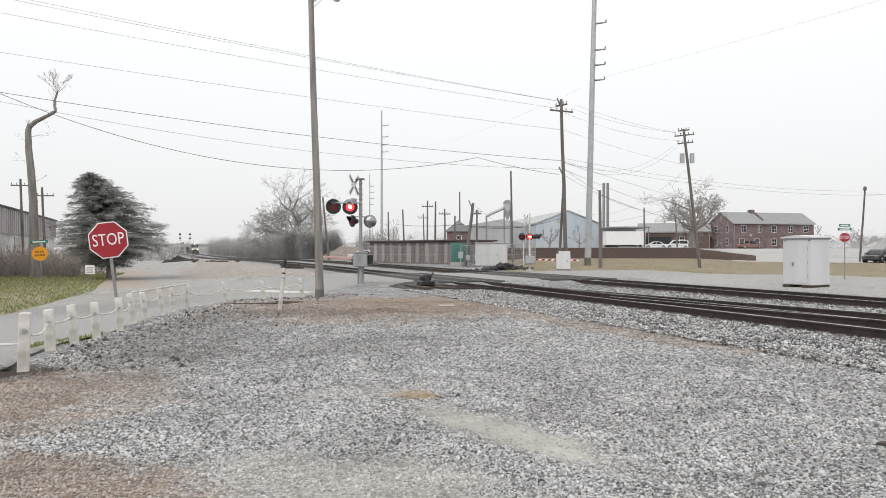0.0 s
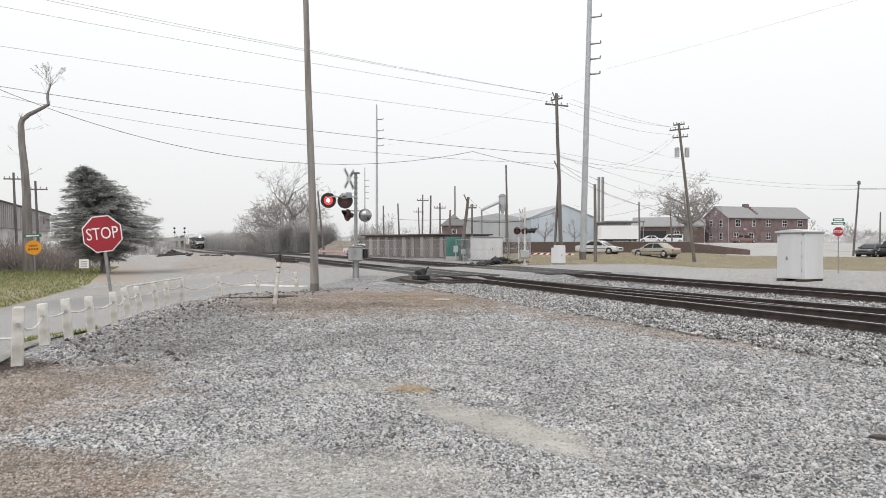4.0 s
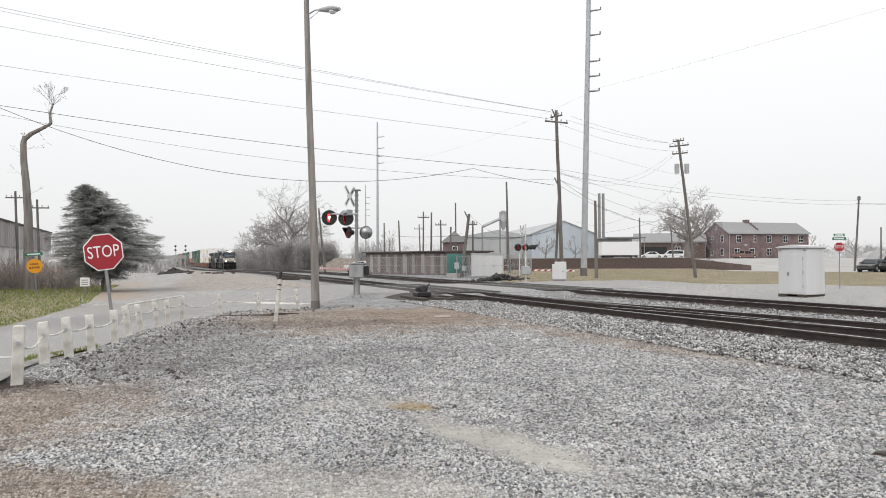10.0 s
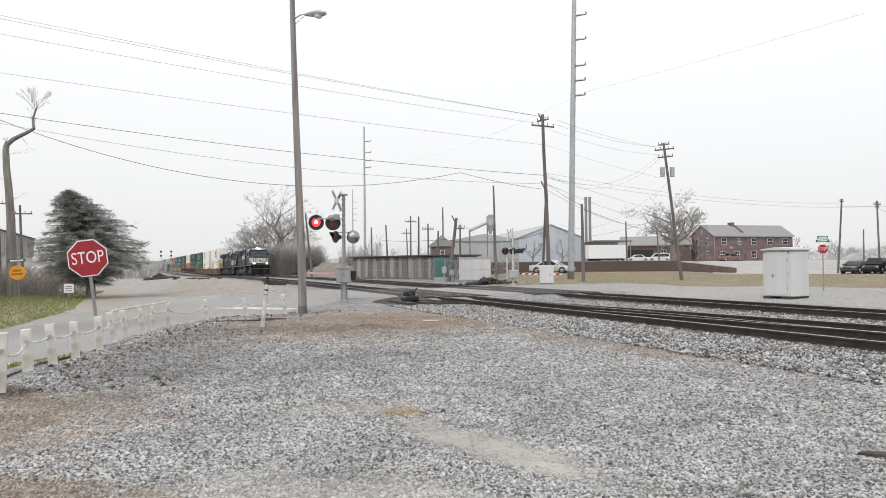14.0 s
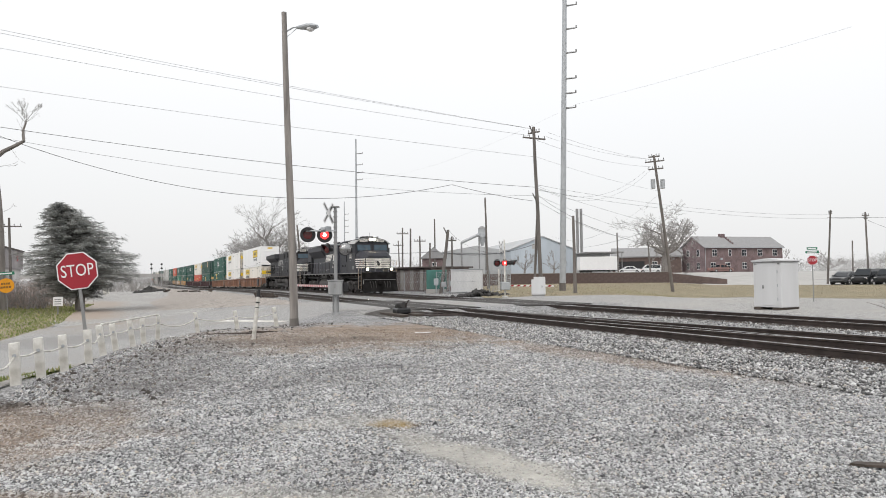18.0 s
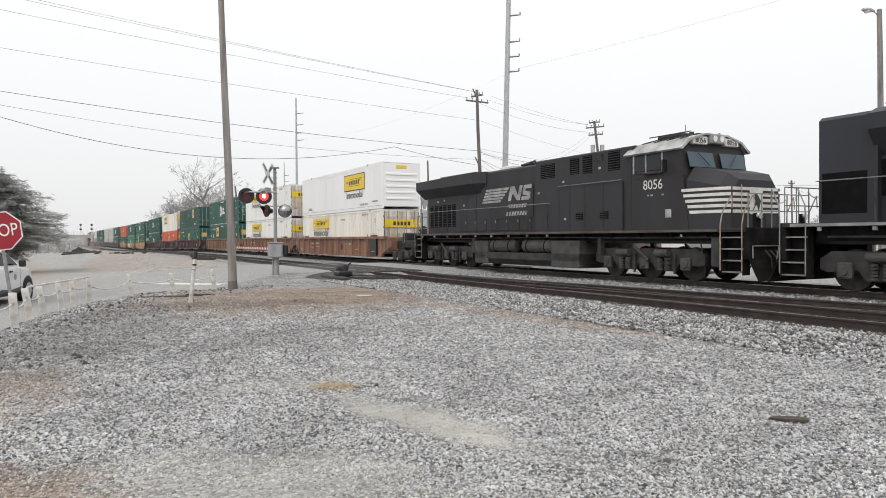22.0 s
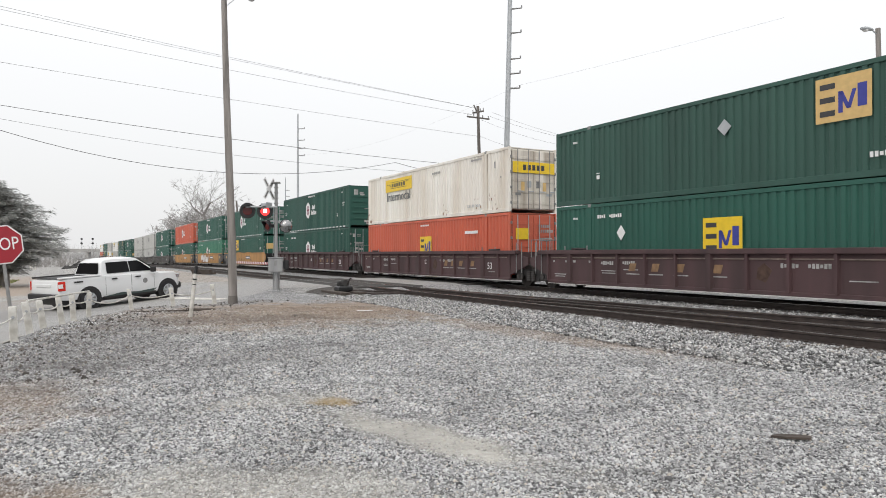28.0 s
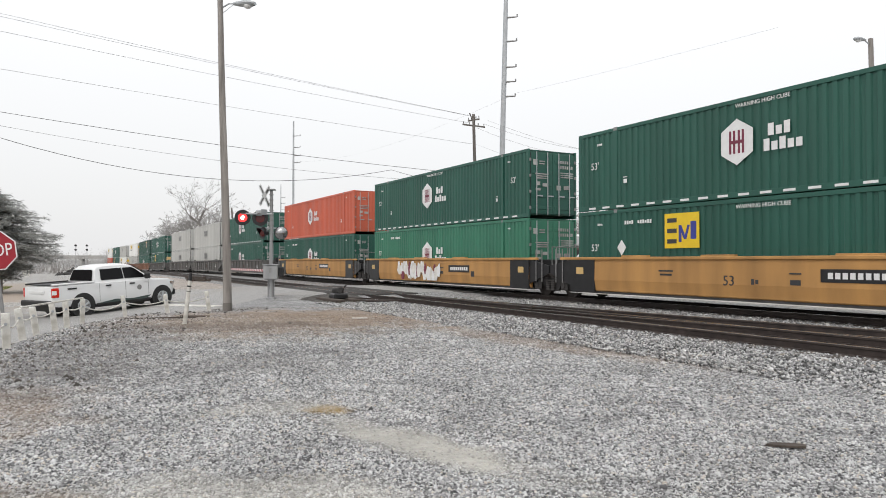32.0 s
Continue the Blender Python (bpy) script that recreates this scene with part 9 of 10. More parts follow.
            run = [(8.98 - 0.075 * k, 1.527 if 8.98 - 0.075 * k < 8.85 else 1.505)] + ([(8.86, 1.527)] if 8.98 - 0.075 * k < 8.86 else []) + [(x + 0.01, w + 0.014) for x, w, zt in lay[1:]]
            for (xa, wa), (xb, wb) in zip(run, run[1:]):
                bm.faces.new([bm.verts.new(p) for p in ((xa, s * wa, z), (xb, s * wb, z), (xb, s * wb, z + 0.095), (xa - 0.02, s * wa, z + 0.095))])
            part("nose_stripe", bm, M_STRIPE, nose, "white paint stripe")
    part("emblem", box(B(), 10.214, 10.222, -0.3, 0.3, 2.1, 2.85, 0.002), M_STRIPE, nose, "pale emblem panel")
    bm = B()
    prism(bm, [(-0.18, 2.2), (-0.05, 2.5), (-0.15, 2.75), (0.05, 2.7), (0.2, 2.5), (0.1, 2.2), (0.0, 2.4)], 10.224, 10.23, "x")
    part("emblem_mark", bm, M_BLACK, nose, "dark abstract mark")
    part("nose_door", box(B(), 10.19, 10.208, 0.45, 0.95, 1.75, 2.05), M_BLACK, nose)
    part("nose_grab", rod(B(), (10.24, -0.7, 2.1), (10.24, -0.7, 3.0), 0.015, n=5), M_TANIRON, nose)
    # lights and number boards
    part("headlight_housing", box(B(), 8.5, 8.82, -0.36, 0.36, 4.42, 4.74, 0.03), M_ROOFPALE, cab)
    for y in (-0.16, 0.16):
        part("headlight", rod(B(), (8.82, y, 4.58), (8.835, y, 4.58), 0.1, n=16), M_HEADLIGHT if number == "1042" else M_CHROME, cab, "round headlight")
    for s in (-1, 1):
        part("ditch_light", rod(B(), (10.62, s * 1.05, 2.02), (10.7, s * 1.05, 2.02), 0.09, n=14), M_HEADLIGHT if number == "1042" else M_CHROME, t, "low round ditch light")
        part("ditch_bracket", box(B(), 10.5, 10.62, s * 1.05 - 0.1, s * 1.05 + 0.1, deck, 2.1, 0.01), M_GRIME, t)
        part("number_board", box(B(), 8.55, 8.74, s * 0.74 - 0.34, s * 0.74 + 0.34, 4.38, 4.64, 0.02), M_STRIPE, cab)
        me = writing(number, 0.24)
        me.materials.append(M_LOGODARK)
        share("board_number", me, cab, Matrix.Translation((8.75, s * 0.74, 4.5)) @ Matrix.Rotation(radians(90), 4, "Z"))
        me = writing(number, 0.46)
        me.materials.append(M_STRIPE)
        me.transform(Matrix.Diagonal((0.95, 1, 1, 1)))
        share("road_number", me, t, Matrix.Translation((7.46, s * 1.532, 3.14)) @ Matrix.Rotation(0 if s < 0 else math.pi, 4, "Z"))
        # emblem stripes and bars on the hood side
        ink = M_STRIPE if slab else M_WORNWHITE
        yy = hw + 0.022
        l0, l1, n0, n1, zb = (-2.75, -0.5, 0.0, 2.15, 2.96) if slab else (-4.4, -2.5, -2.2, -0.4, 3.05)
        panel = part("logo_panel", box(B(), l0 - 0.05, 0.9 if slab else n1 + 0.1, s * yy - 0.004, s * yy + 0.004, zb - 0.75, zb + 0.72), paint, t, "black panel with white emblem")
        lines = [[(l0 + 0.09 * k, zb + 0.135 * k), (l1 - 0.3 + 0.16 * k, zb + 0.135 * k), (l1 - 0.22 + 0.16 * k, zb + 0.1 + 0.135 * k), (l0 + 0.07 + 0.09 * k, zb + 0.1 + 0.135 * k)] for k in range(5)]
        u = lambda p, q: (n0 + (n1 - n0) * p, zb + 0.02 + 0.64 * q)
        lines += [[u(0.0, 0), u(0.12, 0), u(0.3, 1), u(0.12, 1)], [u(0.2, 0.55), u(0.4, 0), u(0.5, 0), u(0.3, 1)], [u(0.4, 0), u(0.52, 0), u(0.64, 1), u(0.52, 1)]]
        lines += [[u(0.58, 0), u(0.9, 0), u(0.96, 0.24), u(0.6, 0.24)], [u(0.64, 0.38), u(0.94, 0.2), u(0.97, 0.5), u(0.66, 0.66)], [u(0.66, 0.76), u(1.0, 0.76), u(1.0, 1), u(0.7, 1)], [u(0.64, 0.55), u(0.74, 0.55), u(0.78, 0.9), u(0.68, 0.9)]]
        for k in range(7):
            a0, w0 = n0 + (n1 - n0) * 0.115 * k, (n1 - n0) * 0.09
            lines.append([(a0 + 0.0, zb - 0.30), (a0 + w0 - 0.02, zb - 0.30), (a0 + w0 + 0.04, zb - 0.14), (a0 + 0.06, zb - 0.14)])
        for k in range(8):
            a0, w0 = n0 + (n1 - n0) * 0.115 * k, (n1 - n0) * 0.09
            lines.append([(a0 - 0.14, zb - 0.64), (a0 + w0 - 0.16, zb - 0.64), (a0 + w0 - 0.1, zb - 0.46), (a0 - 0.08, zb - 0.46)])
        for poly in lines:
            base = 1.27 if slab and poly[1][0] > 0.95 else yy
            poly = [(p, q) for p, q in poly]
            lo, hi = sorted((s * (base + 0.005), s * (base + 0.012)))
            part("white_stripe", prism(B(), poly if s < 0 else [(n0 + l0 - p + (n1 - n0), q) for p, q in poly], lo, hi), ink, panel, "pale painted emblem shape")
    hx = -0.4 if slab else -1.3
    part("horn", rod(rod(rod(B(), (hx - 0.45, -0.6, 4.66), (hx + 0.25, -0.6, 4.66), 0.05, 0.1), (hx - 0.4, -0.35, 4.74), (hx + 0.2, -0.35, 4.74), 0.05, 0.1), (hx + 0.4, -0.48, 4.66), (hx - 0.1, -0.48, 4.66), 0.05, 0.1), M_BLACK, t)
    part("horn_bracket", box(B(), hx - 0.1, hx + 0.05, -0.6, -0.35, 4.2, 4.66), M_BLACK, t)
    part("antenna", rod(B(), (7.2, 0.3, 4.72), (7.2, 0.3, 5.3), 0.012), M_BLACK, t)
    part("air_conditioner", box(B(), 6.6, 7.7, -0.45, 0.45, 4.78, 4.92, 0.04), M_LOCODIRT, t)
    part("cab_beacon", rod(B(), (7.9, -0.2, 4.78), (7.9, -0.2, 4.92), 0.08, n=10), M_LOCODIRT, t)
    steps_and_rails(t, fx, 9.7, deck, True)
    steps_and_rails(t, rx, -9.85, deck, False)
    if not slab:
        for ob in t.children:
            if ob.name.split(".")[0] in ("cab", "cab_roof", "nose", "road_number", "antenna", "air_conditioner", "cab_beacon"):
                ob.location.x -= CABBACK
    return t


def container(colour, style, end, label):
    """A 53-foot box; origin under its floor's middle, doors or front wall at +x."""
    t = thing("shipping_container", label, "container", group="stacked containers")
    L, Wd, Hh = 16.15, 2.59, 2.9
    m = M_CONT[colour]
    h, w = L / 2, Wd / 2
    part("core", box(B(), -h + 0.06, h - 0.06, -w + 0.08, w - 0.08, 0.12, Hh - 0.08), m, t)
    for s in (-1, 1):
        bm = B()
        if style == "smooth":
            box(bm, -h + 0.05, h - 0.05, s * (w - 0.02) - 0.015, s * (w - 0.02) + 0.015, 0.16, Hh - 0.12)
            part("side_wall", bm, m, t)
            part("rail_lip", box(B(), -h + 0.1, h - 0.1, s * w - 0.012, s * w + 0.012, Hh - 0.24, Hh - 0.21), m, t)
            part("rail_shadow_gap", box(B(), -h + 0.1, h - 0.1, s * w - 0.012, s * w - 0.004, 0.19, 0.205), M_STEELDARK, t, "thin dark strip painted as a shadow line")
            for k in range(12):
                x = -h + 1.3 * (k + 0.5)
                part("panel_seam", box(B(), x, x + 0.02, s * w - 0.008, s * w - 0.001, 0.2, Hh - 0.15), m, t)
        else:
            pts = []
            x = -h + 0.1
            pitch = 0.28
            while x < h - 0.3:
                for dx, o in ((0, 0.0), (0.12, 0.0), (0.148, 0.043), (0.252, 0.043)):
                    pts.append((x + dx, o))
                x += pitch
            pts.append((h - 0.1, 0.0))
            va = [bm.verts.new((px, s * (w - 0.012 - o), 0.16)) for px, o in pts]
            vb = [bm.verts.new((px, s * (w - 0.012 - o), Hh - 0.12)) for px, o in pts]
            for i in range(len(pts) - 1):
                bm.faces.new((va[i], va[i + 1], vb[i + 1], vb[i]))
            part("side_wall", bm, m, t, "corrugated side wall")
        part("top_rail", box(B(), -h, h, min(s * (w - 0.05), s * (w + 0.004)), max(s * (w - 0.05), s * (w + 0.004)), Hh - 0.13, Hh, 0.01), m, t)
        part("bottom_rail", box(B(), -h, h, min(s * (w - 0.05), s * (w + 0.004)), max(s * (w - 0.05), s * (w + 0.004)), 0.0, 0.17, 0.01), m, t)
        for x in (-6.1, 6.1) if style == "rib" else (-5.7, 5.7):
            part("lift_post", box(B(), x - 0.1, x + 0.1, min(s * (w - 0.04), s * (w + 0.008)), max(s * (w - 0.04), s * (w + 0.008)), 0.1, Hh - 0.05, 0.004), m, t, "strengthened lift post")
            part("lift_casting", box(B(), x - 0.09, x + 0.09, min(s * (w - 0.09), s * (w + 0.012)), max(s * (w - 0.09), s * (w + 0.012)), Hh - 0.11, Hh + 0.02, 0.01), M_STEELDARK, t)
        for x in (-h + 0.07, h - 0.07):
            part("corner_post", box(B(), x - 0.08, x + 0.08, min(s * (w - 0.1), s * (w + 0.006)), max(s * (w - 0.1), s * (w + 0.006)), 0, Hh, 0.01), m, t)
    part("roof", box(B(), -h + 0.05, h - 0.05, -w + 0.04, w - 0.04, Hh - 0.06, Hh - 0.02), m, t)
    # rear end: a plain ribbed wall
    part("front_wall" if end == "doors" else "rear_wall", box(B(), -h + 0.02, -h + 0.05, -w + 0.1, w - 0.1, 0.15, Hh - 0.12), m, t)
    if end == "doors":
        for s in (-1, 1):
            y0, y1 = (0.01, w - 0.12) if s > 0 else (-w + 0.12, -0.01)
            pale = colour in ("white", "ivory", "cream")
            leaf = M_DOORDIRT if pale else m
            d = part("door", box(B(), h - 0.03, h + 0.005, y0, y1, 0.16, Hh - 0.14, 0.008), leaf, t, "stained container door with lock rods" if pale else "container door with lock rods")
            part("door_gasket", box(B(), h + 0.004, h + 0.012, s * 1.17 - 0.015, s * 1.17 + 0.015, 0.16, Hh - 0.14), M_BLACK, d)
            for k in range(4):
                part("hinge", box(B(), h + 0.004, h + 0.04, s * 1.21 - 0.05, s * 1.21 + 0.05, 0.35 + 0.68 * k, 0.47 + 0.68 * k, 0.01), M_STEELDARK, d)
            if pale:
                for k, (yy, zz, ww, hh) in enumerate(((0.25, 1.25, 0.22, 0.3), (0.6, 1.15, 0.18, 0.4), (0.85, 0.8, 0.3, 0.12))):
                    part("placard", box(B(), h + 0.03, h + 0.034, s * yy - ww / 2, s * yy + ww / 2, zz - hh / 2, zz + hh / 2), (M_STEELDARK, M_LOGOGOLD, M_STEEL)[k if s > 0 else 2 - k], d, "faded placard")
            for f in (0.25, 0.75):
                y = y0 + (y1 - y0) * f
                part("lock_rod", rod(B(), (h + 0.045, y, 0.1), (h + 0.045, y, Hh - 0.1), 0.022, n=6), M_STEELDARK if colour in ("white", "ivory", "cream") else M_STEEL, d)
                part("lock_handle", box(B(), h + 0.03, h + 0.06, y, y + 0.3, 0.9, 0.95), M_STEEL, d)
            for k in range(5):
                z = 0.35 + 0.5 * k
                part("door_rib", box(B(), h + 0.004, h + 0.03, y0 + 0.08, y1 - 0.08, z, z + 0.14, 0.01), leaf, d)
    else:
        part("end_wall", box(B(), h - 0.03, h + 0.003, -w + 0.1, w - 0.1, 0.15, Hh - 0.12), m, t)
        for k in range(5):
            z = 0.55 + 0.38 * k
            part("end_rib", box(B(), h + 0.003, h + 0.05, -w + 0.25, w - 0.25, z, z + 0.14, 0.02), m, t)
    return t


def mark_bars(t, bars, material, s=-1, label="unreadable white marking"):
    """Small plain bars that stand for markings too small to read: (x, z, width, height)."""
    w = 2.59 / 2 + 0.012
    if len(bars) > 3 and label == "unreadable white marking":
        bm = B()
        for x, z, bw, bh in bars:
            box(bm, x - bw / 2, x + bw / 2, s * w - 0.004, s * w + 0.004, z - bh / 2, z + bh / 2)
        tagged(part("small_markings", bm, material, t, "rows of small unreadable markings"), kind="stuff")
        return
    for x, z, bw, bh in bars:
        part("marking", box(B(), x - bw / 2, x + bw / 2, s * w - 0.004, s * w + 0.004, z - bh / 2, z + bh / 2), material, t, label)


def add_text(t, text, size, x, z, material, y=-1.315, rot=0.0):
    me = writing(text, size)
    me.materials.append(material)
    ob = share("lettering", me, t, Matrix.Translation((x, y, z)) @ Matrix.Rotation(rot, 4, "Z"))
    return ob


def yellow_logo(t, x, z, w, h, framed):
    y = -1.31
    if framed:
        part("logo_border", box(B(), x - w / 2 - 0.06, x + w / 2 + 0.06, y - 0.004, y, z - h / 2 - 0.06, z + h / 2 + 0.06), M_LOGODARK, t, "dark logo border")
    lg = part("logo_panel", box(B(), x - w / 2, x + w / 2, y - 0.009, y - 0.005, z - h / 2, z + h / 2), M_LOGOYELLOW, t, "yellow logo panel")
    for k in range(6):
        x0 = x - w * 0.25 + k * w * 0.088
        tall = 0.13 if k in (0, 1) else 0.16
        bm = prism(B(), [(x0, z - h * 0.15), (x0 + w * 0.06, z - h * 0.15), (x0 + w * 0.06, z + h * tall), (x0, z + h * tall)], y - 0.013, y - 0.010)
        part("logo_bar", bm, M_LOGODARK, lg, "dark logo shape")
    for k in range(4):
        d = 0.055 * k
        for sg in (-1, 1):
            zz = 0.26 - 0.06 * k if sg > 0 else 0.1 - 0.06 * k
            bm = prism(B(), [(x + sg * w * 0.28, z + h * (zz - 0.04)), (x + sg * w * (0.45 - d), z + h * (zz - 0.02)), (x + sg * w * (0.45 - d), z + h * zz), (x + sg * w * 0.28, z + h * (zz - 0.01))], y - 0.013, y - 0.010)
            part("logo_wing", bm, M_LOGODARK, lg, "thin dark logo line")
    for z0 in (-0.24, 0.24):
        part("logo_line", box(B(), x - w * 0.3, x + w * 0.3, y - 0.013, y - 0.010, z + h * z0 - 0.012, z + h * z0 + 0.012), M_LOGODARK, lg, "thin dark logo line")


def hex_logo(t, x, z, r):
    y = -1.31
    pts = [(x + r * math.cos(radians(90 + 60 * k)) * 0.92, z + r * math.sin(radians(90 + 60 * k))) for k in range(6)]
    lg = part("logo_panel", prism(B(), pts, y - 0.008, y - 0.003), M_WHITESIGN, t, "white hexagonal logo panel")
    for a in (-0.38, 0.06):
        for b in (0.0, 0.2):
            part("logo_bar", box(B(), x + r * (a + b), x + r * (a + b + 0.11), y - 0.013, y - 0.009, z - r * 0.5, z + r * 0.5), M_LOGOMAROON, lg, "maroon logo bar")
    part("logo_bar", box(B(), x - r * 0.3, x + r * 0.3, y - 0.013, y - 0.009, z - r * 0.07, z + r * 0.07), M_LOGOMAROON, lg)
    for row, n in ((0.24, 3), (-0.38, 5)):
        for k in range(n):
            x0 = x + r * 1.3 + k * r * 0.36 + (r * 0.2 if n == 3 else 0)
            zc = z + r * row
            ob = part("brand_bar", box(B(), x0, x0 + r * 0.27, y - 0.008, y - 0.003, zc - r * 0.2, zc + r * (0.3 if k in (0, 2) else 0.16)), M_WHITESIGN, t, "white brand shape")


def square_logo(t, x, z, w, tan=False):
    y = -1.31
    lg = part("logo_panel", box(B(), x - w / 2, x + w / 2, y - 0.008, y - 0.003, z - w * 0.4, z + w * 0.4), M_LOGOGOLD if tan else M_LOGOYELLOW, t, "square yellow logo panel")
    for dz in (-0.24, 0.0, 0.24):
        part("logo_bar", box(B(), x - w * 0.42, x - w * 0.14, y - 0.013, y - 0.009, z + dz * w - w * 0.05, z + dz * w + w * 0.05), M_LOGODARK, lg)
    for poly in ([(-0.08, -0.26), (0.0, -0.26), (0.0, 0.12), (-0.08, 0.12)], [(-0.08, 0.12), (0.07, -0.2), (0.14, -0.2), (0.0, 0.12)], [(0.07, -0.2), (0.14, -0.2), (0.24, 0.12), (0.17, 0.12)], [(0.26, -0.2), (0.42, -0.2), (0.42, 0.2), (0.26, 0.2)]):
        part("logo_wedge", prism(B(), [(x + w * p, z + w * q) for p, q in poly], y - 0.013, y - 0.009), M_LOGOBLUE, lg, "blue logo shape")


def letters(x, z, n, size):
    """A run of tiny bars in place of letters too small to read."""
    return [(x + size * 0.85 * k, z, size * 0.6, size * (1.0 if (k * 7 + n) % 3 else 0.7)) for k in range(n)]


SMALL = letters(-7.0, 2.4, 4, 0.08) + [(-5.6, 0.95, 0.16, 0.14), (-5.6, 1.09, 0.18, 0.03), (5.7, 0.9, 0.14, 0.14), (5.7, 1.04, 0.16, 0.03)] + letters(6.6, 2.5, 3, 0.08)
CODE = letters(-5.6, 2.42, 4, 0.13) + letters(-4.98, 2.42, 6, 0.13)


def end_marks(t, kind_):
    x = 8.075 + 0.012
    bars = {"wall": [(-0.8, 2.42, 0.3, 0.36), (-0.4, 2.38, 0.3, 0.12), (-0.35, 2.26, 0.34, 0.1), (0.05, 1.72, 0.9, 0.05), (0.0, 1.35, 0.34, 0.12), (0.05, 0.42, 0.5, 0.16), (0.05, 0.26, 0.22, 0.12)], "green": [(-0.95, 2.35, 0.22, 0.24), (-0.6, 2.4, 0.28, 0.05), (-0.6, 2.3, 0.28, 0.05)] + [(0.3 + 0.12 * k, 2.42, 0.08, 0.13) for k in range(5)] + [(0.3 + 0.12 * k, 2.2, 0.08, 0.13) for k in range(7)] + [(0.75, 1.95 - 0.09 * k, 0.7, 0.045) for k in range(3)] + [(-0.6, 1.86 - 0.09 * k, 0.7 - 0.1 * k, 0.045) for k in range(3)] + [(-0.8, 1.45, 0.2, 0.16), (-0.45, 1.4, 0.24, 0.14), (-0.8, 1.2, 0.26, 0.1), (0.3, 1.3, 0.24, 0.2), (0.72, 1.32, 0.3, 0.16)], "plain": [(0.3 + 0.12 * k, 2.3, 0.08, 0.13) for k in range(5)] + [(0.3 + 0.12 * k, 2.08, 0.08, 0.13) for k in range(7)] + [(0.65, 1.75, 0.7, 0.05), (0.65, 1.65, 0.6, 0.05), (0.7, 1.0, 0.24, 0.24)]}[kind_]
    bm = B()
    for y, z, w, h in bars:
        box(bm, x + 0.02, x + 0.026, y - w / 2, y + w / 2, z - h / 2, z + h / 2)
    if bars[0][2]:
        tagged(part("door_markings", bm, M_WORNWHITE, t, "small unreadable white markings"), kind="stuff")
    else:
        bm.free()


def dress(t, style):
    if style == "jb_smooth":
        yellow_logo(t, 3.4, 1.93, 3.6, 1.0, True)
        add_text(t, "Intermodal", 0.66, 3.42, 1.08, M_LOGOGREY)
        add_text(t, "TOP LIFT ONLY", 0.2, 5.15, 0.36, M_STEELDARK)
        add_text(t, "TOP LIFT ONLY", 0.12, -6.0, 0.5, M_STEELDARK)
        lg = part("end_logo", box(B(), 8.09, 8.098, -0.35, 0.35, 2.5, 2.7), M_LOGOYELLOW, t, "small yellow logo panel")
        mark_bars(t, [(-6.0, 0.4, 0.9, 0.08), (6.9, 0.5, 0.9, 0.08)], M_STEELDARK)
    elif style == "jb":
        yellow_logo(t, -3.5, 2.22, 3.6, 0.74, False)
        add_text(t, "Intermodal", 0.74, -3.53, 1.52, M_LOGOGREY)
        add_text(t, "TOP LIFT ONLY", 0.18, 5.0, 0.42, M_STEEL)
        part("end_logo", box(B(), 8.125, 8.132, -1.15, 1.15, 1.75, 2.25), M_LOGOYELLOW, t, "yellow logo panel across the doors")
        for k in range(5):
            part("logo_bar", box(B(), 8.134, 8.138, -0.6 + 0.25 * k, -0.43 + 0.25 * k, 1.88, 2.12), M_LOGODARK, t)
        if t.name.startswith("shipping") and "stained" in t["label"]:
            rnd = random.Random(9)
            for k in range(34):
                x = rnd.choice((-7.9, -7.7, -3.0, 1.9, 2.2, 5.4, 6.4, 7.0)) + rnd.uniform(-0.35, 0.35)
                z, hh, ww = 0.75 * rnd.uniform(0, 1) ** 2 + 0.12, rnd.uniform(0.04, 0.17), rnd.uniform(0.015, 0.045)
                part("rust_patch", prism(B(), [(x - ww, z), (x + ww * 0.6, z - hh * 0.3), (x + ww, z + hh * 0.4), (x + ww * 0.2, z + hh), (x - ww * 0.7, z + hh * 0.5)], -1.302, -1.296), M_RUSTSPOT, t, "brown rust patch")
        mark_bars(t, letters(4.8, 2.62, 12, 0.1) + letters(0.8, 2.4, 9, 0.12) + [(6.9, 2.2, 0.09, 0.3), (7.4, 1.6, 0.08, 0.08)], M_WORNWHITE)
    elif style in ("hub", "hub_wall"):
        hex_logo(t, -1.03, 1.63, 0.68)
        add_text(t, "WARNING HIGH CUBE", 0.17, -0.2, 2.68, M_WHITESIGN)
        add_text(t, "53'", 0.36, 7.0, 1.65, M_WHITESIGN)
        add_text(t, "53'", 0.36, -7.15, 1.62, M_WHITESIGN)
        mark_bars(t, SMALL, M_WHITESIGN)
        mark_bars(t, [(-7.3 + 0.72 * k, 0.085, 0.36, 0.07) for k in range(21)], M_WHITESIGN, label="white reflective dash")
        end_marks(t, "green" if style == "hub" else "wall")
    elif style == "hub_low":
        hex_logo(t, -1.03, 1.42, 0.68)
        add_text(t, "53'", 0.36, 7.0, 1.0, M_WHITESIGN)
        add_text(t, "53'", 0.36, -7.15, 1.53, M_WHITESIGN)
        mark_bars(t, SMALL + CODE, M_WHITESIGN)
        end_marks(t, "green")
    elif style == "emp":
        square_logo(t, -3.1, 2.05, 1.4)
        add_text(t, "WARNING HIGH CUBE", 0.17, -0.2, 2.66, M_WHITESIGN)
        add_text(t, "53'", 0.36, 7.0, 1.62, M_WHITESIGN)
        add_text(t, "53'", 0.36, -7.15, 1.55, M_WHITESIGN)
        ob = part("hazard_diamond", prism(B(), [(-6.0, 1.55), (-5.78, 1.83), (-5.56, 1.55), (-5.78, 1.27)], -1.318, -1.313), M_WHITESIGN, t, "white diamond plate")
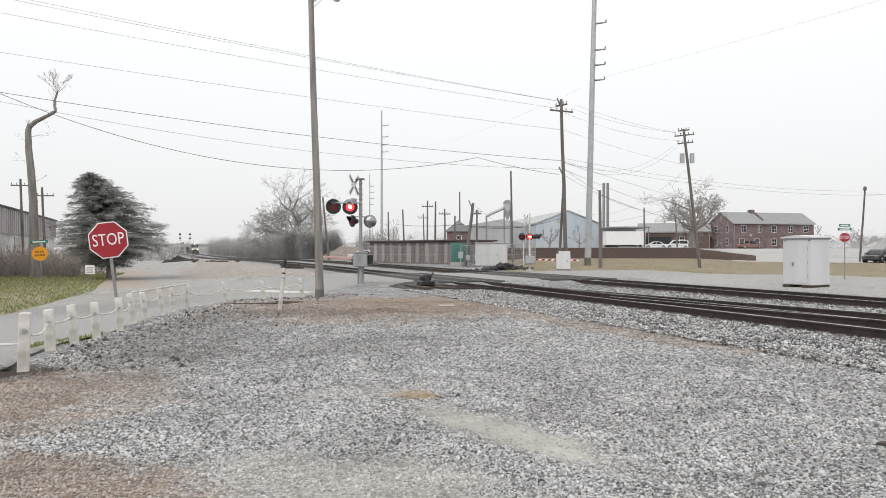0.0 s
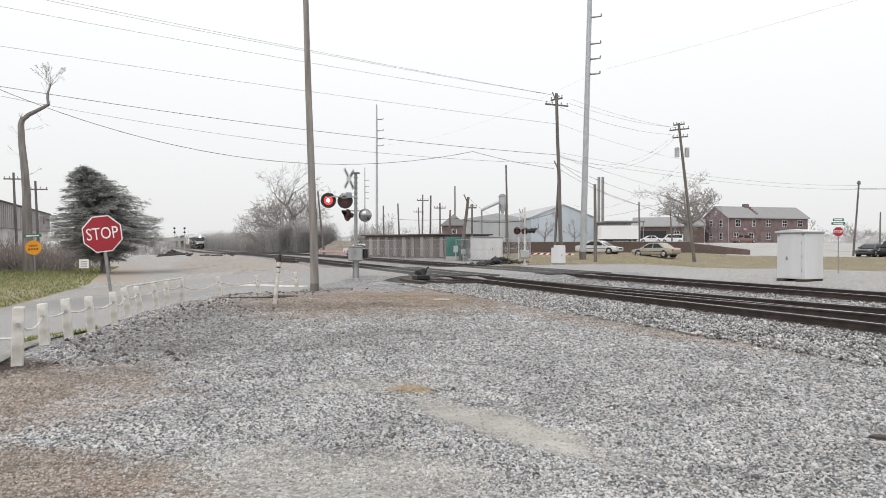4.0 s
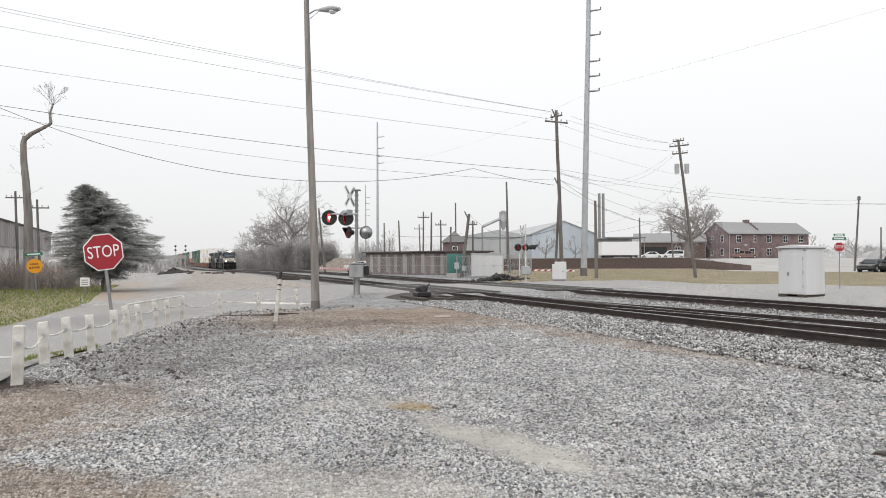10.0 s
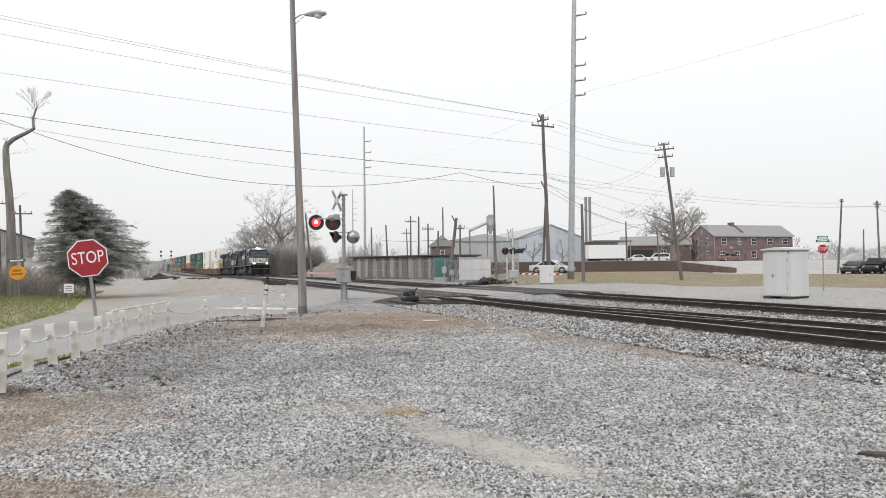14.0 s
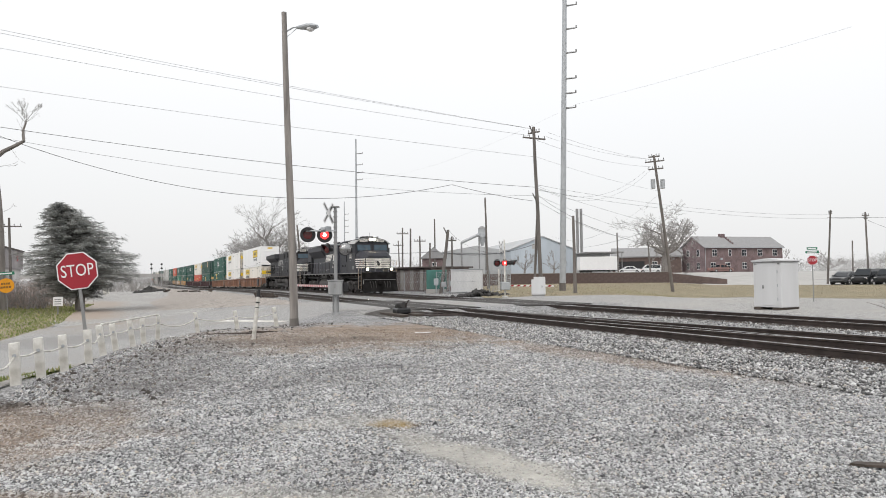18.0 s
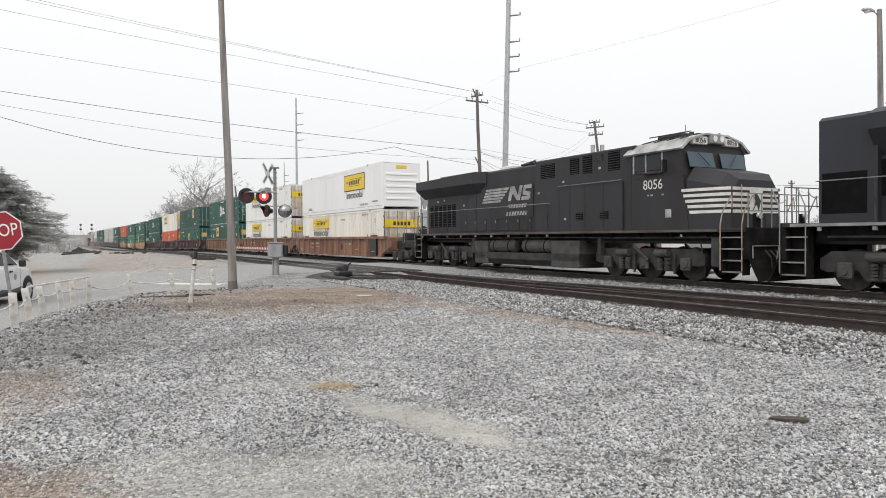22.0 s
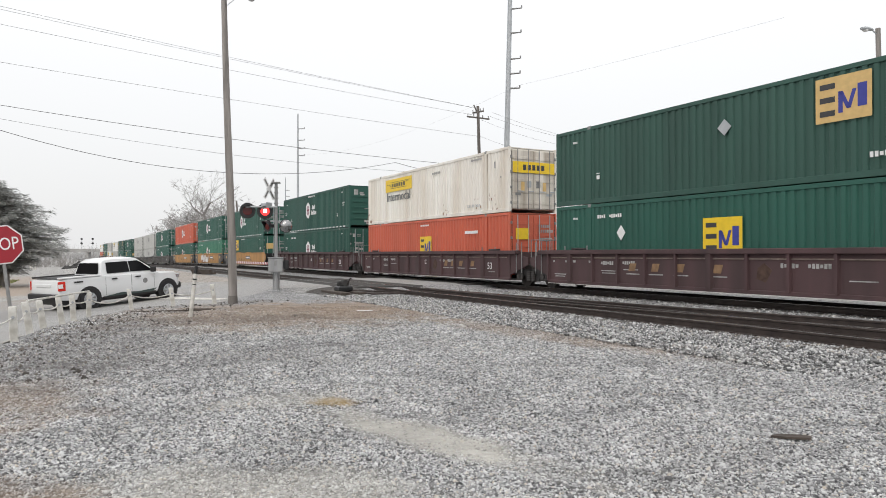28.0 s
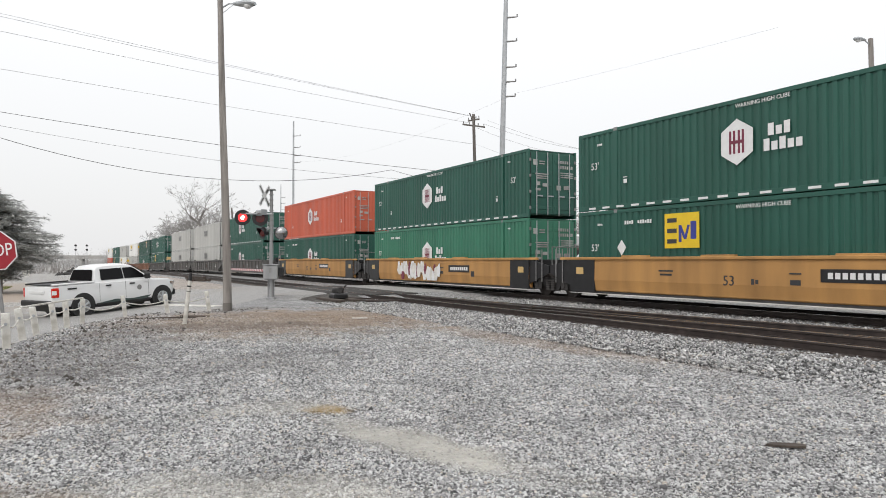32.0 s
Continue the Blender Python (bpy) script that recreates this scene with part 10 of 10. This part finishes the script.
        mark_bars(t, SMALL + CODE, M_WHITESIGN)
        part("end_logo", box(B(), 8.125, 8.132, -1.0, -0.3, 1.6, 2.15), M_LOGOGOLD, t, "tan logo panel")
        end_marks(t, "plain")
    elif style == "emp_mid":
        square_logo(t, -0.1, 1.58, 1.42)
        add_text(t, "53'", 0.42, 6.9, 1.55, M_WHITESIGN)
        part("hazard_diamond", prism(B(), [(-4.62, 1.8), (-4.4, 2.08), (-4.18, 1.8), (-4.4, 1.52)], -1.318, -1.313), M_WHITESIGN, t, "white diamond plate")
        mark_bars(t, SMALL + CODE, M_WHITESIGN)
        part("end_logo", box(B(), 8.125, 8.132, -1.0, -0.3, 1.6, 2.15), M_LOGOGOLD, t, "tan logo panel")
        end_marks(t, "plain")
    elif style == "emp_high":
        square_logo(t, 3.6, 2.08, 1.45, True)
        part("hazard_diamond", prism(B(), [(-0.25, 1.9), (0, 2.15), (0.25, 1.9), (0, 1.65)], -1.318, -1.313), M_STEEL, t, "pale diamond plate")
        mark_bars(t, SMALL + letters(4.3, 0.55, 10, 0.14), M_WHITESIGN)
        end_marks(t, "plain")
    elif style == "red_emp":
        square_logo(t, 0.0, 1.46, 1.35)
        mark_bars(t, [(4.8, 2.1, 1.2, 0.14)] + letters(-0.6, 2.6, 12, 0.1), M_WHITESIGN)
        part("end_logo", box(B(), 8.125, 8.132, -1.0, -0.3, 1.7, 2.2), M_LOGOYELLOW, t, "yellow logo panel")
        end_marks(t, "plain")
    elif style == "red_hub":
        hex_logo(t, -1.03, 1.6, 0.65)
        mark_bars(t, SMALL, M_WHITESIGN)
        end_marks(t, "green")
    elif style == "grey":
        mark_bars(t, [(-0.9, 1.8, 0.35, 0.7), (-0.35, 1.8, 0.3, 0.7), (0.2, 1.8, 0.3, 0.7), (0.75, 1.8, 0.35, 0.7)], M_STEELDARK, label="dark brand bar")


def well_car(colour, style, lead, label):
    """One unit of an articulated well car; origin on the rails under its middle."""
    t = thing("well_car", label, "freight car", group="well cars")
    m = M_WELL[colour]
    h = 8.35
    for s in (-1, 1):
        bm = B()
        y = s * 1.46
        if style == "ribbed":
            side = part("side_sill", box(B(), -h, h, y - 0.03, y + 0.03, 0.34, 1.42, 0.01), m, t, "ribbed well side")
            part("top_chord", box(B(), -h - 0.6, h + 0.6, y - 0.15, y + 0.15, 1.40, 1.56, 0.015), m, t)
            part("side_ledge", box(B(), -h + 0.2, h - 0.2, y + (0.02 if s > 0 else -0.06), y + (0.06 if s > 0 else -0.02), 1.24, 1.28, 0.005), M_WELLEDGE, side, "pale worn ledge")
            part("bottom_chord", box(B(), -h, h, y - 0.08, y + 0.06, 0.26, 0.38, 0.015), m, t)
            for k in range(13):
                x = -8.3 + 1.318 * k
                wide = 0.13 if k in (1, 6, 11) else 0.055
                part("rib", prism(B(), [(x - wide, s * 1.47), (x + wide, s * 1.47), (x + wide * 0.7, s * 1.6), (x - wide * 0.7, s * 1.6)], 0.36, 1.41, "z"), m, side)
            for xx in (-6.9, 6.7):
                part("container_guide", box(B(), xx, xx + 0.75, y - 0.1, y + 0.1, 1.56, 1.64, 0.03), M_LOCODIRT, t, "dark container guide")
            for xx in (-7.3, -6.0, 6.1, 7.2):
                part("guide_pin", rod(B(), (xx, s * 1.5, 1.56), (xx, s * 1.5, 1.72), 0.025, n=6), M_STEELDARK, t)
            if colour == "rust" and lead:
                part("stencil_panel", box(B(), 6.75, 7.75, min(s * 1.495, s * 1.62), max(s * 1.495, s * 1.62), 0.36, 1.42, 0.01), M_BLACK, side, "black stencil panel")
                part("stencil_bar", box(B(), 6.95, 7.5, min(s * 1.621, s * 1.624), max(s * 1.621, s * 1.624), 0.6, 0.64), M_WORNWHITE, side)
            part("rust_smear", prism(B(), [(1.2, 0.7), (1.5, 0.6), (1.7, 0.95), (1.45, 1.15), (1.25, 1.0)], min(s * 1.491, s * 1.494), max(s * 1.491, s * 1.494)), M_RUSTDARK, side, "dark smear")
        else:
            prism(bm, [(y - s * 0.06, 1.5), (y, 1.5), (y + s * 0.02, 1.35), (y + s * 0.03, 0.75), (y - s * 0.03, 0.38), (y - s * 0.16, 0.3), (y - s * 0.2, 0.42)], -h, h, "x")
            side = part("side_sill", bm, m, t, "smooth bulged well side")
            part("top_chord", box(B(), -h - 0.6, h + 0.6, y - 0.07, y + 0.05, 1.48, 1.58, 0.015), m, t)
            for e in ((-1,) if lead else (-1, 1)):
                xa, xb = sorted((e * (h - 1.35), e * h))
                part("black_end", box(B(), xa, xb, min(s * 1.40, s * 1.497), max(s * 1.40, s * 1.497), 0.3, 1.49, 0.01), M_BLACK, side, "black painted end panel")
                part("orange_plate", box(B(), e * (h - 0.55) - 0.2, e * (h - 0.55) + 0.2, min(s * 1.498, s * 1.504), max(s * 1.498, s * 1.504), 0.95, 1.2), M_LOGOGOLD, side, "small orange plate")
            for x, z, w_, hh in letters(-0.4, 0.85, 2, 0.16) + [(0.9, 0.86, 0.3, 0.14), (0.9, 1.1, 0.34, 0.04), (3.9, 0.82, 0.3, 0.26), (-3.6, 1.0, 0.5, 0.06), (-3.6, 1.12, 0.6, 0.05)]:
                part("marking", box(B(), x - w_ / 2, x + w_ / 2, s * 1.494 - 0.004, s * 1.494 + 0.004, z - hh / 2, z + hh / 2), M_LOGODARK, side, "unreadable marking")
            for x in (-5.6, -2.2, 2.0):
                part("chord_pad", box(B(), x, x + 1.2, y - 0.05, y + 0.12, 1.56, 1.63, 0.01), m, t)
        part("skirt_line", box(B(), -h, h, y - 0.09 + (0.0 if s > 0 else 0.02), y + 0.07, 0.245, 0.262), M_STRIPE, t, "pale worn bottom flange")
        marks = B()
        for x, z, w_, hh in ([(-7.6, 0.62, 0.7, 0.035), (-7.6, 0.54, 0.6, 0.035), (-8.0, 1.12, 0.08, 0.08), (-7.25, 1.12, 0.08, 0.08), (-6.75, 1.12, 0.14, 0.08), (-5.85, 1.12, 0.14, 0.08), (-4.85, 0.8, 0.8, 0.03), (-4.85, 0.72, 0.7, 0.03), (-3.75, 0.86, 0.7, 0.035), (4.2, 0.72, 0.7, 0.03), (6.9, 0.6, 0.5, 0.03)] + letters(-5.2, 1.08, 6, 0.13) + letters(-4.1, 1.1, 6, 0.12) + letters(2.0, 1.08, 5, 0.13) + letters(2.8, 1.08, 6, 0.13)) if style == "ribbed" else ((2.6, 1.06, 2.0, 0.34),):
            o = 0.036 if style == "ribbed" else 0.034
            box(marks, x - w_ / 2, x + w_ / 2, s * (1.46 + o) - 0.004, s * (1.46 + o) + 0.004, z - hh / 2, z + hh / 2)
        run = part("marking", marks, M_WORNWHITE if style == "ribbed" else M_BLACK, side, "small unreadable markings" if style == "ribbed" else "black marking panel")
        if style == "ribbed":
            tagged(run, kind="stuff")
        if colour == "maroon":
            for x0 in ((-3.85, -2.8, -1.75, -0.3) if lead else (2.42, 3.1, 3.92, 5.02)):
                part("brand_bar", prism(B(), [(x0, 0.82), (x0 + 0.3, 0.82), (x0 + 0.38, 1.08), (x0 + 0.08, 1.08)], s * 1.498 - 0.004, s * 1.498 + 0.004), M_FADEDTAN, side, "faded tan brand shape")
                part("brand_underline", box(B(), x0 - 0.1, x0 + 0.52, s * 1.498 - 0.004, s * 1.498 + 0.004, 0.70, 0.735), M_WORNWHITE, side, "worn white underline")
        if style != "ribbed":
            for k in range(9):
                part("marking", box(B(), 1.8 + 0.19 * k, 1.93 + 0.19 * k, s * 1.502 - 0.004, s * 1.502 + 0.004, 0.98, 1.14), M_WHITESIGN, side, "unreadable marking")
        if colour != "rust":
            me = writing("53", 0.42)
            me.materials.append(M_WHITESIGN if style == "ribbed" else M_LOGODARK)
            share("lettering", me, side, Matrix.Translation((6.75 if style == "ribbed" else -1.2, s * (1.5 if style == "ribbed" else 1.496), 0.85)) @ Matrix.Rotation(0 if s < 0 else math.pi, 4, "Z"))
    part("well_floor", box(B(), -h, h, -1.4, 1.4, 0.27, 0.34), M_LOCODIRT, t)
    for e in (-1, 1):
        x0, x1 = sorted((e * h, e * (h + 0.25)))
        part("end_wall", box(B(), x0, x1, -1.4, 1.4, 0.55, 1.5, 0.02), M_BLACK if style != "ribbed" else m, t, "end bulkhead")
        x0, x1 = sorted((e * (h + 0.2), e * (h + (2.9 if (e > 0 and lead) else 1.45))))
        part("end_platform", box(B(), x0, x1, -0.55, 0.55, 0.85, 1.3, 0.04), M_LOCODIRT, t)
        for s in (-1, 1):
            if style != "ribbed" and lead and e > 0:
                cheek = prism(B(), [(h - 0.01, 0.36), (h + 1.15, 0.9), (h + 1.15, 1.2), (h + 0.95, 1.48), (h - 0.01, 1.48)], s * 1.46 - 0.03, s * 1.46 + 0.03)
                part("end_cheek", cheek, m, t, "ochre cheek with a slanted lower edge")
            bm = prism(B(), [(e * h, 0.5), (e * (h + 1.3), 0.95), (e * (h + 1.3), 1.25), (e * h, 1.5)], s * 1.42 - 0.03, s * 1.42 + 0.03)
            part("end_gusset", bm, M_BLACK if style != "ribbed" else m, t)
            part("ladder", rod(rod(B(), (e * (h + 0.5), s * 1.48, 0.6), (e * (h + 0.5), s * 1.48, 1.9), 0.02), (e * (h + 0.9), s * 1.48, 0.6), (e * (h + 0.9), s * 1.48, 1.9), 0.02), M_STEELDARK, t)
        rail = B()
        xe = e * (h + (2.6 if (e > 0 and lead) else 1.2))
        rod(rail, (xe, -1.2, 2.0), (xe, 1.2, 2.0), 0.02, n=5)
        for y in (-1.2, -0.4, 0.4, 1.2):
            rod(rail, (xe, y, 1.2), (xe, y, 2.0), 0.02, n=5)
        part("end_rail", rail, M_STEELDARK, t)
    part("brake_wheel", rod(B(), (h + 1.1, 0.8, 1.9), (h + 1.16, 0.8, 1.9), 0.28, n=16), M_BLACK, t)
    bogie(t, -9.9 if not lead == "tail" else -10.4, (-0.86, 0.86), 0.48, 0.28, 2.7)
    if lead == "lead":
        bogie(t, 10.5, (-0.86, 0.86), 0.45, 0.28, 2.6)
        part("coupler", box(B(), 11.0, 12.1, -0.15, 0.15, 0.72, 1.02, 0.04), M_LOCODIRT, t)
        part("valve_gear", box(B(), 9.2, 9.9, -0.5, 0.5, 1.3, 1.75, 0.05), M_BLACK, t)
    return t


def graffiti(t):
    rnd = random.Random(6)
    for k in range(26):
        x = -4.2 + 0.19 * k + rnd.uniform(-0.1, 0.1)
        z = rnd.uniform(0.55, 1.2)
        a, b = rnd.uniform(0.14, 0.32), rnd.uniform(0.3, 0.55)
        pts = [(x + a * math.cos(q) * rnd.uniform(0.6, 1.2), z + b * math.sin(q) * rnd.uniform(0.6, 1.2)) for q in [radians(60 * j) for j in range(6)]]
        pts = [(p, min(1.44, max(0.42, q))) for p, q in pts]
        y = -1.502 - 0.0012 * k
        part("graffiti_shape", prism(B(), pts, y - 0.003, y), (M_WHITESIGN, M_STRIPE, M_WHITESIGN, M_LOGOMAROON, M_STRIPE)[k % 5], t, "spray-painted shape")


# consist: phase of each load's front end along the track at time zero
SPEED = 16.0
UNITS = []                                    # (thing, centre phase, floor height)
loco_a = locomotive("1042", "slab", "black leading diesel locomotive with white nose stripes")
loco_b = locomotive("8056", "wing", "black second diesel locomotive with white nose stripes")
UNITS += [(loco_a, -331.15, 0.0), (loco_b, -353.4, 0.0)]

LOADS = [
    ("rust", "ribbed", ("smooth", "smooth", "wall", "jb_smooth", "smooth white container with a framed yellow logo"), ("ivory", "rib", "doors", "jb", "ivory corrugated container with a yellow logo")),
    ("rust", "ribbed", ("white", "rib", "doors", "jb", "white corrugated container with a yellow logo"), ("white", "rib", "doors", "jb", "white corrugated container with a yellow logo")),
    ("rust", "ribbed", ("green", "rib", "doors", "hub", "dark green container with a white hexagonal logo"), ("green", "rib", "doors", "emp", "dark green container with a square yellow logo")),
    ("maroon", "ribbed", ("olive", "rib", "doors", "emp_high", "faded green container with a tan square logo"), ("green", "rib", "doors", "emp_mid", "dark green container with a square yellow logo")),
    ("maroon", "ribbed", ("cream", "rib", "doors", "jb", "stained white container with a yellow logo"), ("red", "rib", "doors", "red_emp", "orange-red container with a small yellow logo")),
    ("maroon", "ribbed", ("pine", "rib", "wall", "hub_wall", "deep green container with a white hexagonal logo"), ("pine", "rib", "doors", "hub_low", "deep green container with a white hexagonal logo")),
    ("ochre", "smooth", ("green", "rib", "doors", "hub", "dark green container with a white hexagonal logo"), ("green", "rib", "doors", "emp", "dark green container with a square yellow logo")),
    ("ochre", "smooth", ("green", "rib", "doors", "hub", "dark green container with a white hexagonal logo"), ("mint", "rib", "doors", "hub_low", "brighter green container with a white hexagonal logo")),
    ("ochre", "smooth", ("red", "rib", "doors", "red_hub", "orange-red container with a white hexagonal logo"), ("green", "rib", "doors", "hub_low", "dark green container with a white hexagonal logo")),
    ("grey", "ribbed", ("green", "rib", "doors", "hub", "dark green container with a white hexagonal logo"), ("green", "rib", "doors", "hub_low", "dark green container with a white hexagonal logo")),
    ("grey", "ribbed", ("grey", "rib", "doors", "grey", "pale grey container with dark brand bars"), ("grey", "rib", "doors", "grey", "pale grey container with dark brand bars")),
    ("grey", "ribbed", ("grey", "rib", "doors", "grey", "pale grey container with dark brand bars"), ("grey", "rib", "doors", "grey", "pale grey container with dark brand bars")),
    ("grey", "ribbed", ("green", "rib", "doors", "hub", "dark green container with a white hexagonal logo"), ("green", "rib", "doors", "emp", "dark green container with a square yellow logo")),
    ("rust", "ribbed", ("olive", "rib", "doors", "emp_high", "faded green container with a tan square logo"), ("green", "rib", "doors", "hub_low", "dark green container with a white hexagonal logo")),
    ("rust", "ribbed", ("white", "rib", "doors", "jb", "white corrugated container with a yellow logo"), ("grey", "rib", "doors", "grey", "pale grey container with dark brand bars")),
    ("rust", "ribbed", ("grey", "rib", "doors", "grey", "pale grey container with dark brand bars"), ("white", "rib", "doors", "jb", "white corrugated container with a yellow logo")),
    ("maroon", "ribbed", ("green", "rib", "doors", "hub", "dark green container with a white hexagonal logo"), ("green", "rib", "doors", "emp", "dark green container with a square yellow logo")),
    ("maroon", "ribbed", ("white", "rib", "doors", "jb", "white corrugated container with a yellow logo"), ("red", "rib", "doors", "red_emp", "orange-red container with a small yellow logo")),
]
FRONT = [-368.95, -388.6, -408.2, -431.66, -451.15, -470.75, -494.0, -513.4, -533.0]
while len(FRONT) < len(LOADS):
    FRONT.append(FRONT[-1] - (23.35 if len(FRONT) % 3 == 0 else 19.6))
BOXES, CARS, ROLLING = {}, {}, []


def one_box(spec):
    if spec not in BOXES:
        b = container(*spec[:3], spec[4])
        dress(b, spec[3])
        BOXES[spec] = b
        return b
    return copy_thing(BOXES[spec], Matrix.Identity(4))


for k, ((colour, style, top, low), front) in enumerate(zip(LOADS, FRONT)):
    mid = front - 16.15 / 2
    lead = "lead" if k % 3 == 0 else ""
    key = (colour, style, lead)
    words = {"rust": "rust-brown ribbed", "maroon": "dark maroon ribbed", "ochre": "ochre-yellow smooth-sided", "grey": "sooty grey ribbed"}[colour]
    if key not in CARS or k == 7:
        car = well_car(colour, style, lead, words + " well car carrying stacked containers")
        if k == 7:
            graffiti(car)
        else:
            CARS[key] = car
    else:
        car = copy_thing(CARS[key], Matrix.Identity(4))
    ROLLING.append(car)
    UNITS.append((car, mid, 0.0))
    UNITS.append((one_box(low), mid, 0.36))
    UNITS.append((one_box(top), mid, 3.29))


for car, letter, x in ((ROLLING[3], "B", -0.4), (ROLLING[4], "C", 0.35), (ROLLING[5], "A", 0.35)):
    me = writing(letter, 0.32)
    me.materials.append(M_WHITESIGN)
    share("lettering", me, car, Matrix.Translation((x, -1.502, 0.98)))


# ---- what moves ----
def on_track(s, lift):
    x, y = at(s, 0.0)
    z0, z1 = float(rail_z(s - 8)), float(rail_z(s + 8))
    tilt = math.degrees(math.atan2(z1 - z0, 16.0))
    turn = math.degrees(math.atan2(float(bend(s + 8) - bend(s - 8)), 16.0))
    return pose(x, y, (z0 + z1) / 2 + lift, 0, -tilt, HEAD + turn)


# seconds, distance along the road from beside the crossing (-998, -999: standing behind the shed)
SILVER_KEYS = ((0, 33.5), (2.5, -11.6), (3.0, -20.0), (3.5, -27.3), (5.2, -50.4), (8.0, -998), (32, -998))
PEARL_KEYS = ((0, -998), (0.9, -998), (3.0, -48.7), (3.5, -45.6), (5.5, -25.0), (6.5, -11.4), (20, 161.9), (32, 171.9))
SECOND_KEYS = ((0, -999), (11.2, -999), (13.5, -47.6), (14.0, -44.5), (14.5, -39.9), (16.5, -13.2), (32, 195.3))


def motions():
    for ob, phase, lift in UNITS:
        walk(ob, [(t, on_track(phase + SPEED * t, lift)) for t in (0, 2, 4, 6, 8, 10, 12, 14, 16, 18, 20, 22, 24, 26, 28, 30, 32)])
    # pickup rolling up to the crossing
    way = [Vector(p) for p in ((-9.9, -60), (-9.9, 0), (-11, 14), (-12.1, 21), (-12.5, 24.5), (-12.5, 26.2), (-12.15, 27.9), (-11.35, 29.2), (-10.0, 30.3), PICKUP_STOP, (-4.0, 33.5))]
    run = [0.0]
    for a, b in zip(way, way[1:]):
        run.append(run[-1] + (b - a).length)

    def spot(d):
        d += run[9]
        k = max(i for i in range(len(way) - 1) if run[i] <= d)
        return way[k].lerp(way[k + 1], (d - run[k]) / (run[k + 1] - run[k]))

    rolled = ((0, -62), (12, -54), (17, -29), (19, -18), (20.3, -12.3), (21.0, -9.9), (21.6, -8.1), (22.0, -6.85), (22.4, -5.65), (22.8, -4.7), (23.2, -3.85), (23.6, -3.2), (24.2, -2.3), (25.0, -1.3), (25.8, -0.6), (26.6, -0.18), (27.5, 0.0), (32, 0.0))
    rows = []
    for t, d in rolled:
        f, b = spot(d), spot(d - 3.9)
        h = math.degrees(math.atan2(f.y - b.y, f.x - b.x)) + float(np.interp(d, (-4, -1.3, 0), (0, 5, 12)))
        b = f - Vector((math.cos(radians(h)), math.sin(radians(h)))) * 3.68 * SIZE
        zf, zb = zg(f.x, f.y) + 0.035, zg(b.x, b.y) + 0.035
        rows.append((t, pose(b.x, b.y, zb, 0, -math.degrees(math.atan2(zf - zb, 3.68 * SIZE)), h)))
    walk(THE_PICKUP, rows)
    tt, dd = [r[0] for r in rolled], [r[1] for r in rolled]
    turns = [(float(np.interp(d, dd[:17], tt[:17])), math.degrees((d + 62) / (0.405 * SIZE))) for d in np.arange(-62, 0.01, 0.45)] + [(32.0, math.degrees(62 / (0.405 * SIZE)))]
    for w in THE_PICKUP.children:
        if w.name.split(".")[0] == "wheel":
            p = w.location.copy()
            walk(w, [(t, pose(p.x, p.y, p.z, 0, a, 0)) for t, a in turns])
    # cars on the lower road beyond the tracks; distances run along it from its start behind the shed
    lane_pts = [Vector(p) for p in ((-10.5, 87.0), (-3.2, 84.8), (3.2, 82.0), (9.0, 79.0), (15.5, 75.0), at(-34, 28), at(-24, 28), at(0, 28), at(60, 28), at(420, 28))]
    gone = [0.0]
    for a, b in zip(lane_pts, lane_pts[1:]):
        gone.append(gone[-1] + (b - a).length)

    def lane_at(d):
        k = max(i for i in range(len(lane_pts) - 1) if gone[i] <= max(0.0, d))
        return lane_pts[k].lerp(lane_pts[k + 1], (max(0.0, d) - gone[k]) / (gone[k + 1] - gone[k]))

    zero = gone[7]                                # distance run at the point beside the crossing
    home, first = gone[1], 0.9
    for car, back, keys in ((SILVER_CAR, True, SILVER_KEYS), (PEARL_CAR, False, PEARL_KEYS), (SECOND_CAR, False, SECOND_KEYS)):
        tk, dk = [k[0] for k in keys], [zero + k[1] if k[1] > -900 else (home if k[1] == -998 else first) for k in keys]
        rows = []
        for t in [0.5 * j for j in range(65)]:
            d = float(np.interp(t, tk, dk))
            p, q = lane_at(d - 1.3), lane_at(d + 1.3)
            c = (p + q) / 2
            h = math.degrees(math.atan2(q.y - p.y, q.x - p.x)) + (180 if back else 0)
            rows.append((t, pose(c.x, c.y, zg(c.x, c.y) + 0.04, 0, 0, h)))
        walk(car, rows)
    # signal lamps turn about: lit face out, dark face out
    half, lag = 0.743, 0.41
    for disc, side in FLASH:
        lit0 = side in ("R", "F")
        rows, k = [], 0
        base = disc.location.copy()
        turn = 0 if lit0 else 180
        rows.append((0.0, pose(*base, 0, 0, turn)))
        t = half - lag
        while t < 31.9:
            f = math.floor(t * 30)
            for j, a in ((0, 0), (1, 60), (2, 120), (3, 180)):
                rows.append(((f + j) / 30, pose(*base, 0, 0, turn + a)))
            turn += 180
            t += half
        rows.append((32.0, pose(*base, 0, 0, turn)))
        walk(disc, rows)


motions()
